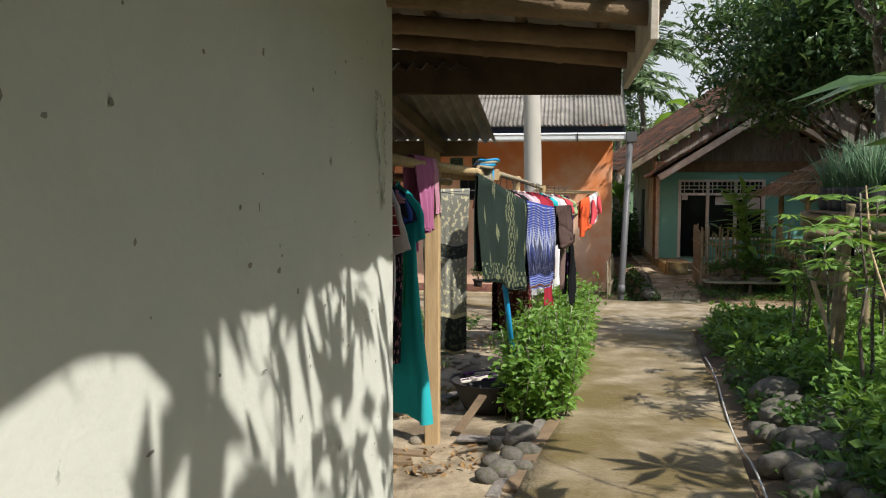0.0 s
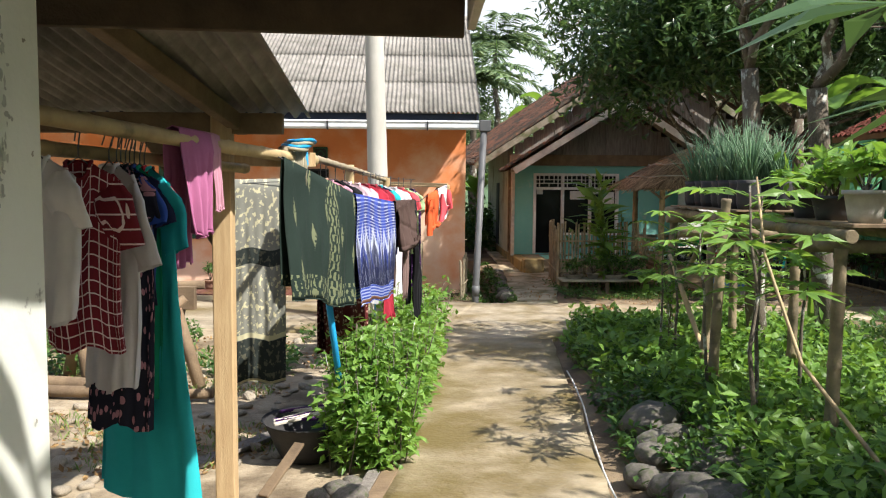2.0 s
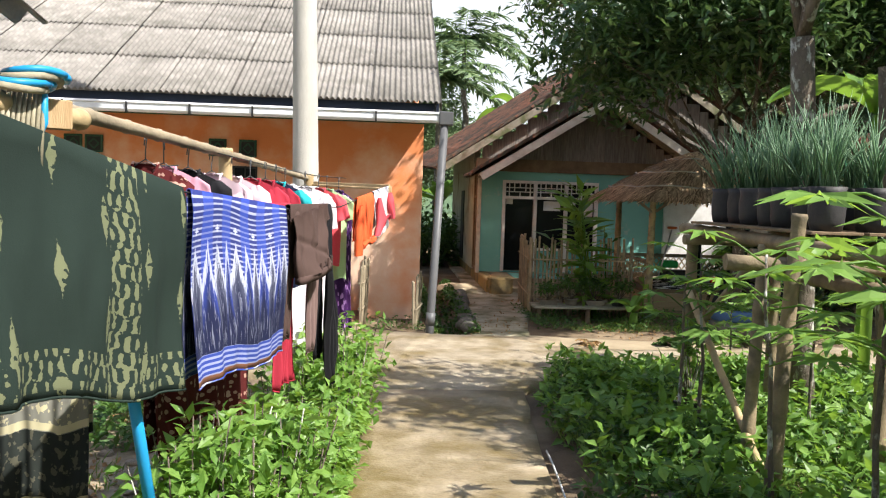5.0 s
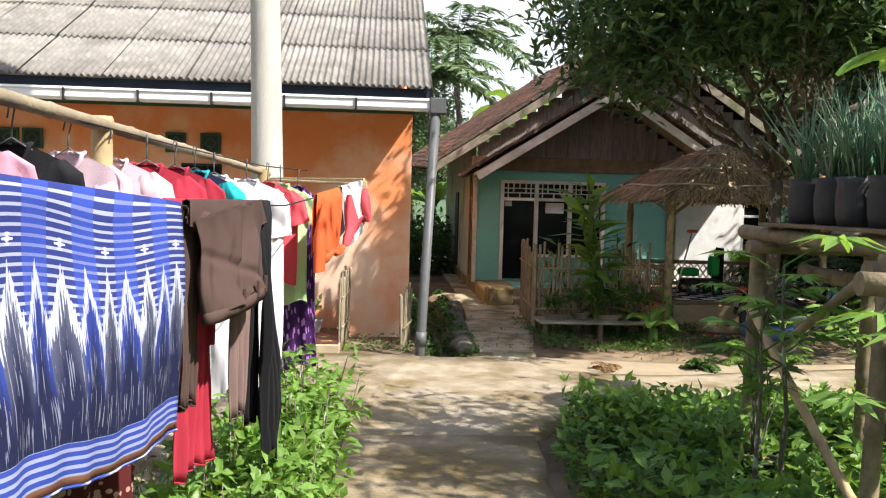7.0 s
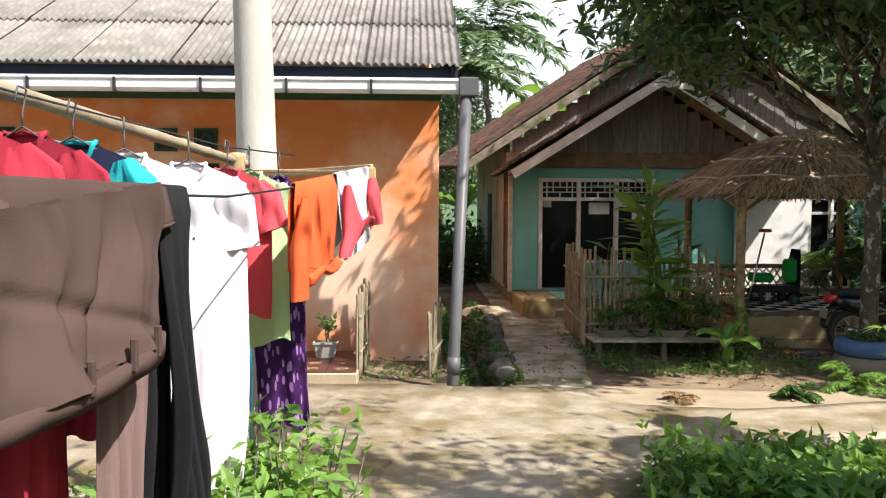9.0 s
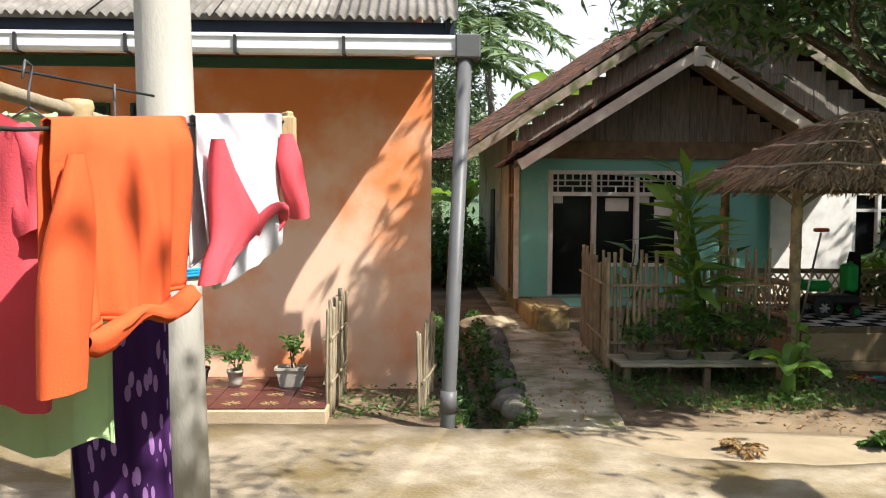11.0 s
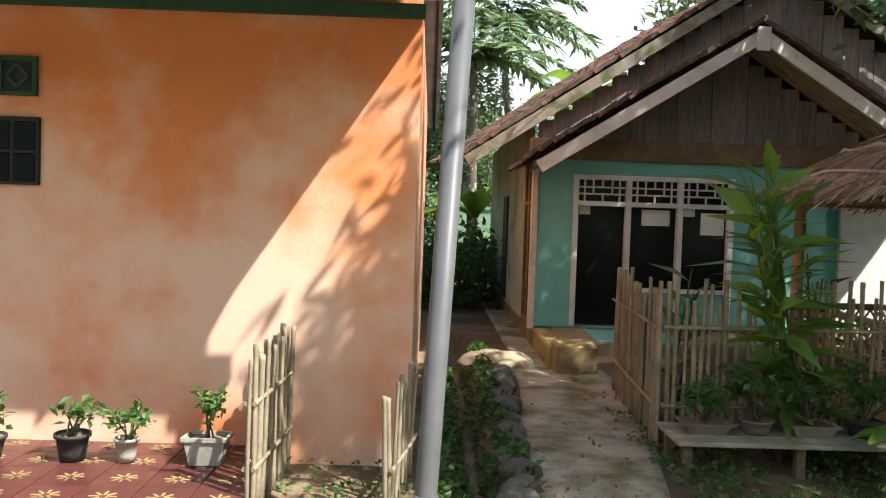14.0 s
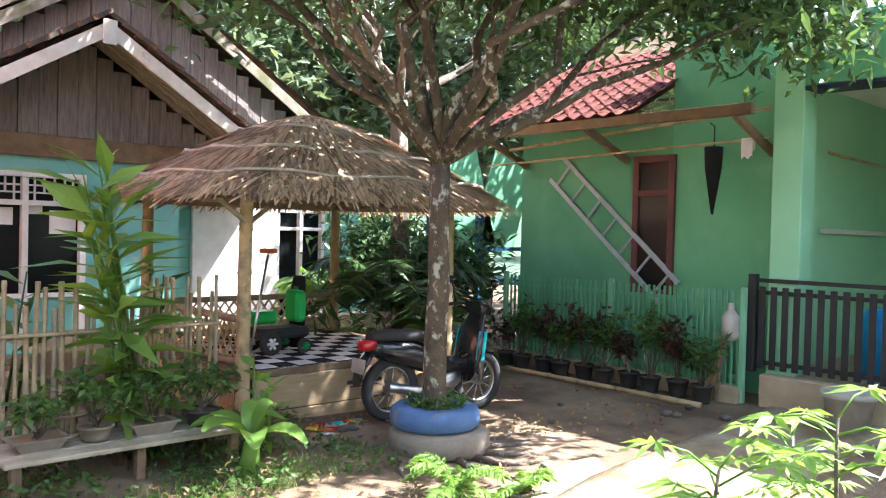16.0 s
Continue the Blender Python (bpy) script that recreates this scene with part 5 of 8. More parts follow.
draped("trousers", "dark brown trouser leg hanging beside the folded pair", "trousers", on_front(7.93, -0.02), on_front(8.09, -0.02), 0.03, 0.66, "cloth_brown", 14, 0.02, "clothes on the lines", r=0.012)
draped("cloth", "dark red cloth hanging low behind the trousers", "cloth", on_front(8.12) - OUT * 0.17, on_front(8.46) - OUT * 0.17, 1.0, 0.4, "cloth_red", 15, 0.014, "clothes on the lines", r=0.02)
draped("trousers", "mauve-brown trousers folded over the line", "trousers", on_front(8.36, -0.01), on_front(8.58, -0.01), 0.03, 0.82, "cloth_mauve", 12, 0.02, "clothes on the lines", r=0.010)
draped("trousers", "black trousers folded over the line", "trousers", on_front(8.57), on_front(8.70), 1.05, 0.9, "cloth_black", 13, 0.02, "clothes on the lines", r=0.02)
late = [
    (7.2, "shirt", "patterned dark shirt on a wire hanger", "cloth_batik_red", 0.34, 0.6, 0.16, -0.04),
    (7.42, "shirt", "pink shirt on a wire hanger", "cloth_rose", 0.34, 0.6, 0.16, -0.04),
    (7.70, "shirt", "black shirt on a wire hanger", "cloth_black", 0.36, 0.6, 0.16, -0.02),
    (8.02, "shirt", "pale pink t-shirt on a wire hanger", "cloth_blush", 0.36, 0.62, 0.18, 0.0),
    (8.30, "shirt", "faded pink t-shirt on a wire hanger", "cloth_blush", 0.36, 0.62, 0.18, 0.03),
    (8.52, "shirt", "crimson polo shirt on a wire hanger", "cloth_red", 0.38, 0.95, 0.2, 0.08),
    (8.74, "shirt", "crumpled crimson shirt on a wire hanger", "cloth_red", 0.36, 0.8, 0.2, 0.12),
    (8.95, "shirt", "dark shirt with teal collar on a hanger", "cloth_navy", 0.40, 0.7, 0.2, 0.14),
    (9.3, "shirt", "white cotton shirt on a wire hanger", "cloth_white", 0.42, 0.66, 0.22, 0.13),
    (9.68, "tunic", "long white tunic on a hanger", "cloth_white", 0.40, 1.22, 0.26, 0.20),
    (9.96, "shirt", "coral red t-shirt on a hanger", "cloth_coral", 0.36, 0.62, 0.2, 0.255),
    (10.15, "shirt", "light green shirt on a hanger", "cloth_lime", 0.34, 0.76, 0.2, 0.29),
    (10.44, "dress", "purple floral dress hanging long", "cloth_purple", 0.25, 1.2, 0.0, 0.345),
]
for k, (y, nm, lab, mt, w, ln, sl, dx) in enumerate(late):
    garment(nm, lab, "clothing", on2(y, -0.06) + Vector((dx, 0, 0)), X + Vector((0, 0.3 * math.sin(k * 1.7), 0)), w, ln, mt, 50 + k, sl, "cloth_teal" if "teal collar" in lab else None)
wire2 = thing("clothes_wire", "slack wire carrying hangers behind the pole", "wire", (-0.6, 8, 1.95))
part("strand", tube(bmesh.new(), [tuple(on2(7.6)), tuple(on2(8.8, -0.01) + Vector((0.09, 0, 0))), tuple(on2(10.1, -0.01) + Vector((0.2, 0, 0))), tuple(on2(10.6) + Vector((0.38, 0, 0)))], 0.0035, 5), "dark", wire2)
arm = thing("cross_arm", "thin timber arm from the pole with drying shirts", "timber arm", (-0.1, 10.7, 1.85))
part("bar", beam(bmesh.new(), (-0.45, 12.28, 1.93), (0.41, 10.55, 1.90), 0.02, 0.035), "raw_timber", arm)
part("bar", beam(bmesh.new(), (-0.30, 10.95, 1.90), (0.40, 10.56, 1.88), 0.018, 0.018), "raw_timber", arm)
part("stub", box((0.385, 10.50, 1.75), (0.43, 10.53, 1.90), 0.004), "raw_timber", arm)
part("strut", beam(bmesh.new(), (-0.32, 10.88, 1.11), (0.33, 10.63, 1.86), 0.03, 0.075), "old_timber", arm, "grey board strut")
OUT2 = (on_front(10.4) - on_front(9.7)).normalized().cross(Vector((0, 0, 1))).normalized()
ALONG2 = (on_front(10.4) - on_front(9.7)).normalized()
orange = draped("shirt", "orange shirt folded over the line", "clothing", on_front(9.66), on_front(10.03), 0.33, 0.30, "cloth_orange", 31, 0.022, "clothes on the lines", r=0.014)
cloth_part("hem_roll", flat_tube([on_front(9.68 + 0.035 * k, -0.335 - 0.012 * math.sin(k * 1.1)) + OUT2 * 0.035 for k in range(10)], [0.018 + 0.006 * math.sin(k) for k in range(10)], [0.02] * 10, Vector((0, 0, 1)), OUT2, 12, 0.2, 5), "cloth_orange", orange, "bunched hem")
cloth_part("sleeve", flat_tube([on_front(9.68 - 0.03 * k / 6, -0.04 - 0.36 * k / 6) + OUT2 * 0.03 for k in range(7)], [0.015, 0.03, 0.045, 0.055, 0.055, 0.05, 0.045], [0.012, 0.02, 0.025, 0.028, 0.028, 0.026, 0.024], ALONG2, OUT2, 16, 0.15, 6), "cloth_orange", orange)
raglan = draped("raglan_shirt", "white shirt with coral sleeves folded over the line", "clothing", on_front(10.07, 0.004), on_front(10.47, 0.004), 0.27, 0.28, "cloth_white", 33, 0.010, "clothes on the lines", r=0.014)
cloth_part("sleeve", flat_tube([on_front(y, z) + OUT2 * 0.045 for y, z in ((10.085, -0.03), (10.10, -0.08), (10.13, -0.145), (10.16, -0.20), (10.15, -0.24), (10.09, -0.275), (10.06, -0.32))], [0.010, 0.032, 0.062, 0.095, 0.09, 0.05, 0.032], [0.012, 0.022, 0.03, 0.034, 0.03, 0.026, 0.022], ALONG2, OUT2, 20, 0.16, 8), "cloth_coral", raglan, "coral red sleeve")
cloth_part("sleeve", flat_tube([on_front(y, z) + OUT2 * 0.03 for y, z in ((10.45, -0.03), (10.465, -0.09), (10.49, -0.155), (10.525, -0.215), (10.535, -0.25))], [0.018, 0.04, 0.046, 0.042, 0.036], [0.014, 0.026, 0.03, 0.028, 0.024], ALONG2, OUT2, 20, 0.14, 9), "cloth_coral", raglan, "coral red sleeve")
ring = [on_front(10.335, -0.235) + ALONG2 * 0.068 * math.cos(q) + OUT2 * (0.042 + 0.02 * math.sin(q)) + Vector((0, 0, 0.036 * math.sin(q))) for q in np.linspace(0, math.tau, 25)]
cloth_part("collar", tube(bmesh.new(), [tuple(v) for v in ring], 0.013, 8), "cloth_coral", raglan, "coral red ribbed collar")
cloth_part("hem", flat_tube([on_front(10.26, z) + OUT2 * 0.028 for z in (-0.22, -0.26, -0.315, -0.32)], [0.185, 0.185, 0.18, 0.178], [0.012, 0.02, 0.024, 0.02], (ALONG2 + Vector((0, 0, 0.12))).normalized(), OUT2, 28, 0.2, 10), "cloth_white", raglan)
rope = thing("rope_tie", "blue rope knotted round the concrete pole", "rope", (-0.5, 12.45, 1.3))
for k in range(3):
    rb = bmesh.new()
    ring = [(-0.46 + 0.150 * math.cos(a), 12.45 + 0.150 * math.sin(a), 1.33 + 0.014 * k + 0.006 * math.sin(a)) for a in np.linspace(0, math.tau, 25)]
    tube(rb, ring, 0.008, 6)
    part("turn", rb, "plastic_blue", rope)
for k, dx in enumerate((0.045, -0.035)):
    bow = [(-0.50 + dx * (1 - math.cos(q)), 12.292 - 0.006 * k, 1.34 + 0.028 * math.sin(q) + 0.01 * k) for q in np.linspace(0, math.tau, 13)]
    part("bow", tube(bmesh.new(), bow, 0.007, 6), "plastic_blue", rope)
part("tail", tube(bmesh.new(), [(-0.52, 12.30, 1.33), (-0.53, 12.28, 1.1), (-0.50, 12.29, 0.6), (-0.51, 12.27, 0.02)], 0.007, 6), "plastic_blue", rope)


# ---------------------------------------------------------------- thatched hut
HUT_OFFSET = Vector((-0.12, 0.10, -0.05))


def build_hut():
    h = thing("thatched_hut", "open bamboo rest hut with shaggy thatched roof and low platform", "hut", (4.7, 16.4, 0))
    rng = np.random.default_rng(8)
    for x, y in ((4.74, 16.45), (7.0, 16.45), (4.74, 18.4), (7.0, 18.4)):
        part("post", bamboo_pole(bmesh.new(), (x, y, -0.1), (x, y, 2.05), 0.062, 14), "bamboo", h, "thick yellow bamboo post")
    for a, b in (((4.6, 16.45, 2.0), (7.15, 16.45, 2.0)), ((4.6, 18.4, 2.0), (7.15, 18.4, 2.0)), ((4.74, 16.3, 1.94), (4.74, 18.55, 1.94)), ((7.0, 16.3, 1.94), (7.0, 18.55, 1.94))):
        part("beam", bamboo_pole(bmesh.new(), a, b, 0.045, 10), "bamboo_grey", h)
    # brackets at the near post
    for dx in (0.35, -0.35):
        part("bracket", bamboo_pole(bmesh.new(), (4.74, 16.43, 1.72), (4.74 + dx, 16.43, 1.98), 0.025, 8), "bamboo_grey", h)
    # platform with plywood skirt
    part("deck", box((4.66, 16.42, 0.44), (7.05, 18.42, 0.50), 0.006), "old_timber", h)
    part("skirt", box((4.80, 16.40, 0.16), (6.95, 16.42, 0.44), 0.003), "plywood", h, "yellowed plywood skirt board with stencilled mark")
    part("skirt", box((4.80, 16.385, -0.02), (6.95, 16.42, 0.15), 0.003), "plywood", h)
    for a, b in (((5.75, 0.295), (6.15, 0.33)), ((5.78, 0.265), (6.1, 0.278))):
        part("stencil_bar", box((a[0], 16.397, a[1]), (b[0], 16.399, b[1])), "dark", h)
    part("skirt", box((4.68, 16.5, 0.0), (4.70, 18.4, 0.44), 0.003), "plywood", h)
    # woven rail round the back and side
    for a, b in (((4.76, 16.5, 0.92), (4.76, 18.4, 0.92)), ((4.76, 18.42, 0.92), (7.0, 18.42, 0.92)), ((4.76, 18.42, 0.56), (7.0, 18.42, 0.56)), ((4.76, 16.5, 0.56), (4.76, 18.4, 0.56))):
        part("rail", bamboo_pole(bmesh.new(), a, b, 0.035, 8), "bamboo_grey", h)
    for k in range(20):
        x = 4.85 + k * 0.107
        for s in (1, -1):
            part("lattice_slat", beam(bmesh.new(), (x - 0.11 * s, 18.42 - 0.006 * s, 0.58), (x + 0.11 * s, 18.42 - 0.006 * s, 0.90), 0.008, 0.022, 0), "bamboo", h)
    for k in range(17):
        y = 16.62 + k * 0.107
        for s in (1, -1):
            part("lattice_slat", beam(bmesh.new(), (4.76 - 0.006 * s, y - 0.11 * s, 0.58), (4.76 - 0.006 * s, y + 0.11 * s, 0.90), 0.008, 0.022, 0), "bamboo", h)
    # thatch: an under-cone and many straws in three lapped courses
    cx, cy, top = 5.95, 17.42, 2.80
    ridge = 0.25
    ex, ey, ez = 2.0, 1.75, 1.93
    bm = bmesh.new()
    n = 48
    rings = []
    for f in (0.02, 0.35, 0.7, 0.97):
        ring = []
        for k in range(n):
            an = math.tau * k / n
            sq = 1 / max(abs(math.cos(an)), abs(math.sin(an))) ** 0.45
            zz = top - (top - ez) * (f ** 1.25)
            ring.append(bm.verts.new((cx + math.cos(an) * ex * f * sq * 0.93, cy + math.sin(an) * ey * f * sq * 0.93, zz - 0.05)))
        rings.append(ring)
    for a, b in zip(rings, rings[1:]):
        for k in range(n):
            bm.faces.new((a[k], a[(k + 1) % n], b[(k + 1) % n], b[k]))
    bm.faces.new(rings[0])
    part("thatch_base", bm, "thatch", h)
    vs, fs = [], []
    N = 24000
    an = rng.uniform(0, math.tau, N)
    f0 = rng.uniform(0.0, 0.92, N) ** 0.7
    ln = rng.uniform(0.10, 0.26, N)
    for k in range(N):
        a = an[k]
        sq = 1 / max(abs(math.cos(a)), abs(math.sin(a))) ** 0.45
        lift = 0.045 * ((f0[k] * 3.2) % 1.0) + rng.uniform(0, 0.03)
        f1 = min(f0[k] + ln[k], 1.0 + rng.uniform(-0.04, 0.09))
        a2 = a + rng.normal(0, 0.05)
        def at(ff, aa, up):
            s2 = 1 / max(abs(math.cos(aa)), abs(math.sin(aa))) ** 0.45
            return (cx + math.cos(aa) * ex * ff * s2 * 0.93, cy + math.sin(aa) * ey * ff * s2 * 0.93, top - (top - ez) * (ff ** 1.25) + up)
        p, q = at(f0[k], a, lift), at(f1, a2, lift + rng.uniform(-0.01, 0.03) - (0.05 * rng.random() if f1 > 0.97 else 0))
        w = rng.uniform(0.005, 0.021)
        t = (-math.sin(a) * w, math.cos(a) * w)
        b = len(vs)
        vs += [(p[0] - t[0], p[1] - t[1], p[2]), (p[0] + t[0], p[1] + t[1], p[2]), (q[0] + t[0] * 0.5, q[1] + t[1] * 0.5, q[2]), (q[0] - t[0] * 0.5, q[1] - t[1] * 0.5, q[2])]
        fs.append((b, b + 1, b + 2, b + 3))
    me = bpy.data.meshes.new("thatch")
    me.from_pydata(vs, [], fs)
    me.materials.append(M["straw"])
    tagged(part("thatch", me, "", h, "dry brown straw thatch"), kind="stuff")
    for f in (0.36, 0.62, 0.86):
        bm = bmesh.new()
        pts = []
        for k in range(33):
            a = math.tau * k / 32
            sq = 1 / max(abs(math.cos(a)), abs(math.sin(a))) ** 0.45
            pts.append((cx + math.cos(a) * ex * f * sq * 0.93, cy + math.sin(a) * ey * f * sq * 0.93, top - (top - ez) * f ** 1.25 + 0.07 + 0.02 * math.sin(k * 1.9)))
        part("thatch_lath", tube(bm, pts, 0.015, 6), "pale_board", h)
    h.location += HUT_OFFSET


M["straw"] = leaf_mat("straw", (0.15, 0.095, 0.05), (0.70, 0.54, 0.33), 0.2, 0.85)
build_hut()

# checked mat: black and white squares, each a piece
matt = thing("checked_mat", "black and white checked mat over the hut platform", "mat", (5.0, 16.4, 0.5))
part("backing", box((4.86, 16.46, 0.502), (6.9, 18.3, 0.508)), "cloth_black", matt)
sq_mesh = {}
for c in ("cloth_check", "cloth_black"):
    sq_mesh[c] = mesh_of("square", box((-0.098, -0.098, 0.0), (0.098, 0.098, 0.006), 0.002), c)
for i in range(10):
    for j in range(9):
        c = "cloth_check" if (i + j) % 2 == 0 else "cloth_black"
        ob = part("square", sq_mesh[c], "", matt)
        ob.matrix_basis = Matrix.Translation((4.97 + i * 0.2, 16.56 + j * 0.2, 0.509))
for i in range(10):
    c = "cloth_check" if i % 2 == 1 else "cloth_black"
    ob = part("square", sq_mesh[c], "", matt)
    ob.matrix_basis = Matrix.Translation((4.97 + i * 0.2, 16.445, 0.46)) @ Matrix.Rotation(radians(62), 4, "X") @ Matrix.Diagonal((1, 0.55, 1, 1))
matt.location += HUT_OFFSET


# ---------------------------------------------------------------- bamboo fence, bench and pots
M["fence_bamboo"] = mat("fence_bamboo", (0.46, 0.37, 0.22), (0.20, 0.155, 0.09), 6, 0.8, 0.3)


def picket_fence(name, label, a, b, height, gap, seed, mat_="bamboo_grey", rails=(0.35, 0.8), r=0.016):
    rng = random.Random(seed)
    a, b = Vector(a), Vector(b)
    f = thing(name, label, "fence", a)
    n = int((b - a).length / gap)
    for k in range(n + 1):
        p = a.lerp(b, k / n) + Vector((rng.uniform(-0.012, 0.012), rng.uniform(-0.012, 0.012), 0))
        hh = height * rng.uniform(0.9, 1.08)
        q = p + Vector((rng.uniform(-0.03, 0.03), rng.uniform(-0.02, 0.02), hh))
        part("picket", bamboo_pole(bmesh.new(), p - Vector((0, 0, 0.06)), q, r * rng.uniform(0.75, 1.25), 6, 0.4, rng), mat_ if rng.random() < 0.72 else "bamboo_grey", f)
    d = (b - a).normalized().cross(Vector((0, 0, 1))) * 0.025
    for z in rails:
        for s in (1, -1):
            part("rail", bamboo_pole(bmesh.new(), a + d * s + Vector((0, 0, z * height)), b + d * s + Vector((0, 0, z * height)), 0.014, 6), mat_, f)
    return f


picket_fence("bamboo_fence", "grey bamboo picket fence tied with rails", (2.66, 16.30, 0), (4.28, 16.36, 0), 1.18, 0.056, 1, "fence_bamboo", (0.28, 0.76), 0.019)
picket_fence("bamboo_fence", "side return of the grey bamboo picket fence", (2.66, 16.36, 0), (2.80, 18.4, 0), 1.16, 0.06, 2, "fence_bamboo", (0.28, 0.76), 0.019)
picket_fence("bamboo_screen", "short bamboo screen by the orange wall", (0.05, 14.78, 0), (0.10, 15.7, 0), 0.88, 0.045, 3, "bamboo_grey", (0.3, 0.7), 0.017)
picket_fence("bamboo_screen", "ragged bamboo screen by the ditch", (0.78, 14.85, -0.03), (0.90, 15.6, -0.03), 0.72, 0.07, 4, "bamboo_grey", (0.4,), 0.015)


def build_bench():
    b = thing("plank_bench", "low plank bench of mossy timber carrying pots", "bench", (3.3, 16.0, 0))
    for y in (15.72, 15.90, 16.08):
        part("board", box((2.60, y - 0.08, 0.215), (4.18, y + 0.08, 0.245), 0.004), "mossy_board", b)
    for x in (2.68, 3.42, 4.08):
        for y in (15.72, 16.08):
            part("leg", box((x - 0.03, y - 0.03, -0.05), (x + 0.03, y + 0.03, 0.213), 0.004), "old_timber", b)


build_bench()


def pot(name, label, at, r, h, material, plant, seed, square=False, leaf="leaf_mid", height=0.3, spread=0.18, n=160, llen=0.07, group="potted plants"):
    """A tapered pot with a rim, soil and a leafy plant."""
    rng = np.random.default_rng(seed)
    x, y, z = at
    t = thing(name, label, "potted plant", at, group)
    bm = bmesh.new()
    sides = 4 if square else 20
    prof = [(0.72, 0), (0.8, 0.3), (0.95, 0.86), (1.06, 0.86), (1.06, 1.0), (0.94, 1.0), (0.90, 0.86)]
    rings = []
    for f, zz in prof:
        rings.append([bm.verts.new((x + r * f * math.cos(math.tau * (k + 0.5) / sides) * (1.5 if square else 1), y + r * f * math.sin(math.tau * (k + 0.5) / sides), z + h * zz)) for k in range(sides)])
    for a, b in zip(rings, rings[1:]):
        for k in range(sides):
            f = bm.faces.new((a[k], a[(k + 1) % sides], b[(k + 1) % sides], b[k]))
            f.smooth = not square
    bm.faces.new(rings[0][::-1])
    part("pot", bm, material, t)
    bm = bmesh.new()
    bm.faces.new([bm.verts.new((x + r * 0.9 * math.cos(math.tau * (k + 0.5) / sides) * (1.5 if square else 1), y + r * 0.9 * math.sin(math.tau * (k + 0.5) / sides), z + h * 0.88)) for k in range(sides)])
    part("soil", bm, "soil", t)
    base = Vector((x, y, z + h * 0.86))
    tips = []
    for k in range(plant):
        e = base + Vector((rng.normal() * spread * 0.6, rng.normal() * spread * 0.6, height * rng.uniform(0.6, 1.0)))
        mid = base.lerp(e, 0.5) + Vector((rng.normal() * 0.02, rng.normal() * 0.02, 0.02))
        part("stem", tube(bmesh.new(), [base + Vector((rng.normal() * 0.015, rng.normal() * 0.015, 0)), mid, e], [0.007, 0.005, 0.003], 5), "bark", t)
        tips.append((base, mid, e))
    pts = []
    for k in range(n):
        b0, m0, e0 = tips[k % len(tips)]
        s = rng.uniform(0.35, 1.05)
        p = m0.lerp(e0, (s - 0.35) / 0.65) if s > 0.35 else b0.lerp(m0, s * 2)
        pts.append((p.x + rng.normal() * 0.03, p.y + rng.normal() * 0.03, p.z + rng.normal() * 0.02))
    part("leaves", leaf_mesh("leaves", leaf, pts, llen, llen * 0.45, rng, up=0.6), "", t)
    return t


M["pot_black"] = mat("pot_black", (0.03, 0.03, 0.032), (0.05, 0.048, 0.045), 8, 0.6, 0.2)
M["pot_white"] = mat("pot_white", (0.42, 0.40, 0.34), (0.30, 0.28, 0.235), 8, 0.7, 0.2)
M["pot_tray"] = mat("pot_tray", (0.27, 0.235, 0.18), (0.17, 0.15, 0.115), 8, 0.9, 0.3)
M["pot_terracotta"] = mat("pot_terracotta", (0.34, 0.20, 0.13), (0.25, 0.15, 0.10), 8, 0.9, 0.3)
for k, (x, r, h, m_, sqr) in enumerate([(2.85, 0.15, 0.075, "pot_tray", True), (3.20, 0.11, 0.10, "pot_tray", False), (3.56, 0.15, 0.08, "pot_tray", True), (3.93, 0.12, 0.11, "pot_black", False)]):
    pot("potted_shrub", "small shrub in a shallow worn pot on the bench", (x, 15.9, 0.247), r, h, m_, 8, 60 + k, sqr, "leaf_mid", 0.36, 0.26, 230, 0.085, "pots on the bench")
for k, (x, r, h, m_, hh) in enumerate([(-0.32, 0.12, 0.17, "pot_white", 0.34), (-0.80, 0.07, 0.14, "pot_white", 0.2), (-1.12, 0.10, 0.16, "pot_black", 0.22), (-1.62, 0.1, 0.13, "pot_black", 0.26), (-2.05, 0.1, 0.13, "pot_black", 0.3), (-2.45, 0.12, 0.15, "pot_terracotta", 0.32), (-2.95, 0.1, 0.15, "pot_black", 0.4), (-3.5, 0.12, 0.15, "pot_terracotta", 0.35)]):
    pot("potted_plant", "leafy plant in a small pot on the red tiles", (x, 15.35, 0.118), r, h, m_, 5, 80 + k, k == 0, "leaf_mid", hh, 0.14, 90, 0.08, "pots on the terrace")
# terrace tiles
tile_mesh = mesh_of("floor_tile", box((-0.147, -0.147, 0), (0.147, 0.147, 0.012), 0.002), "floor_maroon")
terrace = thing("terrace_tiles", "glossy dark red patterned floor tiles on the terrace", "floor tiles", (-2, 15.1, 0.1), kind="structure")
motif = bmesh.new()
for k in range(8):
    an = math.tau * k / 8
    beam(motif, (0.02 * math.cos(an), 0.02 * math.sin(an), 0.0135), (0.075 * math.cos(an), 0.075 * math.sin(an), 0.0135), 0.014, 0.002, 0)
motif = mesh_of("tile_motif", motif, "ochre_plinth")
for i in range(16):
    for j in range(4):
        x, y = -0.10 - 0.3 * i, 14.75 + 0.3 * j
        if y > 15.7:
            continue
        t = part("floor_tile", tile_mesh, "", terrace)
        t.matrix_basis = Matrix.Translation((x, y, 0.101))
        if i < 12:
            q = part("tile_motif", motif, "", t)


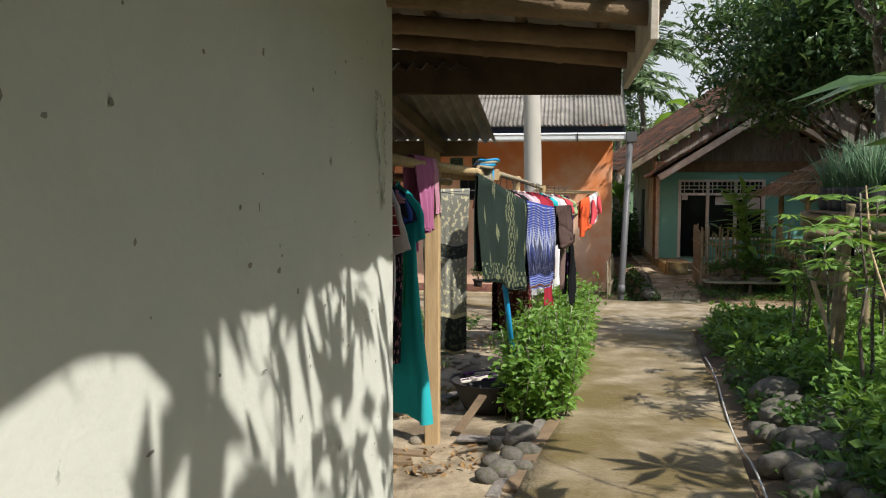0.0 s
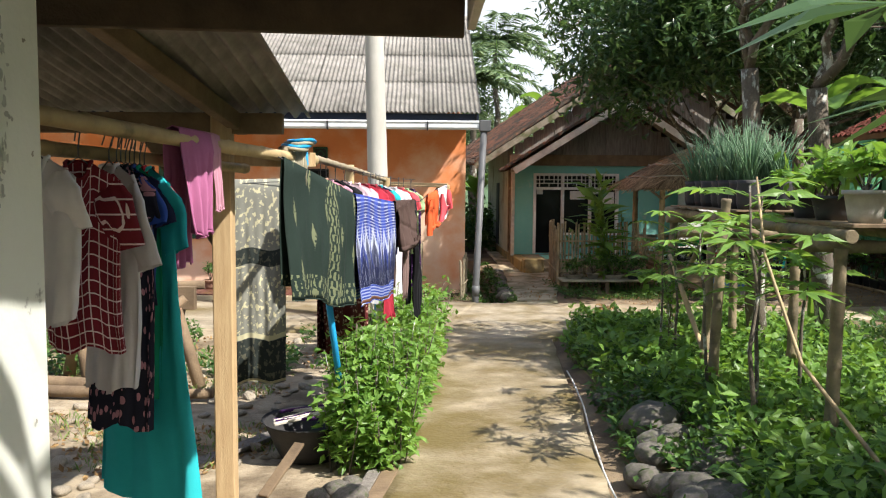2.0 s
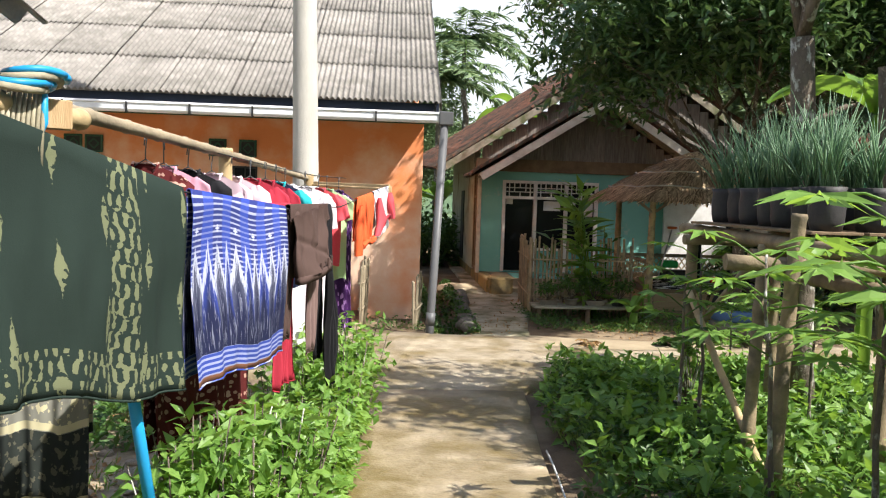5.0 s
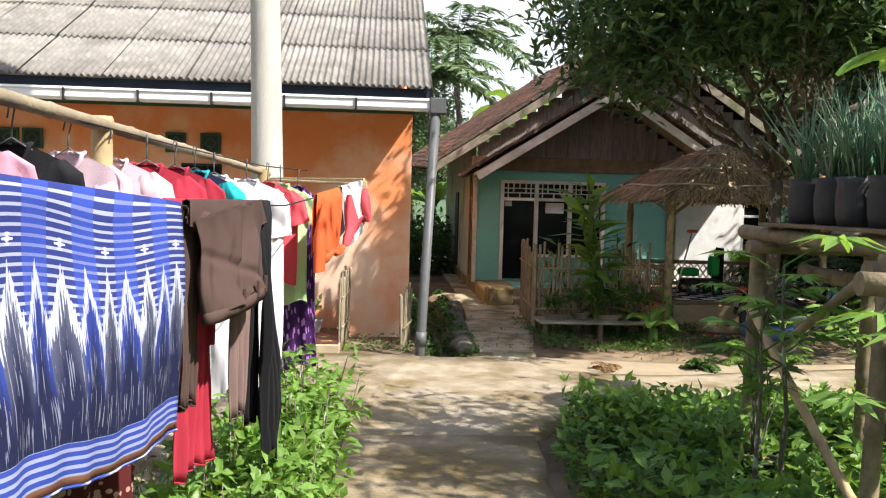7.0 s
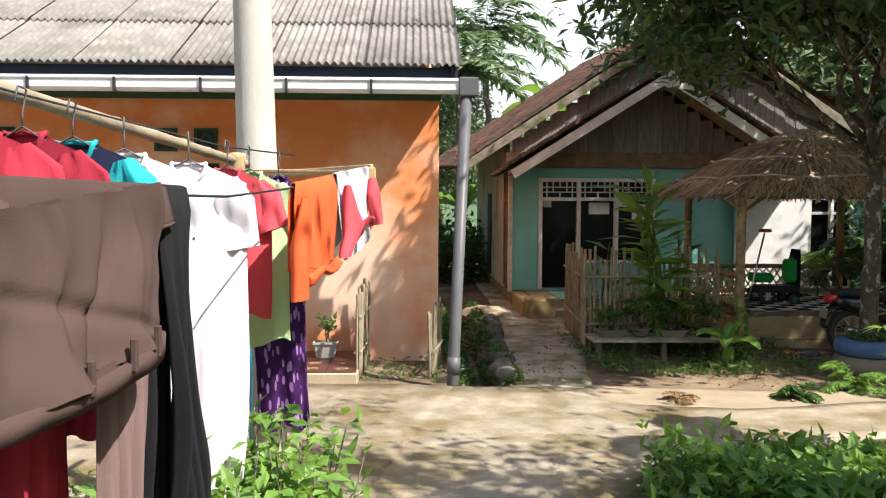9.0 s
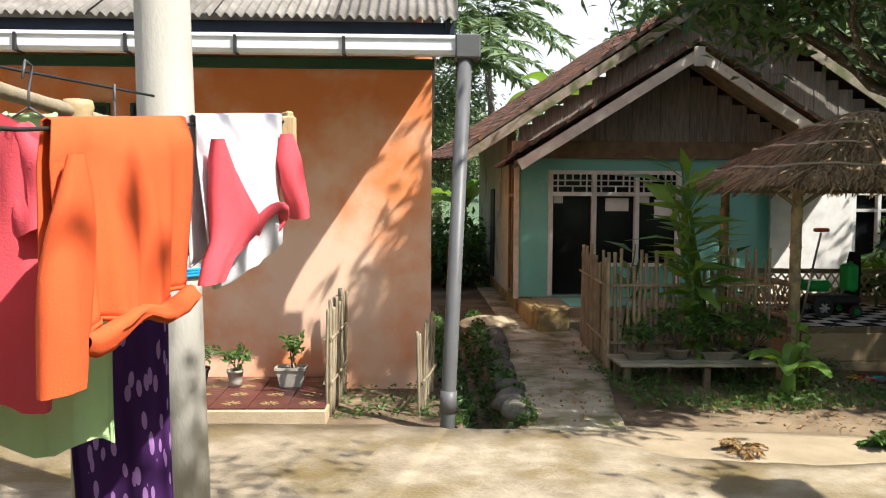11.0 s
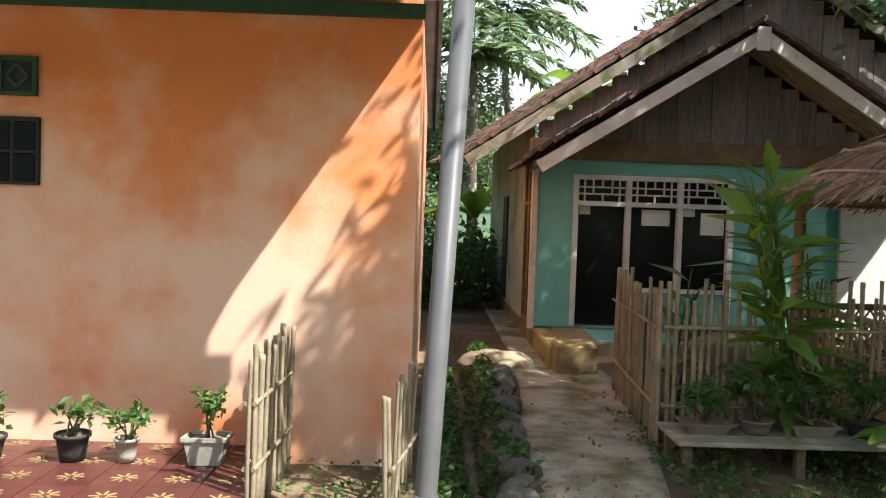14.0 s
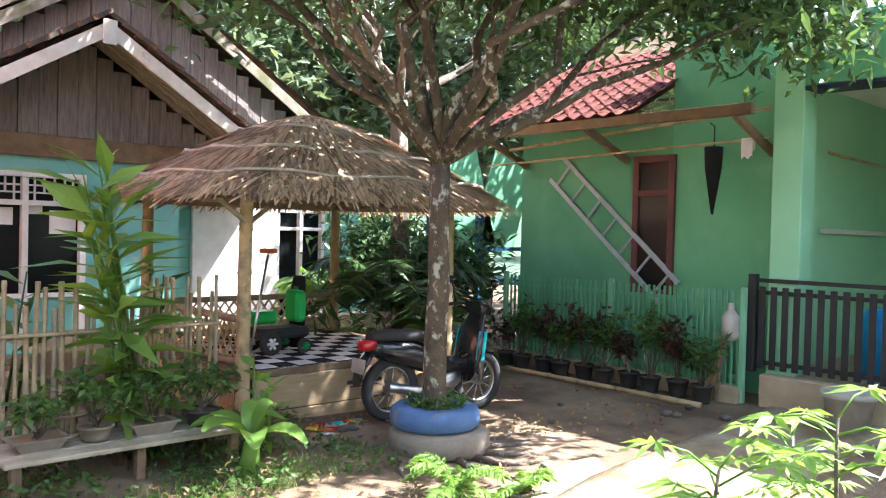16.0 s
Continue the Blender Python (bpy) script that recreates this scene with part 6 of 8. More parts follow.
# ---------------------------------------------------------------- trees and plants
def limb(bm, a, b, r0, r1, rng, wig=0.06, n=5):
    a, b = Vector(a), Vector(b)
    pts, rad = [], []
    for k in range(n + 1):
        t = k / n
        w = wig * math.sin(math.pi * t)
        pts.append(a.lerp(b, t) + Vector((rng.normal(), rng.normal(), rng.normal() * 0.4)) * w)
        rad.append(r0 + (r1 - r0) * t)
    tube(bm, pts, rad, 12)
    return pts


def tree(name, label, base, fork, trunk_r, blobs, n, leaf, llen, lwid, seed, shell=0.5, twigs=26, group="", bark="bark", droop=0.1, spray=22):
    """A trunk that forks into limbs and twigs, with a crown of single leaves in clumps."""
    rng = np.random.default_rng(seed)
    t = thing(name, label, "tree", base, group)
    bm = bmesh.new()
    b, f = Vector(base), Vector(fork)
    b.z -= 0.15
    limb(bm, b, f, trunk_r * 1.12, trunk_r * 0.88, rng, 0.02)
    tube(bm, [b, b + Vector((0, 0, 0.25))], [trunk_r * 1.6, trunk_r * 1.05], 12)
    part("trunk", bm, bark, t)
    for bl in blobs:
        c = Vector(bl[:3])
        lb = bmesh.new()
        pts = limb(lb, f, c, trunk_r * 0.5, trunk_r * 0.18, rng, 0.13, 7)
        for k in range(max(2, twigs // len(blobs))):
            s = pts[int(rng.integers(2, len(pts)))]
            d = rng.normal(size=3)
            d /= np.linalg.norm(d)
            e = c + Vector(d * np.array(bl[3:]) * 0.85)
            limb(lb, s, e, trunk_r * 0.14, trunk_r * 0.03, rng, 0.1, 4)
        part("limb", lb, bark, t)
    # leaves grow in sprays round clump centres
    m = max(60, n // spray)
    cen = blob_points(rng, m, blobs, shell)
    pos = cen[rng.integers(0, m, n)] + rng.normal(size=(n, 3)) * llen * np.array([1.25, 1.25, 0.9])
    tagged(part("crown", leaf_mesh("crown", leaf, pos, llen, lwid, rng, up=0.2, droop=droop), "", t), kind="stuff")
    return t


def leaf_bed(name, label, pos, leaf, llen, lwid, seed, category="plants", up=0.7):
    rng = np.random.default_rng(seed)
    me = leaf_mesh(name, leaf, pos, llen, lwid, rng, up=up)
    return tagged(new(name, me), label, category, kind="stuff")


# mango tree in the tyre planter
TX, TY = 5.40, 15.05
tree("mango_tree", "spreading mango tree with lichen-spotted trunk in a tyre planter", (TX, TY, 0.1), (TX + 0.02, TY + 0.05, 2.15), 0.086,
     [(TX - 0.9, TY - 0.2, 4.3, 1.7, 1.5, 1.0), (TX + 0.9, TY + 0.1, 4.4, 1.8, 1.6, 1.0), (TX - 2.0, TY - 0.4, 3.9, 1.25, 1.2, 0.75),
      (TX + 2.5, TY - 0.5, 4.0, 1.6, 1.3, 0.75), (TX + 0.1, TY - 1.1, 4.9, 1.8, 1.4, 1.1), (TX + 0.3, TY + 1.2, 4.6, 1.7, 1.4, 1.1), (TX - 1.3, TY - 0.8, 5.2, 1.5, 1.4, 1.0), (TX + 2.4, TY - 1.5, 3.6, 1.4, 0.9, 0.55), (TX + 1.9, TY - 1.3, 4.9, 1.6, 1.2, 0.8),
      (TX - 2.1, TY + 1.5, 4.95, 1.25, 0.9, 1.0), (TX - 1.6, TY + 0.55, 3.45, 0.75, 0.7, 0.6), (TX - 0.3, TY - 1.7, 3.9, 1.2, 0.7, 0.6), (TX - 0.8, TY - 2.1, 4.3, 0.9, 0.7, 0.5)],
     30000, "leaf_dark", 0.19, 0.066, 1, 0.3, 26, bark="lichen_bark", droop=0.35, spray=46)
tree("yard_tree", "tall leafy tree behind the thatched hut", (8.5, 19.2, 0), (8.3, 19.1, 3.4), 0.13,
     [(6.6, 18.7, 5.2, 1.9, 1.7, 0.9), (7.3, 17.9, 5.6, 1.7, 1.2, 0.9), (7.0, 20.2, 6.4, 1.5, 1.3, 0.9), (11.7, 19.4, 5.2, 1.2, 1.3, 0.8), (4.9, 18.4, 6.0, 1.6, 1.4, 0.7)], 13000, "leaf_dark", 0.2, 0.07, 21, 0.3, 60, droop=0.2)

# trees in the garden
tree("garden_tree", "tall leaning garden tree with pale patched bark", (3.75, 9.9, 0.2), (3.45, 9.7, 3.1), 0.095,
     [(3.4, 9.2, 4.5, 1.3, 1.3, 0.9), (4.0, 8.7, 4.9, 1.4, 1.4, 0.9), (3.1, 10.0, 5.2, 1.3, 1.3, 0.9)], 1500, "leaf_mid", 0.15, 0.06, 2, 0.3, 40, "garden trees")
tree("garden_tree", "garden tree with forked mottled trunk", (4.45, 9.8, 0.2), (4.1, 9.6, 2.9), 0.11,
     [(4.3, 9.2, 4.2, 1.2, 1.4, 0.8), (5.3, 9.7, 4.4, 1.5, 1.4, 1.0), (4.6, 8.2, 4.5, 1.3, 1.3, 0.8)], 2000, "leaf_mid", 0.15, 0.06, 3, 0.3, 40, "garden trees")
# stands out of view; crown placed to block sun from the near weeds
tree("garden_tree", "unseen leafy tree added to shade the garden weeds", (5.3, 2.4, 0.3), (5.2, 2.4, 2.6), 0.11,
     [(4.6, 2.5, 3.9, 1.2, 1.2, 0.8), (5.6, 1.6, 4.4, 1.5, 1.4, 1.0), (4.5, 3.4, 4.2, 1.0, 0.9, 0.7), (5.1, 4.6, 4.0, 1.0, 1.0, 0.6)], 5600, "leaf_mid", 0.16, 0.06, 4, 0.3, 40, "garden trees")
tree("garden_tree", "dense tree at the back of the garden", (8.4, 7.2, 0.2), (8.3, 7.2, 2.4), 0.13,
     [(8.0, 7.2, 3.4, 1.5, 1.4, 1.1), (9.0, 7.6, 4.0, 1.5, 1.5, 1.1), (8.2, 6.2, 4.0, 1.5, 1.4, 1.1)], 9000, "leaf_dark", 0.16, 0.06, 5, 0.35, 40, "garden trees")


def palm(name, label, base, top, n, length, seed, leaf="leaf_haze", r=0.14, group="palms", width=0.05):
    """A palm: bare trunk and drooping fronds with rows of leaflets."""
    rng = np.random.default_rng(seed)
    t = thing(name, label, "palm", base, group)
    bm = bmesh.new()
    limb(bm, base, top, r * 1.2, r * 0.7, rng, 0.1, 8)
    part("trunk", bm, "bark", t)
    pos, ax = [], []
    ribs = bmesh.new()
    for k in range(n):
        a = math.tau * k / n + rng.uniform(-0.2, 0.2)
        el = rng.uniform(-0.1, 1.1)
        d = Vector((math.cos(a) * math.cos(el), math.sin(a) * math.cos(el), math.sin(el)))
        pts = []
        p = Vector(top)
        v = d * length / 10
        for s in range(11):
            pts.append(p.copy())
            p += v
            v.z -= length * 0.012
        tube(ribs, pts, [0.02 * length / 3 * (1 - 0.08 * s) for s in range(11)], 5)
        for s in range(1, 11):
            for q in range(5):
                f = s - 1 + q / 5
                c = pts[s - 1].lerp(pts[s], q / 5)
                dr = (pts[s] - pts[s - 1]).normalized()
                sd = dr.cross(Vector((0, 0, 1))).normalized()
                for sg in (1, -1):
                    pos.append(c)
                    ax.append(sd * sg + dr * 0.6 + Vector((0, 0, -0.35)))
    part("ribs", ribs, "leaf_light", t)
    me = leaf_mesh("fronds", leaf, [tuple(p) for p in pos], length * 0.20, width, rng, up=0, axis=[tuple(a) for a in ax])
    tagged(part("fronds", me, "", t), kind="stuff")
    return t


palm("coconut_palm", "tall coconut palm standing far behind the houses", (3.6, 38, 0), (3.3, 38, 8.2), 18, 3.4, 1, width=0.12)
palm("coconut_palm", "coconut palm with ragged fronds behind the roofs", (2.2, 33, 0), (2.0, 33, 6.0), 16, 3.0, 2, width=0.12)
palm("areca_palm", "dark clump palm beside the hut", (7.9, 18.7, 0), (7.9, 18.7, 0.75), 20, 1.7, 3, "leaf_dark", 0.06, width=0.05)

tree("garden_shrub", "dense shrub in the gap beyond the hut", (9.6, 22.5, 0), (9.6, 22.5, 0.5), 0.06,
     [(9.0, 22.3, 1.3, 1.2, 0.9, 1.1), (10.4, 22.6, 1.6, 1.2, 1.0, 1.4), (8.2, 23.0, 2.2, 1.0, 1.0, 1.5), (11.5, 23, 2.6, 1.5, 1.2, 1.8)], 6500, "leaf_mid", 0.14, 0.06, 61, 0.4, 16)
tree("garden_shrub", "dark leafy shrub between the hut and the green fence", (9.0, 19.1, 0), (9.0, 19.1, 0.4), 0.05,
     [(8.8, 19.0, 1.1, 0.7, 0.6, 0.7), (9.6, 19.0, 0.9, 0.6, 0.5, 0.6), (8.3, 19.6, 1.5, 0.6, 0.6, 0.8)], 3600, "leaf_dark", 0.2, 0.06, 62, 0.3, 14)
# far trees: three shapes, repeated round the village
FAR = []
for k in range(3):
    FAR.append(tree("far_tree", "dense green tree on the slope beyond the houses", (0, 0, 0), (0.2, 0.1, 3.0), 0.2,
                    [(0.2, 0, 5.0, 2.0, 2.0, 1.6), (-1.1, 0.6, 4.1, 1.7, 1.6, 1.2), (1.3, -0.5, 4.4, 1.6, 1.7, 1.3), (0.2, 0.5, 6.6, 1.4, 1.4, 1.2)], 5200, "leaf_haze", 0.34, 0.15, 30 + k, 0.6, 18, "far trees"))
rr = random.Random(7)
spots = []
for k in range(150):
    a = rr.uniform(-2.4, 2.2)
    d = rr.uniform(24, 95)
    x, y = 3 + d * math.sin(a), 9 + d * math.cos(a)
    if (-9.5 < x < 10.5 and 14 < y < 29) or (9 < x < 15 and 10 < y < 19):
        continue
    ang = math.atan2(x - 0.5, y - 3)
    # keep the bright gap of sky above the lane between the houses
    s = rr.uniform(0.75, 1.25)
    if -0.10 < math.atan2(x - 1.5, y - 10) < 0.24 and d < 55:
        continue
    if 0.06 < ang < 0.21:
        if d < 60:
            continue
        s = rr.uniform(0.5, 0.7)
    spots.append((x, y, s))
spots += [(2.6, 41, 0.95), (4.4, 43, 0.8), (6.2, 46, 0.9), (1.6, 36, 0.7), (13.5, 24, 1.2), (10.5, 25, 1.0), (12.5, 21.5, 0.75), (16, 20, 1.3), (11.5, 30, 1.3), (-4, 30, 1.05), (-9, 27, 1.1), (0.2, 31, 0.45), (-0.8, 38, 0.6), (9.0, 34, 1.15), (-7, -9, 1.0), (4, -9, 1.2), (9, -5, 1.2), (12, 1, 1.2), (14, 4, 1.2), (9.2, 2.0, 0.9)]
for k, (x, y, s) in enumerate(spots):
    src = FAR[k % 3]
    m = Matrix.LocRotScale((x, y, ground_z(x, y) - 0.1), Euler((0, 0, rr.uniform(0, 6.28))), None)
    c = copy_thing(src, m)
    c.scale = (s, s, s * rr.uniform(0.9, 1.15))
for k, src in enumerate(FAR):
    src.location = (-14 - 5 * k, 34 + 3 * k, ground_z(-14 - 5 * k, 34 + 3 * k))


def banana(name, label, base, leaves, seed, length=1.3, leaf="leaf_light"):
    """Banana or heliconia clump: long broad blades with a rib, arching outwards."""
    rng = np.random.default_rng(seed)
    t = thing(name, label, "banana plant", base)
    b = Vector(base)
    stem = bmesh.new()
    tube(stem, [b, b + Vector((0.02, 0, leaves[0])), ], [0.08, 0.05], 10)
    part("stem", stem, leaf, t)
    for k in range(leaves[1]):
        a = math.tau * k / leaves[1] + rng.uniform(-0.4, 0.4)
        el = rng.uniform(0.5, 1.25)
        d = Vector((math.cos(a) * math.cos(el), math.sin(a) * math.cos(el), math.sin(el)))
        side = Vector((-math.sin(a), math.cos(a), 0))
        p = b + Vector((0, 0, leaves[0]))
        v = d * length / 12
        bm = bmesh.new()
        rows = []
        for s in range(13):
            w = 0.17 * length * math.sin(math.pi * min(1, (s + 0.6) / 13)) ** 0.6
            up = Vector((0, 0, 0.10 * w / 0.17))
            rows.append([bm.verts.new(p + side * w + up * 0.8), bm.verts.new(p), bm.verts.new(p - side * w + up * 0.8)])
            p = p + v
            v.z -= length * 0.008
        for x, y in zip(rows, rows[1:]):
            for i in range(2):
                bm.faces.new((x[i], x[i + 1], y[i + 1], y[i])).smooth = True
        part("blade", bm, leaf, t)
    return t


banana("banana_plant", "banana plant with bright blades behind the lane", (2.0, 29.5, 0), (1.6, 8), 1, 1.6)
banana("banana_plant", "banana plant behind the tile roof", (4.6, 30.5, 0), (4.4, 7), 2, 2.0)
banana("banana_plant", "banana plant among the garden trees", (4.85, 11.0, 0.1), (2.6, 6), 3, 1.25)
banana("banana_plant", "low broad-leaved clump by the green fence", (8.4, 18.3, 0), (0.25, 8), 6, 0.9)
banana("banana_plant", "broad-leaved clump beyond the hut", (8.0, 20.2, 0), (0.5, 9), 7, 1.3)


def ginger(name, label, base, stems, height, seed, blade=0.34, leaf="leaf_mid", lean=(0.0, 0.0)):
    """Tall leafy canes with long blades in two ranks."""
    rng = np.random.default_rng(seed)
    t = thing(name, label, "plant", base)
    b = Vector(base)
    pos, ax = [], []
    for k in range(stems):
        top = b + Vector((lean[0] + rng.normal() * 0.07, lean[1] + rng.normal() * 0.07, height * rng.uniform(0.65, 1.0)))
        s = bmesh.new()
        root = b + Vector((rng.normal() * 0.05, rng.normal() * 0.05, -0.03))
        tube(s, [root, root.lerp(top, 0.5), top], [0.014, 0.012, 0.006], 6)
        part("cane", s, leaf, t)
        n = int(height * 8)
        a = rng.uniform(0, 3.14)
        for i in range(n):
            f = 0.2 + 0.8 * i / n
            pos.append(tuple(root.lerp(top, f)))
            sg = 1 if i % 2 else -1
            ax.append((math.cos(a) * sg, math.sin(a) * sg, 1.3 * f - 0.55 + rng.normal() * 0.25))
    me = leaf_mesh("foliage", leaf, pos, blade * 1.1, blade * 0.28, rng, up=0.5, axis=ax)
    tagged(part("foliage", me, "", t), kind="stuff")
    return t


ginger("ginger_plant", "tall ginger plant leaning on the bamboo fence", (3.66, 16.14, 0), 7, 2.35, 1, 0.44, "leaf_light", lean=(-0.32, 0.05))
ginger("ginger_plant", "ginger shoots behind the bamboo fence", (3.15, 17.3, 0), 2, 1.35, 2, 0.32)
ginger("ginger_plant", "leafy ginger behind the fence", (3.95, 16.8, 0), 2, 1.45, 4, 0.3)
banana("canna_plant", "canna with broad bright leaves by the bench", (4.0, 15.35, 0), (0.22, 7), 8, 0.55)
ginger("canna_plant", "young canna shoot on the yard", (4.35, 15.7, 0), 3, 0.75, 5, 0.28, "leaf_light")
palm("palm_seedling", "small yellow-green palm seedling on the verge", (4.75, 14.15, 0), (4.75, 14.15, 0.08), 9, 0.5, 6, "leaf_light", 0.012, "palm seedlings", 0.02)
palm("palm_seedling", "spiky seedling on the sandy verge", (2.95, 13.75, 0), (2.95, 13.75, 0.03), 10, 0.22, 7, "dry_leaf", 0.01, "palm seedlings", 0.02)
palm("palm_seedling", "bright palm seedling before the tyre planter", (5.05, 13.85, 0), (5.05, 13.85, 0.08), 8, 0.32, 8, "leaf_light", 0.012, "palm seedlings", 0.02)
palm("palm_seedling", "dry pineapple-like tuft on the verge", (4.05, 13.85, 0), (4.05, 13.85, 0.04), 12, 0.32, 9, "leaf_mid", 0.012, "palm seedlings", 0.025)


def papaya(name, label, base, height, n, seed, size=0.36, leaf="leaf_mid", lean=(0, 0)):
    """A slim stem with long-stalked leaves of seven lobes."""
    rng = np.random.default_rng(seed)
    t = thing(name, label, "plant", base, "lobed garden plants")
    b = Vector(base)
    top = b + Vector((lean[0], lean[1], height))
    s = bmesh.new()
    limb(s, b, top, 0.008 + 0.006 * height, 0.006, rng, 0.012, 5)
    part("stem", s, "bark", t)
    for k in range(n):
        a = math.tau * k * 0.382 + rng.uniform(-0.3, 0.3)
        f = 1 - 0.45 * (k / n)
        o = b.lerp(top, f)
        e = o + Vector((math.cos(a), math.sin(a), rng.uniform(0.0, 0.55))) * size * rng.uniform(0.7, 1.15)
        lb = bmesh.new()
        tube(lb, [o, o.lerp(e, 0.5) + Vector((0, 0, 0.03)), e], 0.005, 5)
        out = (e - o).normalized()
        pos = [tuple(e)] * 9
        ax = []
        for j in range(9):
            th = (j - 4) * 0.60
            ax.append(tuple(Vector((out.x * math.cos(th) - out.y * math.sin(th), out.x * math.sin(th) + out.y * math.cos(th), -0.12))))
        stalk = part("stalk", lb, leaf, t)
        r2 = np.random.default_rng(seed * 50 + k)
        part("leaf", leaf_mesh("leaf", leaf, pos, size * 0.62, size * 0.15, r2, up=-0.1, axis=np.array(ax) * 3), "", stalk)
    return t


papaya("papaya_plant", "papaya plant with large dark lobed leaves over the path", (2.05, 3.6, 0.2), 2.72, 8, 1, 0.75, "leaf_dark")
papaya("papaya_plant", "papaya plant with large leaves by the wall", (2.35, 1.3, 0.25), 2.5, 8, 2, 0.7, "leaf_dark")
# added out of view: its leaves throw dapples on the white wall
tree("path_tree", "unseen slender tree added to dapple the white wall", (2.7, -0.9, 0.3), (2.1, -0.4, 2.7), 0.06,
     [(1.3, 0.2, 3.7, 0.9, 0.8, 0.6), (0.6, 0.9, 3.5, 0.7, 0.7, 0.45), (1.2, -0.8, 3.9, 0.9, 0.8, 0.6)], 420, "leaf_mid", 0.26, 0.08, 44, 0.2, 12)
# second unseen tree, added to shade the far end of that wall
tree("path_tree", "unseen young tree added to shade the white wall", (2.4, 1.0, 0.3), (1.9, 1.2, 2.7), 0.035,
     [(1.25, 1.5, 3.6, 0.5, 0.45, 0.35)], 90, "leaf_mid", 0.26, 0.08, 45, 0.2, 6)
papaya("cassava_plant", "cassava with bright palmate leaves by the stand", (2.15, 6.15, 0.25), 1.65, 11, 3, 0.34, "leaf_light", (-0.05, 0.1))
papaya("cassava_plant", "young cassava beside the bamboo posts", (2.45, 6.9, 0.25), 1.6, 11, 4, 0.32, "leaf_light")
papaya("cassava_plant", "leggy cassava before the bamboo stand", (2.35, 7.55, 0.25), 1.35, 11, 12, 0.28, "leaf_light", (-0.08, 0.05))
papaya("cassava_plant", "yellow-green cassava by the stand's end post", (2.62, 9.2, 0.25), 1.25, 10, 13, 0.24, "leaf_light", (-0.05, 0.0))
papaya("cassava_plant", "cassava with pale leaves among weeds", (2.95, 7.3, 0.25), 1.5, 10, 5, 0.32, "leaf_light")
papaya("cassava_plant", "cassava sapling at the bed's edge", (2.45, 9.15, 0.2), 1.15, 9, 6, 0.25, "leaf_mid")
papaya("cassava_plant", "lobed leafy plant beside the stand", (3.3, 9.0, 0.2), 0.95, 10, 7, 0.26, "leaf_light")
papaya("cassava_plant", "small papaya with yellowing leaves", (3.5, 10.0, 0.2), 1.1, 9, 8, 0.28, "leaf_light")
papaya("garden_sapling", "bright sunlit sapling by the lane", (4.05, 12.05, 0.05), 0.75, 11, 9, 0.22, "leaf_light")
papaya("garden_sapling", "sunlit leafy sapling at the lane's edge", (4.6, 11.85, 0.05), 0.9, 12, 10, 0.25, "leaf_light")
papaya("garden_sapling", "sunlit young plant near the lane", (5.0, 12.2, 0.05), 0.7, 11, 11, 0.22, "leaf_light")
bent = thing("bent_stem", "long bare sapling stem bending over the weeds", "stem", (2.35, 4.6, 0.3))
part("stem", tube(bmesh.new(), [(2.45, 4.6, 0.25), (2.3, 5.0, 0.55), (2.15, 5.6, 0.95), (2.1, 6.0, 1.5), (2.12, 6.2, 1.95)], [0.012, 0.012, 0.011, 0.009, 0.006], 7), "bamboo", bent)


# ---------------------------------------------------------------- beds of weeds, hedge, grass
def bed_points(rng, n, x0, x1, y0, y1, hmax, keep=lambda x, y: True, clump=1.0):
    out = []
    while len(out) < n:
        x, y = rng.uniform(x0, x1), rng.uniform(y0, y1)
        if not keep(x, y):
            continue
        d = 0.5 + 0.5 * noise.noise((x * 1.3 * clump, y * 1.3 * clump, 5))
        e = 0.5 + 0.5 * noise.noise((x * 4, y * 4, 9))
        hh = hmax * (0.25 + 0.9 * d * e * 1.6)
        if rng.random() < 0.25 + d:
            out.append((x, y, ground_z(x, y) + hh * rng.random() ** 0.8))
    return out


def right_of_path(x, y):
    return x > 1.30 + (y - 5) * 0.095 + 0.10 * math.sin(y * 2.3) + (0.42 if y < 7.6 else 0.42 * max(0.0, (8.6 - y)))


rg = np.random.default_rng(11)
leaf_bed("weeds", "dense green weeds covering the garden bed", bed_points(rg, 30000, 1.3, 5.2, 2.5, 11.7, 0.34, right_of_path), "leaf_mid", 0.075, 0.036, 1)
leaf_bed("weeds", "pale broad-leaved weeds in the garden bed", bed_points(rg, 9500, 1.5, 4.6, 4.5, 11.8, 0.46, right_of_path), "leaf_light", 0.12, 0.06, 2)
leaf_bed("weeds", "dark low weeds at the back of the garden", bed_points(rg, 9000, 4.5, 10, -2, 11.9, 0.5), "leaf_mid", 0.12, 0.05, 3)
leaf_bed("weeds", "weeds in front of the lane", bed_points(rg, 5200, 2.2, 4.4, 10.3, 12.1, 0.36, lambda x, y: y < 11.35 + (x - 2.2) * 0.42), "leaf_light", 0.10, 0.045, 4)


def blades(name, label, pos, leaf, length, width, seed):
    rng = np.random.default_rng(seed)
    ax = np.zeros((len(pos), 3))
    ax[:, 2] = 2.2
    ax[:, :2] = rng.normal(size=(len(pos), 2)) * 0.9
    me = leaf_mesh(name, leaf, pos, length, width, rng, up=0.5, axis=ax)
    return tagged(new(name, me), label, "grass", kind="stuff")


def floor_pts(rng, n, x0, x1, y0, y1, keep=lambda x, y: True, cover=0.0):
    out = []
    tries = 0
    while len(out) < n and tries < n * 40:
        tries += 1
        x, y = rng.uniform(x0, x1), rng.uniform(y0, y1)
        if keep(x, y) and noise.noise((x * 0.9, y * 0.9, 2)) > cover:
            out.append((x, y, ground_z(x, y) - 0.005))
    return out


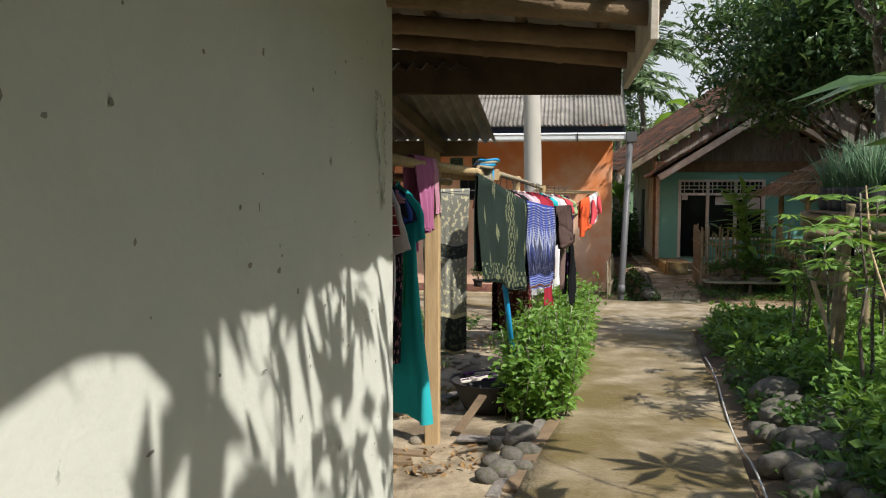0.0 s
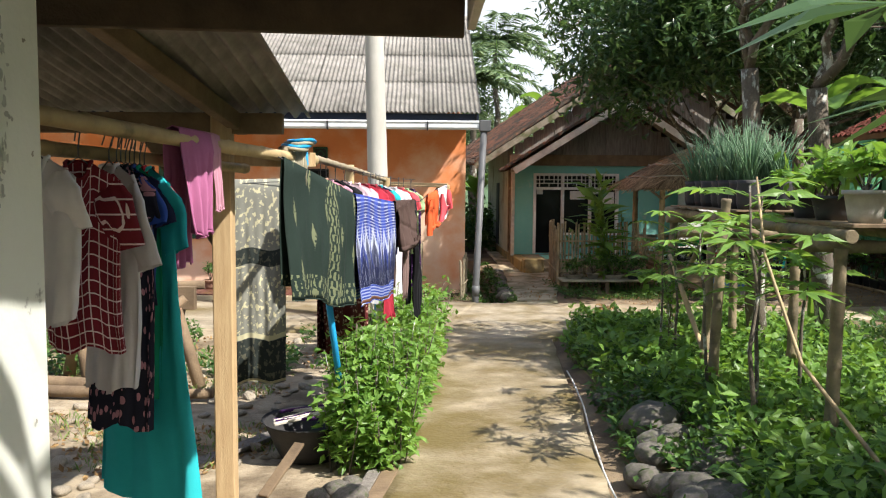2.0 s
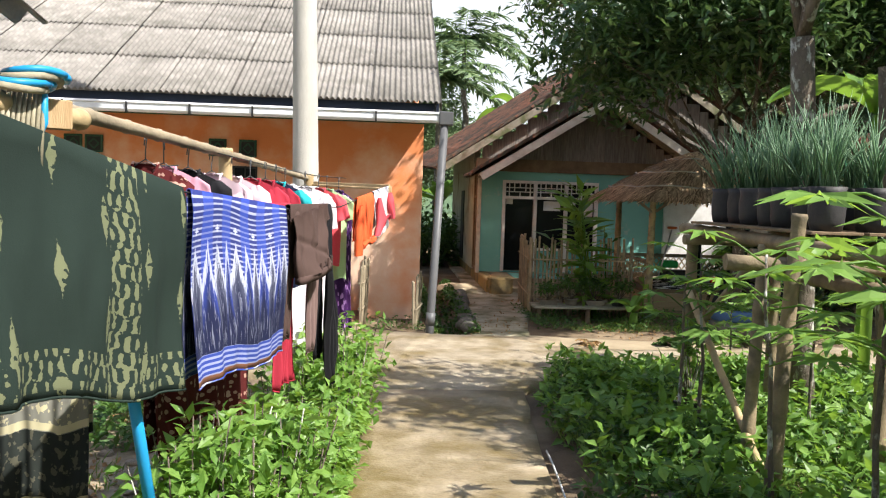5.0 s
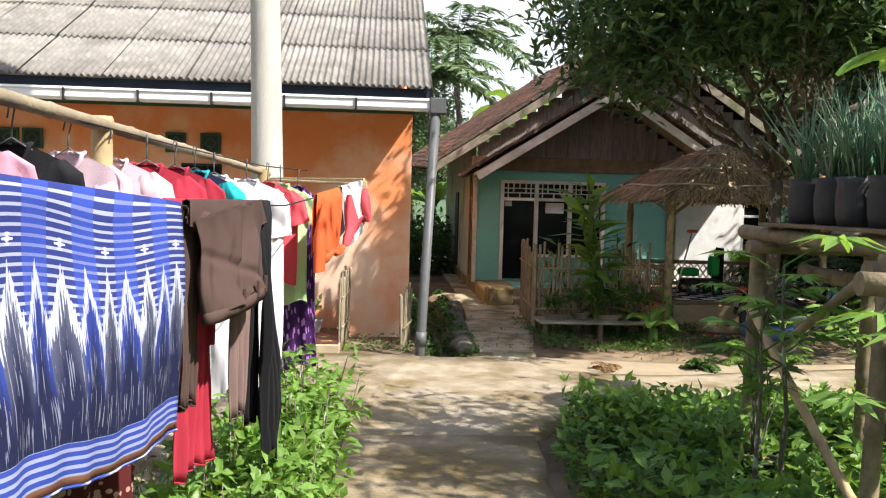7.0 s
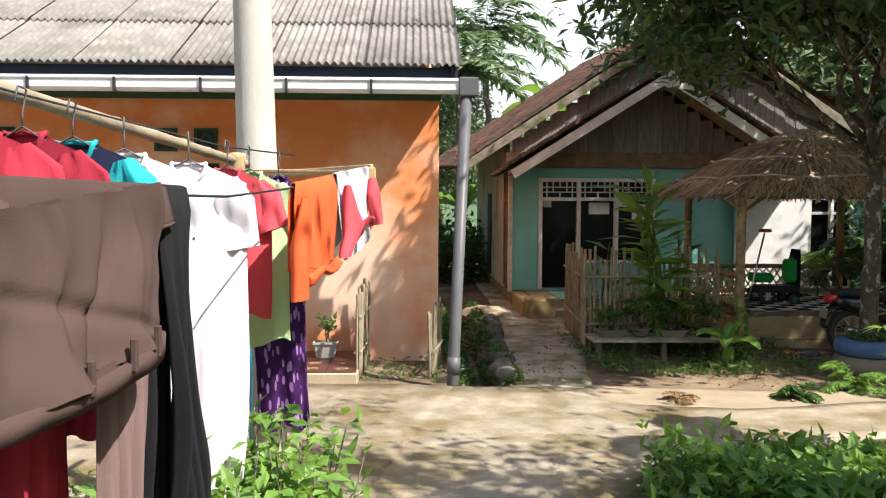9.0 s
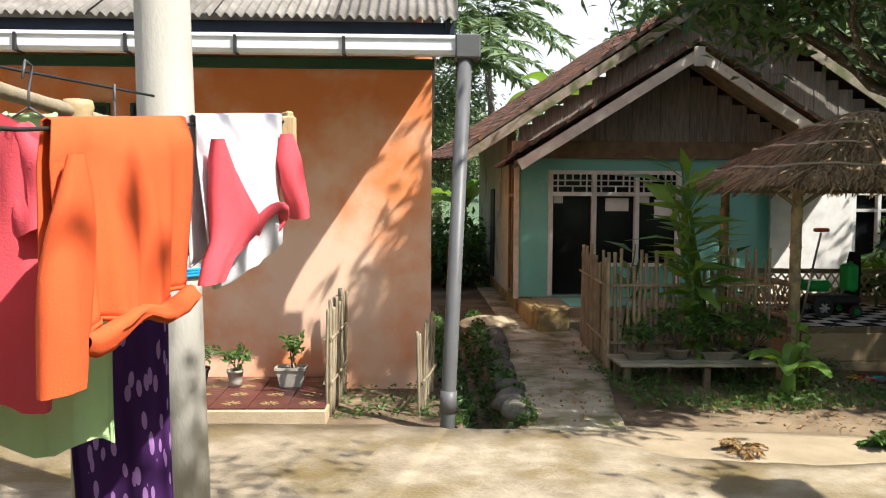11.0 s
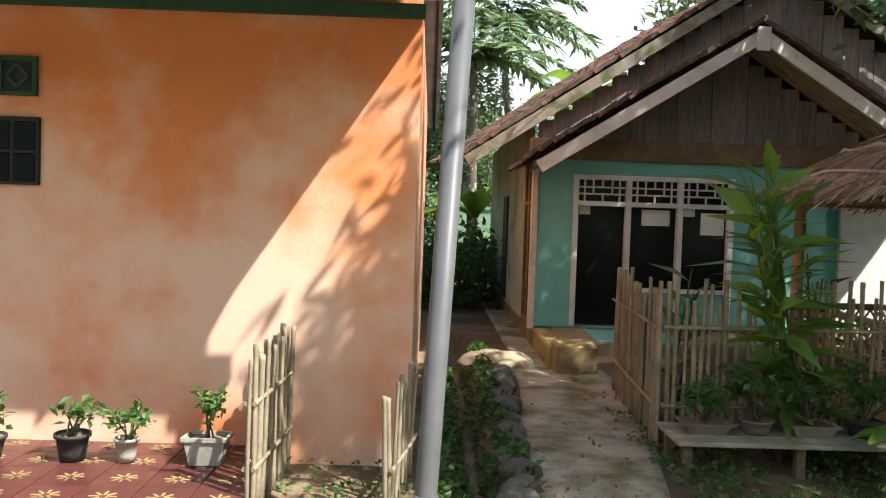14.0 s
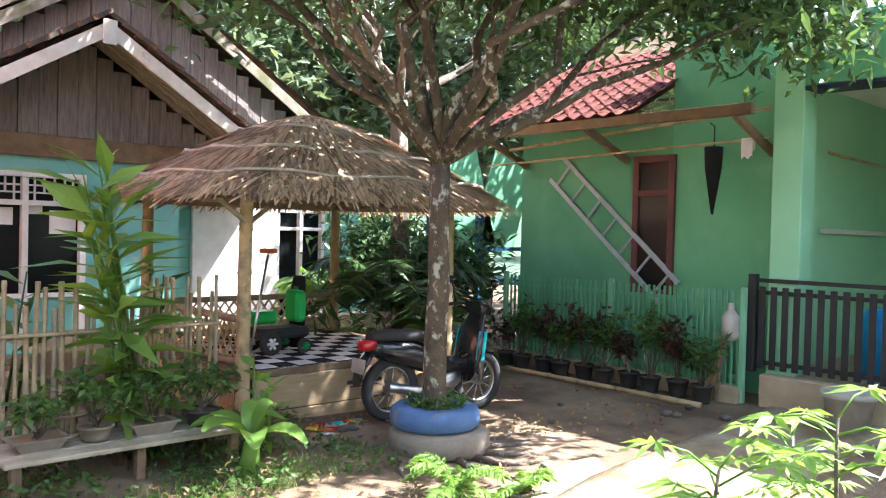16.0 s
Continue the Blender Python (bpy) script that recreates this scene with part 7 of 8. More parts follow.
leaf_bed("weeds", "sparse weeds growing between the edge stones", bed_points(rg, 2600, 1.15, 2.2, 4.2, 8.6, 0.24, lambda x, y: x > 1.28 + (y - 5) * 0.095 and noise.noise((x * 2.2, y * 2.2, 8)) > -0.05), "leaf_mid", 0.085, 0.04, 14)
blades("grass", "tufts of grass among the weeds", floor_pts(rg, 6000, 1.5, 6, 3, 11.6, right_of_path), "grass", 0.22, 0.012, 1)
blades("grass", "short grass on the yard beside the bench", floor_pts(rg, 1800, 2.5, 4.6, 14.9, 17.1, lambda x, y: True, 0.05), "grass", 0.07, 0.008, 2)
blades("grass", "sunlit grass behind the hut", floor_pts(rg, 5000, 7.4, 9.0, 18.2, 24), "grass", 0.3, 0.014, 3)
blades("grass", "sparse grass on the ground by the clothes poles", floor_pts(rg, 2500, -4.5, -0.6, 6.5, 11.3, lambda x, y: True, 0.1), "grass", 0.09, 0.01, 4)
leaf_bed("ditch_weeds", "creeping weeds along the stone ditch", bed_points(rg, 6000, 0.98, 1.66, 14.4, 20.5, 0.14, lambda x, y: abs(x - 1.34) > 0.05), "leaf_mid", 0.07, 0.04, 6)
leaf_bed("verge_weeds", "low weeds at the foot of the orange wall", bed_points(rg, 260, 0.1, 0.95, 14.7, 15.7, 0.10), "leaf_mid", 0.05, 0.03, 7)
leaf_bed("yard_weeds", "low weeds under the bench and fence", bed_points(rg, 3000, 2.5, 5.0, 14.8, 17.2, 0.18, lambda x, y: noise.noise((x * 2, y * 2, 4)) > -0.12), "leaf_mid", 0.06, 0.03, 8)

leaf_bed("back_shrubs", "tangled shrubs behind the houses", bed_points(rg, 5200, -1.0, 2.2, 24.5, 29.0, 1.7), "leaf_mid", 0.22, 0.09, 9)
lit = floor_pts(rg, 2600, -4.5, -0.5, 5.0, 11.3)
leaf_bed("leaf_litter", "dry brown leaf litter on the bare earth", [(x, y, z + 0.02) for x, y, z in lit], "dry_leaf", 0.06, 0.03, 31, "litter", 0.0)
lit = floor_pts(rg, 1500, 1.3, 8.5, 14.3, 19.0)
leaf_bed("leaf_litter", "fallen dry leaves scattered over the yard", [(x, y, z + 0.035) for x, y, z in lit], "dry_leaf", 0.055, 0.025, 32, "litter", 0.0)
# clipped hedge of upright shoots beside the path
hp, hs = [], bmesh.new()
for k in range(330):
    y = rg.uniform(6.35, 10.15)
    x = -0.19 + (y - 6.3) * 0.068 + rg.uniform(-0.26, 0.20)
    hh = (0.70 + 0.12 * math.sin(y * 2.1)) * rg.uniform(0.75, 1.12) * (0.7 if y < 6.8 else 1.0)
    z0 = ground_z(x, y)
    tip = Vector((x + rg.normal() * 0.09, y + rg.normal() * 0.09, z0 + hh))
    tube(hs, [(x, y, z0 - 0.02), tuple(tip)], [0.006, 0.003], 4)
    for i in range(58):
        f = rg.uniform(0.12, 1.02)
        hp.append((x + (tip.x - x) * f + rg.normal() * 0.045, y + (tip.y - y) * f + rg.normal() * 0.045, z0 + hh * f))
hedge = thing("hedge", "loose bright green hedge of leafy shoots beside the path", "hedge", (0, 8, 0))
tagged(part("shoot", hs, "bark", hedge), kind="stuff")
tagged(part("leaves", leaf_mesh("leaves", "leaf_light", hp, 0.085, 0.042, np.random.default_rng(5), up=0.1, droop=0.1), "", hedge), kind="stuff")


# ---------------------------------------------------------------- stones
def stone_mesh(seed):
    rng = np.random.default_rng(seed)
    bm = bmesh.new()
    bmesh.ops.create_icosphere(bm, subdivisions=2, radius=1)
    for v in bm.verts:
        v.co *= 1 + 0.22 * noise.noise(v.co * 1.1 + Vector((seed * 3.1, 0, 0))) + 0.06 * noise.noise(v.co * 3 + Vector((seed, 5, 0)))
        v.co.z *= 0.7
    for f in bm.faces:
        f.smooth = True
    return mesh_of("stone", bm, "stone")


STONES = [stone_mesh(k) for k in range(6)]


def stone(x, y, r, k, label, group, sink=0.35):
    ob = new("stone", STONES[k % 6])
    ob.matrix_world = Matrix.LocRotScale((x, y, ground_z(x, y) + r * 0.7 * (1 - sink)), Euler((0.1, 0.1, k * 1.3)), (r * 1.15, r, r))
    return tagged(ob, label, "stone", group)


for k in range(64):
    y = rr.uniform(4.4, 8.2)
    x = 1.30 + (y - 5) * 0.095 + rr.uniform(0.03, 0.62)
    stone(x, y, rr.uniform(0.06, 0.14), k, "rounded grey river stone among weeds", "stones along the path")
stone(1.72, 6.9, 0.2, 3, "large pale boulder at the bed's edge", "stones along the path")
for k in range(12):
    stone(-0.35 - 0.05 * rr.random() + 0.1 * (k % 3) - 0.08, 4.9 + 0.11 * k, rr.uniform(0.06, 0.11), k, "rounded dark stone beside the path", "stones by the hedge")
for k in range(24):
    stone(1.50 + rr.uniform(-0.03, 0.05) + 0.012 * k * 0.9, 14.6 + 0.19 * k, rr.uniform(0.07, 0.12), k, "mossy stone lining the ditch", "ditch stones")
M["rubble"] = mat("rubble", (0.42, 0.36, 0.27), (0.26, 0.22, 0.16), 7, 0.95, 0.6)
RUBBLE = []
for k in range(4):
    me = STONES[k].copy()
    me.materials[0] = M["rubble"]
    for v in me.vertices:
        v.co = Vector([math.copysign(abs(c) ** 0.75, c) for c in v.co]) * (1 + 0.25 * noise.noise(v.co * 2.3 + Vector((k, 0, 0))))
    RUBBLE.append(me)
for k in range(230):
    x, y, r = rr.uniform(-4.2, -0.75), rr.uniform(5.0, 11.2), rr.uniform(0.018, 0.055)
    ob = new("rubble_stone", RUBBLE[k % 4])
    ob.matrix_world = Matrix.LocRotScale((x, y, ground_z(x, y) + r * 0.35), Euler((rr.uniform(-0.4, 0.4), rr.uniform(-0.4, 0.4), rr.uniform(0, 6))), (r * rr.uniform(0.9, 1.7), r, r * rr.uniform(0.5, 0.9)))
    tagged(ob, "small pale broken rubble stone on bare earth", "stone", "rubble")
for k in range(14):
    stone(rr.uniform(4.6, 8.3), rr.uniform(14.2, 16.2), rr.uniform(0.02, 0.05), k, "small stone on the bare yard", "yard stones", 0.2)

sb = bmesh.new()
bmesh.ops.create_icosphere(sb, subdivisions=4, radius=1)
for v in sb.verts:
    v.co = Vector((1.75 + v.co.x * 0.42, 19.6 + v.co.y * 0.34, 0.02 + v.co.z * 0.12)) + Vector((1, 1, 0.5)) * 0.05 * noise.noise(v.co * 2.5)
for f in sb.faces:
    f.smooth = True
tagged(part("sand_mound", sb, "sand"), "low heap of yellow sand beside the path", "sand heap")

# cords and planks along the path
cord = thing("edge_cord", "white plastic pipe lying along the path's edge", "pipe", (1.2, 6, 0.15))
cord_pts = [(1.16 + (y - 5) * 0.095 + 0.02 * math.sin(y * 1.7), y, ground_z(1.0, y) + 0.045 + 0.01 * math.sin(y * 5)) for y in np.arange(4.2, 9.6, 0.3)]
part("pipe", tube(bmesh.new(), cord_pts, 0.007, 7), "white_paint", cord)


def loose_plank(label, a, b, w, h, material="pale_board"):
    t = thing("loose_plank", label, "plank", a, "loose planks")
    part("board", beam(bmesh.new(), a, b, w, h, 0.004), material, t)


loose_plank("weathered board edging the path", (-0.30, 4.7, 0.14), (-0.05, 6.4, 0.12), 0.10, 0.03, "old_timber")
loose_plank("grey split plank edging the path", (-0.40, 4.6, 0.13), (-0.16, 6.3, 0.12), 0.08, 0.03, "grey_wood")
loose_plank("old board lying on the earth", (-1.6, 6.2, 0.06), (-0.75, 7.6, 0.06), 0.12, 0.03, "grey_wood")
loose_plank("short pale board on rubble", (-0.75, 5.75, 0.12), (-0.35, 5.7, 0.14), 0.12, 0.02, "grey_wood")
loose_plank("short weathered board propped on rubble", (-0.78, 5.95, 0.1), (-0.62, 6.3, 0.3), 0.07, 0.02, "old_timber")
loose_plank("rough offcut on the ground", (-1.9, 5.6, 0.06), (-0.9, 5.5, 0.06), 0.1, 0.04, "old_timber")
loose_plank("rough offcut under the clothes", (-2.0, 5.0, 0.08), (-1.0, 5.3, 0.08), 0.1, 0.05, "old_timber")

basin = thing("basin", "dark shallow metal basin holding kindling wood", "basin", (-0.62, 6.75, 0.1))
bm = bmesh.new()
prof = [(0.20, 0.02), (0.24, 0.10), (0.31, 0.26), (0.33, 0.28), (0.30, 0.26), (0.23, 0.10), (0.0, 0.05)]
rings = [[bm.verts.new((-0.62 + r * math.cos(math.tau * k / 24), 6.8 + r * math.sin(math.tau * k / 24), z + 0.04)) for k in range(24)] for r, z in prof[:-1]]
for a, b in zip(rings, rings[1:]):
    for k in range(24):
        bm.faces.new((a[k], a[(k + 1) % 24], b[(k + 1) % 24], b[k])).smooth = True
bm.faces.new(rings[-1])
bm.faces.new(rings[0][::-1])
part("bowl", bm, "pot_black", basin)
for k in range(7):
    a = rr.uniform(-0.5, 0.5)
    part("kindling", beam(bmesh.new(), (-0.62 - 0.24 * math.cos(a), 6.8 - 0.24 * math.sin(a) + 0.03 * k - 0.1, 0.32), (-0.62 + 0.26 * math.cos(a), 6.8 + 0.26 * math.sin(a) + 0.03 * k - 0.1, 0.36 + 0.01 * k), 0.03, 0.02), "pale_board" if k % 3 else "cloth_purple", basin)

table = thing("work_bench", "rough log work bench by the orange house", "bench", (-2.6, 9.3, 0))
part("top", beam(bmesh.new(), (-3.4, 9.3, 0.80), (-2.05, 9.2, 0.80), 0.07, 0.22), "old_timber", table)
for a, b in (((-2.2, 9.3, 0.76), (-2.45, 9.45, -0.02)), ((-2.25, 9.2, 0.76), (-1.95, 8.95, -0.02)), ((-3.2, 9.3, 0.76), (-3.4, 9.5, -0.02)), ((-3.2, 9.2, 0.76), (-3.0, 9.0, -0.02))):
    part("leg", tube(bmesh.new(), [a, b], [0.05, 0.06], 8), "old_timber", table)


for k, (a, b, r) in enumerate((((-3.3, 9.05, 0.90), (-2.0, 9.35, 0.91), 0.055), ((-3.5, 9.45, 0.92), (-2.3, 9.25, 0.92), 0.045), ((-2.9, 8.7, 0.03), (-2.1, 9.05, 0.82), 0.05), ((-3.6, 8.9, 0.06), (-2.2, 8.75, 0.07), 0.07), ((-3.3, 8.55, 0.06), (-1.7, 8.45, 0.06), 0.055))):
    lg = thing("log", "rough brown log by the work bench", "log", a, "logs by the bench")
    wood = bmesh.new()
    limb(wood, a, b, r, r * 0.8, np.random.default_rng(70 + k), 0.02, 6)
    part("wood", wood, "old_timber", lg)
leaf_bed("weeds", "low weeds along the foot of the orange house", bed_points(np.random.default_rng(77), 2600, -5.0, -1.2, 9.4, 11.6, 0.28, lambda x, y: noise.noise((x * 1.5, y * 1.5, 6)) > -0.05), "leaf_mid", 0.10, 0.045, 15)


# ---------------------------------------------------------------- bamboo plant stand in the garden
# mottled bamboo, darkened to put the stand's shade into its colour
M["bamboo_shaded"] = mat("bamboo_shaded", (0.30, 0.235, 0.14), (0.15, 0.115, 0.07), 6, 0.8, 0.4, c=(0.10, 0.085, 0.055), cscale=5, cut=(0.5, 0.66))


def build_stand():
    t = thing("plant_stand", "bamboo plant stand with thick horizontal canes", "plant stand", (2.7, 8.5, 0.2))
    for a, b, r in (((2.50, 7.88, 0.1), (2.58, 7.9, 1.80), 0.045), ((2.66, 8.55, 0.1), (2.73, 8.6, 1.60), 0.042), ((2.80, 10.0, 0.1), (2.81, 10.0, 1.55), 0.052),
                    ((3.35, 8.3, 0.1), (3.35, 8.3, 1.55), 0.045), ((3.4, 9.8, 0.1), (3.4, 9.8, 1.55), 0.045), ((3.3, 6.4, 0.1), (3.3, 6.4, 1.5), 0.045), ((2.68, 6.3, 0.1), (2.70, 6.3, 1.52), 0.045)):
        part("post", bamboo_pole(bmesh.new(), a, b, r, 12), "bamboo_shaded", t)
    for a, b, r in (((2.79, 10.15, 1.64), (2.66, 6.1, 1.60), 0.046), ((3.35, 10.1, 1.62), (3.30, 6.1, 1.58), 0.046), ((2.22, 7.97, 1.53), (3.30, 7.86, 1.51), 0.044),
                    ((2.66, 8.64, 1.52), (3.75, 8.6, 1.50), 0.05), ((2.7, 9.9, 1.56), (3.6, 9.9, 1.55), 0.04), ((2.5, 6.4, 1.53), (3.5, 6.4, 1.51), 0.045), ((2.98, 7.5, 1.40), (3.05, 9.9, 1.42), 0.05)):
        part("cane", bamboo_pole(bmesh.new(), a, b, r, 12), "bamboo_shaded", t)
    part("brace", bamboo_pole(bmesh.new(), (2.77, 9.96, 1.18), (2.64, 8.3, 0.3), 0.028, 8), "bamboo", t)
    part("brace", bamboo_pole(bmesh.new(), (2.74, 8.66, 1.55), (2.90, 9.96, 0.9), 0.028, 8), "bamboo_grey", t)
    part("board", box((2.68, 6.15, 1.65), (3.36, 7.3, 1.675), 0.004), "old_timber", t)
    part("board", box((2.70, 8.0, 1.688), (3.0, 9.78, 1.706), 0.003), "old_timber", t)
    part("board", box((3.03, 8.0, 1.688), (3.36, 9.78, 1.706), 0.003), "old_timber", t)


build_stand()


def onion_bag(x, y, z, k):
    rng = np.random.default_rng(200 + k)
    t = thing("onion_pot", "black grow bag with spring onions on the bamboo stand", "potted plant", (x, y, z), "onion pots")
    bm = bmesh.new()
    pts = [(0.082, 0), (0.095, 0.05), (0.10, 0.14), (0.092, 0.21), (0.102, 0.245), (0.09, 0.235)]
    rings = [[bm.verts.new((x + r * (1 + 0.05 * math.sin(3 * a + k)) * math.cos(a), y + r * math.sin(a), z + h)) for a in np.linspace(0, math.tau, 15)[:-1]] for r, h in pts]
    for a, b in zip(rings, rings[1:]):
        for i in range(14):
            bm.faces.new((a[i], a[(i + 1) % 14], b[(i + 1) % 14], b[i])).smooth = True
    bm.faces.new(rings[0][::-1])
    bm.faces.new(rings[-1])
    part("bag", bm, "pot_black", t)
    gb = bmesh.new()
    for i in range(34):
        d = Vector((rng.normal() * 0.09, rng.normal() * 0.09, rng.uniform(0.28, 0.56)))
        o = Vector((x + rng.normal() * 0.02, y + rng.normal() * 0.02, z + 0.22))
        tube(gb, [o, o + d * 0.5, o + d + Vector((d.x, d.y, 0)) * 0.35], [0.006, 0.0055, 0.001], 5)
    part("leaves", gb, "onion_leaf", t)


M["onion_leaf"] = leaf_mat("onion_leaf", (0.10, 0.20, 0.10), (0.16, 0.27, 0.14), 0.2, 0.5)
kk = 0
for row, (xa, xb) in enumerate(((2.90, 2.85), (3.18, 3.12))):
    for i in range(7):
        f = i / 6
        onion_bag(xa + (xb - xa) * f + 0.02 * (i % 2), 9.62 - 1.5 * f, 1.708, kk)
        kk += 1
bucket = pot("planter_bucket", "ribbed whitish plastic bucket with grass-like leaves", (2.84, 6.3, 1.677), 0.13, 0.2, "pot_white", 10, 300, False, "leaf_light", 0.3, 0.2, 120, 0.16, "stand pots")
pot("planter_tray", "grey tub of leafy seedlings on the stand", (2.86, 6.72, 1.677), 0.15, 0.16, "pot_black", 10, 301, False, "leaf_light", 0.25, 0.2, 140, 0.12, "stand pots")
pot("planter_tray", "grey tub of seedlings on the stand", (2.90, 7.1, 1.677), 0.16, 0.16, "pot_black", 10, 302, False, "leaf_light", 0.3, 0.25, 160, 0.12, "stand pots")
pot("grow_bag", "torn black grow bag with a young shrub", (2.74, 9.75, 0.2), 0.12, 0.14, "pot_black", 8, 303, False, "leaf_light", 0.7, 0.1, 130, 0.09, "grow bags")


# ---------------------------------------------------------------- tyre planter, motorbike, toys
def tyre(bm, c, R, r, squash=1.0, seg=36, sec=12):
    rings = []
    for i in range(seg):
        a = math.tau * i / seg
        ring = []
        for j in range(sec):
            b = math.tau * j / sec
            q = abs(math.cos(b)) ** 0.6 * math.copysign(1, math.cos(b))
            s = abs(math.sin(b)) ** 0.6 * math.copysign(1, math.sin(b))
            ring.append(bm.verts.new((c[0] + (R + r * q) * math.cos(a), c[1] + (R + r * q) * math.sin(a), c[2] + r * s * squash)))
        rings.append(ring)
    for i in range(seg):
        for j in range(sec):
            bm.faces.new((rings[i][j], rings[(i + 1) % seg][j], rings[(i + 1) % seg][(j + 1) % sec], rings[i][(j + 1) % sec])).smooth = True
    return bm


M["tyre_grey"] = mat("tyre_grey", (0.24, 0.21, 0.16), (0.16, 0.14, 0.11), 5, 0.9, 0.4)
M["tyre_blue"] = mat("tyre_blue", (0.09, 0.17, 0.33), (0.06, 0.12, 0.25), 5, 0.7, 0.3, c=(0.24, 0.22, 0.19), cscale=4, cut=(0.58, 0.7))
M["metal"] = mat("metal", (0.5, 0.5, 0.5), (0.4, 0.4, 0.4), 8, 0.3, 0.05, metal=1.0)
M["gloss_black"] = mat("gloss_black", (0.015, 0.015, 0.017), (0.02, 0.02, 0.02), 5, 0.18, 0.0, spec=0.6)
M["rubber"] = mat("rubber", (0.03, 0.03, 0.03), (0.045, 0.042, 0.04), 9, 0.85, 0.3)
M["tail_red"] = mat("tail_red", (0.50, 0.02, 0.02), (0.4, 0.02, 0.02), 5, 0.15, 0.0, spec=0.6)
M["toy_green"] = mat("toy_green", (0.01, 0.32, 0.06), (0.01, 0.26, 0.05), 5, 0.35, 0.0)
M["toy_orange"] = mat("toy_orange", (0.60, 0.14, 0.03), (0.5, 0.11, 0.02), 5, 0.4, 0.0)
M["toy_yellow"] = mat("toy_yellow", (0.70, 0.50, 0.05), (0.6, 0.42, 0.04), 5, 0.5, 0.0)
pl = thing("tyre_planter", "two stacked tyres, blue above grey, round the tree foot", "planter", (TX, TY, 0))
part("tyre", tyre(bmesh.new(), (TX + 0.03, TY, 0.09), 0.27, 0.115, 0.82), "tyre_grey", pl, "muddy grey tyre")
part("tyre", tyre(bmesh.new(), (TX, TY + 0.02, 0.265), 0.235, 0.105, 0.8), "tyre_blue", pl, "scuffed blue-painted tyre")
pb = [(TX + 0.2 * math.cos(a) * r, TY + 0.2 * math.sin(a) * r, 0.26 + 0.16 * rg.random()) for a, r in zip(rg.uniform(0, 6.3, 900), rg.uniform(0.55, 1.15, 900))]
leaf_bed("planter_weeds", "small leafy weeds filling the tyre planter", pb, "leaf_mid", 0.045, 0.026, 9)
rt = thing("tree_roots", "surface roots spreading from the tyre planter", "roots", (TX, TY, 0))
for k in range(7):
    a = 3.6 + k * 0.42
    p0 = Vector((TX + 0.34 * math.cos(a), TY + 0.34 * math.sin(a), 0.02))
    part("root", tube(bmesh.new(), [p0, p0 + Vector((math.cos(a) * 0.3, math.sin(a) * 0.25, 0.0)), p0 + Vector((math.cos(a + 0.4) * 0.6, math.sin(a + 0.4) * 0.5, -0.03))], [0.03, 0.022, 0.01], 7), "bark", rt)


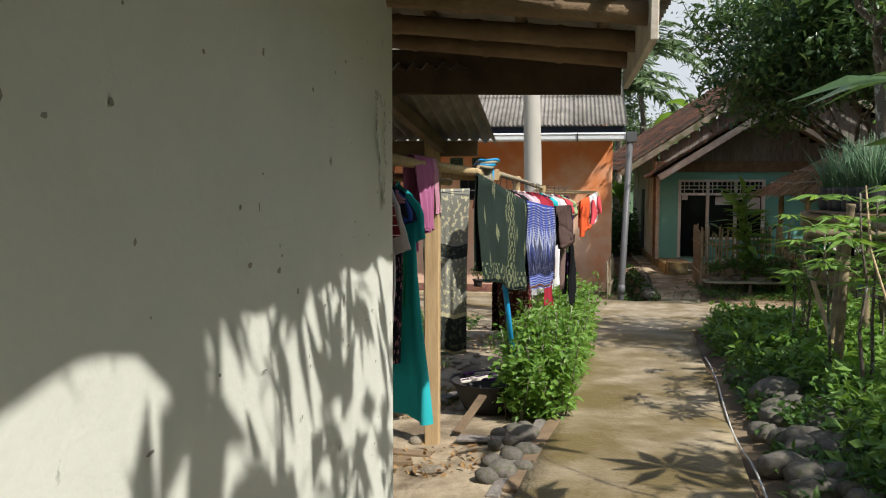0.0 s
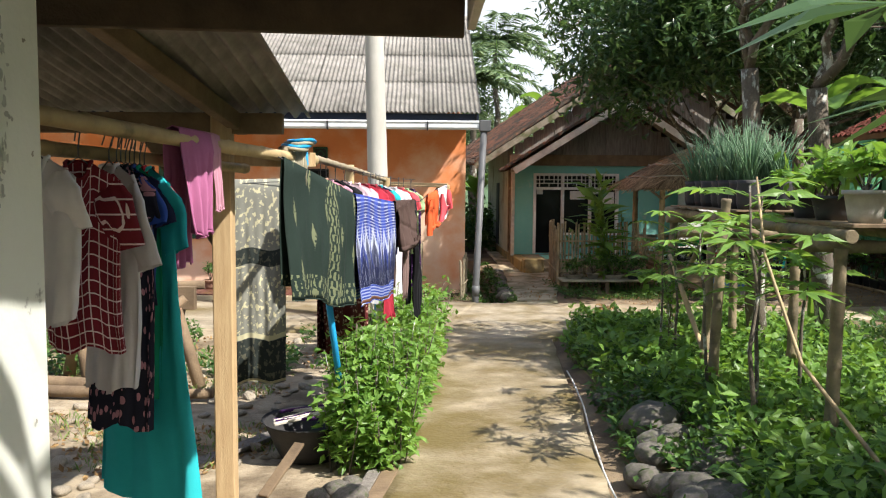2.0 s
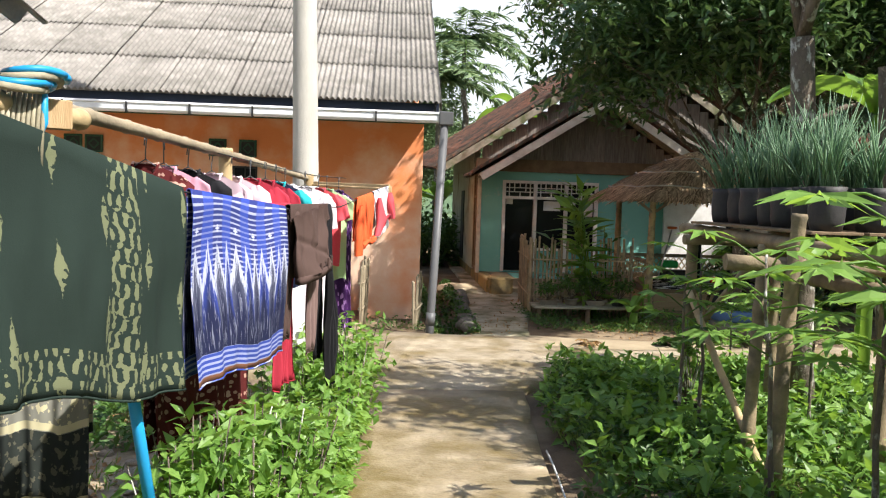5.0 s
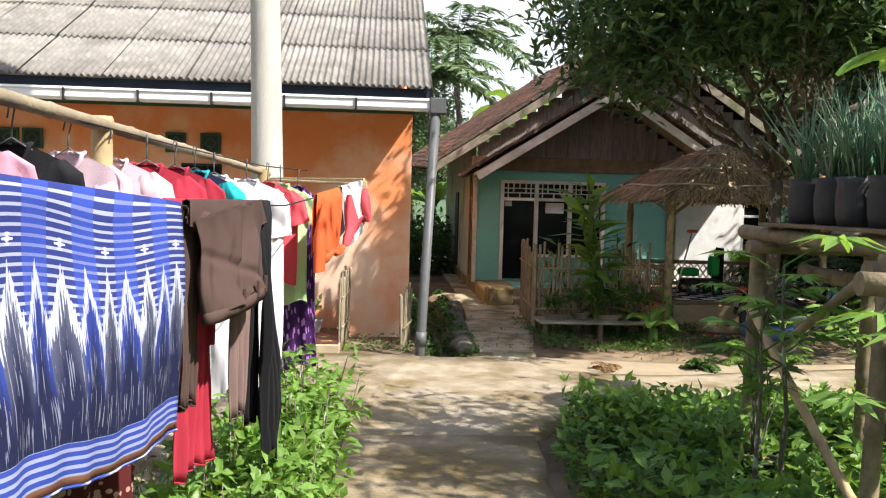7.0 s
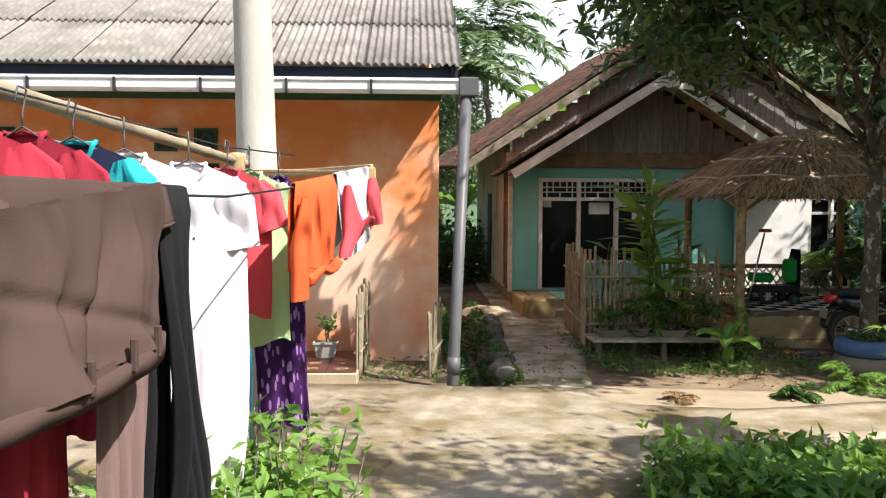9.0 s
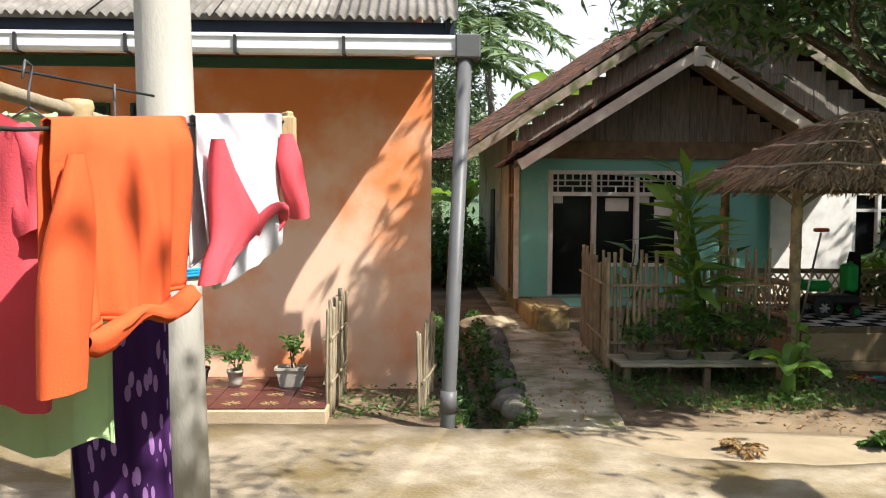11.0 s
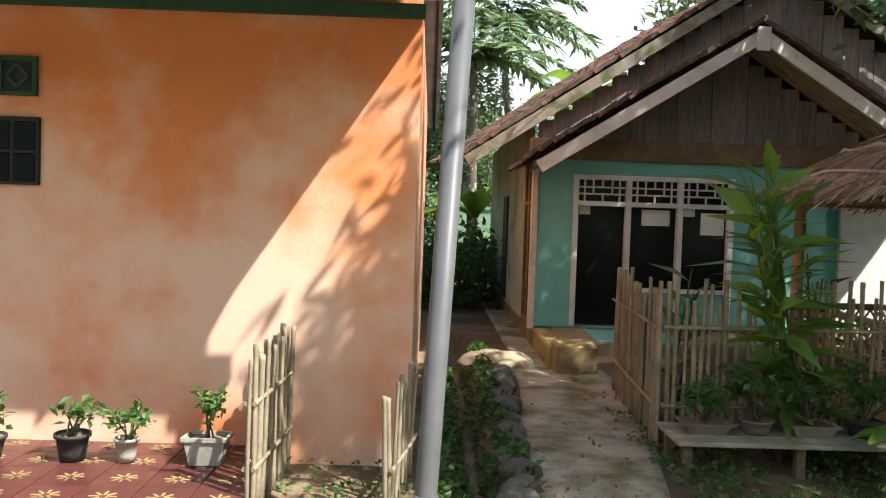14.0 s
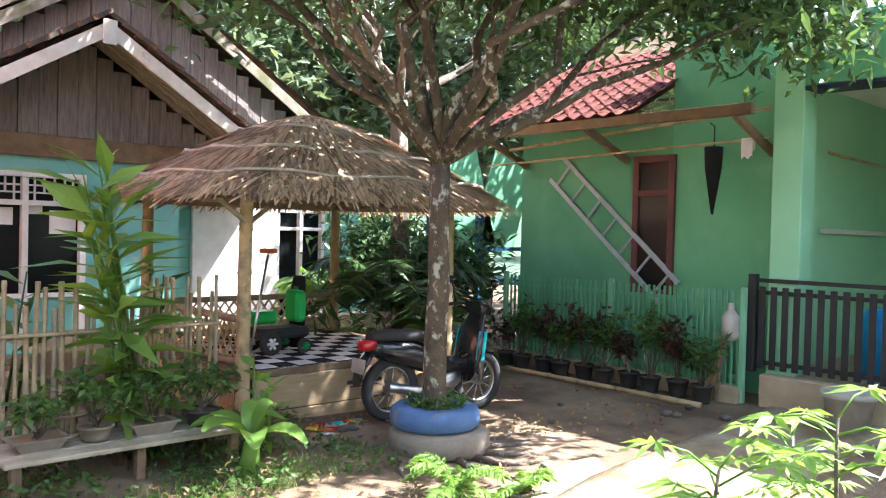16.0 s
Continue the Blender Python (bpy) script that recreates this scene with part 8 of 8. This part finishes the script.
def build_motorbike(rear, front):
    """A small step-through motorbike, from its rear wheel's foot to its front wheel's."""
    r, f = Vector((*rear, 0)), Vector((*front, 0))
    d = (f - r).normalized()
    L = (f - r).length
    s = Vector((-d.y, d.x, 0))
    t = thing("motorbike", "black step-through motorbike parked beside the hut", "motorbike", r)

    def P(u, v, z):
        return r + d * u + s * v + Vector((0, 0, z))
    frame_m = Matrix((d, s, Vector((0, 0, 1)))).transposed().to_4x4()
    for nm, u in (("rear_wheel", 0.0), ("front_wheel", L)):
        m = Matrix.Translation(P(u, 0, 0.275)) @ frame_m @ Matrix.Rotation(radians(90), 4, "X")
        w = bmesh.new()
        tyre(w, (0, 0, 0), 0.235, 0.042, 1.0, 32, 10)
        w.transform(m)
        wheel = part(nm, w, "rubber", t)
        h = bmesh.new()
        tyre(h, (0, 0, 0), 0.195, 0.014, 1.6, 32, 8)
        h.transform(m)
        part("rim", h, "metal", wheel)
        h = bmesh.new()
        for k in range(10):
            a = math.tau * k / 10
            tube(h, [(0.03 * math.cos(a), 0.03 * math.sin(a), 0.02), (0.19 * math.cos(a + 0.15), 0.19 * math.sin(a + 0.15), 0)], 0.006, 5)
        tube(h, [(0, 0, -0.05), (0, 0, 0.05)], 0.045, 12)
        h.transform(m)
        part("spokes", h, "metal", wheel)

    def hull(sections):
        bm = bmesh.new()
        rings = []
        for u, z, w, hh in sections:
            ring = []
            for k in range(14):
                a = math.tau * k / 14
                ring.append(bm.verts.new(P(u, w * math.copysign(abs(math.cos(a)) ** 0.7, math.cos(a)), z + hh * math.copysign(abs(math.sin(a)) ** 0.7, math.sin(a)))))
            rings.append(ring)
        for a, b in zip(rings, rings[1:]):
            for k in range(14):
                bm.faces.new((a[k], a[(k + 1) % 14], b[(k + 1) % 14], b[k])).smooth = True
        bm.faces.new(rings[0][::-1])
        bm.faces.new(rings[-1])
        return bm
    part("body", hull([(-0.26, 0.66, 0.06, 0.04), (-0.15, 0.63, 0.12, 0.08), (0.15, 0.58, 0.14, 0.13), (0.42, 0.50, 0.12, 0.13), (0.55, 0.42, 0.09, 0.11), (0.8, 0.42, 0.06, 0.08), (0.92, 0.55, 0.06, 0.1)]), "gloss_black", t)
    part("seat", hull([(-0.22, 0.735, 0.07, 0.03), (-0.05, 0.745, 0.12, 0.045), (0.2, 0.735, 0.13, 0.05), (0.42, 0.70, 0.10, 0.05), (0.55, 0.66, 0.06, 0.04)]), "rubber", t)
    part("leg_shield", hull([(0.80, 0.40, 0.16, 0.12), (0.86, 0.60, 0.20, 0.16), (0.93, 0.80, 0.14, 0.12), (0.98, 0.92, 0.10, 0.07)]), "gloss_black", t)
    for v in (0.165, -0.165):
        part("decal", beam(bmesh.new(), P(0.86, v, 0.48), P(0.90, v * 0.95, 0.74), 0.10, 0.008, 0.002, up=s), "cloth_teal", t, "teal and white side decal")
    part("tail_light", hull([(-0.31, 0.66, 0.05, 0.035), (-0.27, 0.67, 0.09, 0.05), (-0.2, 0.68, 0.10, 0.045)]), "tail_red", t, "red tail light")
    part("rear_mudguard", hull([(-0.34, 0.36, 0.07, 0.03), (-0.31, 0.48, 0.08, 0.05), (-0.22, 0.60, 0.08, 0.03)]), "gloss_black", t)
    part("number_plate", beam(bmesh.new(), P(-0.335, 0, 0.44), P(-0.315, 0, 0.56), 0.20, 0.006, 0.001, up=d), "pot_white", t)
    part("front_mudguard", hull([(L - 0.22, 0.50, 0.05, 0.02), (L - 0.05, 0.575, 0.055, 0.02), (L + 0.16, 0.52, 0.05, 0.02)]), "gloss_black", t)
    for v in (0.07, -0.07):
        part("fork", tube(bmesh.new(), [P(L, v, 0.275), P(0.96, v, 0.86)], 0.018, 8), "metal", t)
    part("shock_absorber", tube(bmesh.new(), [P(0.05, 0.13, 0.30), P(0.12, 0.12, 0.60)], 0.028, 10), "metal", t)
    part("exhaust", tube(bmesh.new(), [P(-0.12, -0.14, 0.33), P(0.3, -0.14, 0.24), P(0.6, -0.1, 0.24)], [0.045, 0.04, 0.02], 10), "metal", t)
    part("engine", hull([(0.35, 0.28, 0.12, 0.1), (0.6, 0.3, 0.12, 0.1), (0.72, 0.34, 0.08, 0.07)]), "metal", t)
    bars = part("handlebar", tube(bmesh.new(), [P(0.86, 0.34, 0.95), P(0.92, 0.2, 0.98), P(0.95, 0, 0.96), P(0.92, -0.2, 0.98), P(0.86, -0.34, 0.95)], 0.016, 8), "rubber", t)
    part("headlight", hull([(0.9, 0.95, 0.12, 0.06), (1.0, 0.94, 0.11, 0.07), (1.06, 0.92, 0.07, 0.05)]), "gloss_black", t)
    for v in (0.26, -0.26):
        part("mirror_stalk", tube(bmesh.new(), [P(0.90, v, 0.97), P(0.88, v * 1.15, 1.16)], 0.006, 6), "rubber", bars)
        m = bmesh.new()
        bmesh.ops.create_uvsphere(m, u_segments=12, v_segments=8, radius=1, matrix=Matrix.Translation(P(0.88, v * 1.2, 1.19)) @ frame_m @ Matrix.Diagonal((0.02, 0.06, 0.04, 1)))
        part("mirror", m, "gloss_black", bars)


build_motorbike((5.72, 16.0), (6.68, 15.9))

toy = thing("toy_tractor", "green ride-on toy tractor on the checked mat", "toy", (5.35, 17.1, 0.52))
part("body", box((5.2, 17.0, 0.66), (5.75, 17.3, 0.76), 0.03), "dark", toy)
part("hood", box((5.15, 17.03, 0.80), (5.42, 17.27, 0.92), 0.03), "toy_green", toy)
part("seat", box((5.62, 17.05, 0.80), (5.74, 17.28, 1.10), 0.03), "toy_green", toy)
for x, R in ((5.30, 0.11), (5.66, 0.07)):
    for y in (16.97, 17.33):
        w = bmesh.new()
        tyre(w, (0, 0, 0), R * 0.72, R * 0.28, 1.1, 24, 8)
        tube(w, [(0, 0, -0.02), (0, 0, 0.02)], R * 0.3, 10)
        w.transform(Matrix.Translation((x, y, 0.52 + R)) @ Matrix.Rotation(radians(90), 4, "X"))
        wh = part("wheel", w, "rubber", toy)
        h = bmesh.new()
        for k in range(6):
            a = math.tau * k / 6
            tube(h, [(0, 0, 0), (R * 0.5 * math.cos(a), R * 0.5 * math.sin(a), 0)], 0.014, 5)
        h.transform(Matrix.Translation((x, y - 0.03, 0.52 + R)) @ Matrix.Rotation(radians(90), 4, "X"))
        part("hub", h, "white_paint" if R > 0.1 else "toy_green", wh)
trike = thing("push_bar", "toy push bar with orange handle leaning on the post", "toy", (4.95, 16.75, 0.52))
part("bar", tube(bmesh.new(), [(4.92, 16.7, 0.52), (5.24, 16.95, 1.45)], 0.012, 8), "metal", trike)
part("handle", tyre(bmesh.new(), (5.25, 16.96, 1.48), 0.06, 0.022, 1.0, 20, 8), "toy_orange", trike)
bag = thing("black_bag", "tall black bag with green stripe on the mat", "bag", (5.85, 17.4, 0.52))
part("body", tube(bmesh.new(), [(5.85, 17.4, 0.515), (5.85, 17.4, 1.0), (5.87, 17.4, 1.22)], [0.075, 0.085, 0.06], 14), "cloth_black", bag)
part("stripe", box((5.76, 17.30, 0.85), (5.80, 17.34, 1.12), 0.006), "toy_green", bag)
for ob in (toy, trike, bag):
    ob.location += HUT_OFFSET
scrap_m = ["toy_orange", "toy_yellow", "pot_white", "cloth_red", "cloth_teal"]
for k in range(16):
    x, y = 4.95 + rr.random() * 0.6, 15.9 + rr.random() * 0.35
    b = bmesh.new()
    bmesh.ops.create_grid(b, x_segments=3, y_segments=3, size=0.05)
    for v in b.verts:
        v.co.z += 0.02 + 0.018 * noise.noise((v.co.x * 30 + k, v.co.y * 30, k))
    b.transform(Matrix.Translation((x, y, ground_z(x, y))) @ Matrix.Rotation(rr.random() * 6, 4, "Z"))
    bmesh.ops.solidify(b, geom=list(b.faces), thickness=0.002)
    tagged(part("litter", b, scrap_m[k % 5]), "crumpled bright scrap of plastic on the yard", "litter", "litter on the yard")


# ---------------------------------------------------------------- things at the green house
def build_green_fence():
    f = thing("picket_fence", "light green painted metal picket fence", "fence", (9.05, 16, 0))
    for k in range(48):
        y = 14.55 + k * 0.066
        part("picket", box((9.04, y - 0.012, 0.15), (9.06, y + 0.012, 1.12), 0.002), "green_plaster", f)
    for z in (0.25, 1.0):
        part("rail", box((9.062, 14.5, z - 0.02), (9.085, 17.72, z + 0.02), 0.002), "green_plaster", f)
    for y in (14.5, 16.1, 17.74):
        part("post", box((9.02, y - 0.025, -0.05), (9.075, y + 0.025, 1.16), 0.003), "light_green", f)
    b = part("kerb", box((8.96, 14.5, -0.1), (9.14, 17.9, 0.16), 0.012), "sand", f, "low cement kerb")


build_green_fence()
M["leaf_maroon"] = leaf_mat("leaf_maroon", (0.03, 0.025, 0.014), (0.10, 0.04, 0.022), 0.25, 0.4)
for k in range(10):
    y = 14.75 + 0.3 * k
    pot("potted_croton", "dark croton in a black pot along the green fence", (8.72 + 0.05 * (k % 2), y, 0.0), 0.11, 0.18, "pot_black", 8, 400 + k, False, "leaf_maroon" if k % 2 else "leaf_mid", 0.5 + 0.12 * (k % 3), 0.2, 190, 0.12, "crotons by the fence")
cane("ground_cane", "bamboo cane lying before the croton pots", (8.45, 14.6, 0.03), (8.5, 17.5, 0.03), 0.03)


M["ladder_metal"] = mat("ladder_metal", (0.40, 0.41, 0.41), (0.28, 0.29, 0.29), 9, 0.5, 0.1)


def build_ladder():
    l = thing("ladder", "grey aluminium ladder hung slanting on the green wall", "ladder", (9.5, 16.5, 1.2))
    a, b = Vector((9.56, 17.25, 2.62)), Vector((9.56, 15.55, 1.12))
    n = (b - a).normalized()
    off = Vector((0, n.z, -n.y)).normalized() * 0.34
    if off.z > 0:
        off = -off
    for o in (Vector(), off):
        part("stile", beam(bmesh.new(), a + o, b + o, 0.03, 0.06), "ladder_metal", l)
    for k in range(7):
        p = a.lerp(b, 0.06 + k * 0.145)
        part("rung", beam(bmesh.new(), p, p + off, 0.025, 0.03), "ladder_metal", l)


build_ladder()
um = thing("umbrella", "folded black umbrella hanging from the bamboo line", "umbrella", (9.3, 15.0, 2.5))
part("canopy", tube(bmesh.new(), [(9.3, 15.02, 2.62), (9.3, 15.02, 2.4), (9.3, 15.02, 1.9)], [0.10, 0.09, 0.012], 9), "cloth_black", um)
part("handle", tube(bmesh.new(), [(9.3, 15.02, 2.6), (9.3, 15.02, 2.84), (9.3, 15.07, 2.88)], 0.008, 6), "dark", um)
cane("hanging_cane", "long pale bamboo cane hung under the eaves", (9.2, 18.1, 2.72), (9.1, 14.3, 2.95), 0.022)
cane("hanging_cane", "thin bamboo line under the eaves", (9.25, 18.3, 2.55), (9.3, 14.4, 2.68), 0.014)

draped("rag", "small white rag hung over the bamboo line", "cloth", (9.28, 14.70, 2.668), (9.283, 14.56, 2.672), 0.18, 0.12, "cloth_white", 90, 0.01, r=0.018)
cane("wall_cane", "short pale bamboo cane across the porch wall", (10.3, 14.22, 2.60), (12.2, 14.22, 2.56), 0.018)


def build_black_rail():
    r = thing("porch_railing", "black painted metal porch railing", "railing", (9.15, 13, 0.32))
    for k in range(26):
        y = 14.35 - k * 0.115
        part("baluster", box((9.12, y - 0.03, 0.36), (9.14, y + 0.03, 1.18), 0.002), "dark", r)
    for z in (0.42, 1.12, 1.24):
        part("rail", box((9.142, 11.4, z - 0.02), (9.17, 14.42, z + 0.02), 0.003), "dark", r)
    for y in (14.45, 13.0, 11.4):
        part("post", box((9.10, y - 0.04, 0.32), (9.18, y + 0.04, 1.30), 0.004), "dark", r)


build_black_rail()
tub = thing("plastic_tub", "round weathered plastic tub by the porch step", "tub", (8.7, 13.35, 0))
part("tub", tube(bmesh.new(), [(8.6, 13.3, -0.02), (8.6, 13.3, 0.30), (8.6, 13.3, 0.305), (8.6, 13.3, 0.36)], [0.17, 0.2, 0.225, 0.225], 20), "pot_white", tub)
jug = thing("hanging_jug", "whitish plastic jug hung on the railing corner", "jug", (9.0, 14.6, 0.7))
part("jug", tube(bmesh.new(), [(8.98, 14.6, 0.62), (8.98, 14.6, 0.66), (8.98, 14.6, 0.86), (8.98, 14.6, 0.93), (8.98, 14.6, 1.0)], [0.06, 0.09, 0.09, 0.035, 0.03], 14), "pot_white", jug)
broom = thing("twig_broom", "brown twig broom leaning by the railing", "broom", (8.85, 14.55, 0))
bb = bmesh.new()
for k in range(40):
    a, q = rr.uniform(-0.09, 0.09), rr.uniform(-0.05, 0.05)
    tube(bb, [(8.95 + a * 0.15, 14.62 + q * 0.2, 0.75), (8.78 + a, 14.72 + q, 0.02)], 0.004, 4)
tagged(part("twig_bundle", bb, "thatch", broom), kind="stuff")
drum = thing("blue_drum", "blue plastic drum behind the railing", "drum", (9.7, 13.9, 0.32))
part("drum", tube(bmesh.new(), [(9.8, 13.4, 0.32), (9.8, 13.4, 0.5), (9.8, 13.4, 0.52), (9.8, 13.4, 0.9), (9.8, 13.4, 1.0)], [0.24, 0.25, 0.265, 0.26, 0.2], 20), "plastic_blue", drum)

# blue-roofed stall behind, between the houses
M["stall_blue"] = mat("stall_blue", (0.015, 0.10, 0.20), (0.012, 0.075, 0.15), 5, 0.7, 0.2)
st = thing("garden_stall", "blue timber stall with dark green tin roof behind the hut", "stall", (10.6, 19.7, 0))
for x in (10.0, 11.2):
    for y in (19.2, 20.3):
        part("post", box((x - 0.05, y - 0.05, 0), (x + 0.05, y + 0.05, 2.0), 0.005), "stall_blue", st)
for z in (0.9, 1.4):
    part("rail", box((10.05, 19.18, z - 0.03), (11.15, 19.22, z + 0.03), 0.003), "stall_blue", st)
part("roof", beam(bmesh.new(), (9.7, 19.7, 2.0), (10.6, 19.7, 2.3), 0.03, 1.7), "green_plaster", st)
part("roof", beam(bmesh.new(), (10.6, 19.7, 2.3), (11.5, 19.7, 2.0), 0.03, 1.7), "green_plaster", st)

# emissive ring added all round the horizon to whiten the low sky
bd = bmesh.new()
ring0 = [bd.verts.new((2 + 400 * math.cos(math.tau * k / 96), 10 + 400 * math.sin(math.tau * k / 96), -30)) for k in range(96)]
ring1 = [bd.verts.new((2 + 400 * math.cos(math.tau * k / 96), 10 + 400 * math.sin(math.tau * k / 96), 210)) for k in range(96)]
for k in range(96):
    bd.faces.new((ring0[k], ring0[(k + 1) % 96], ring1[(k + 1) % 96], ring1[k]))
hz = bpy.data.materials.new("haze_glow")
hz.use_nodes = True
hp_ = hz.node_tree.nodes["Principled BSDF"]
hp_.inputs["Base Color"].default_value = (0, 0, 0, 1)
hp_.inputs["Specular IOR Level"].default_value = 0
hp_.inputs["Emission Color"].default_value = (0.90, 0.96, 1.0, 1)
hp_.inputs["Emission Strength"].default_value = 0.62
M["haze_glow"] = hz
tagged(part("backdrop", bd, "haze_glow"), "glowing ring standing in for pale hazy sky", "sky", kind="structure")

# wires overhead
wires = thing("overhead_wire", "thin black wire running down to the tiled roof", "wire", (3.4, 20, 4))
part("strand", tube(bmesh.new(), [(-0.5, 12.45, 8.6), (2.0, 17.0, 6.2), (4.0, 21.5, 4.4)], 0.008, 5), "dark", wires)
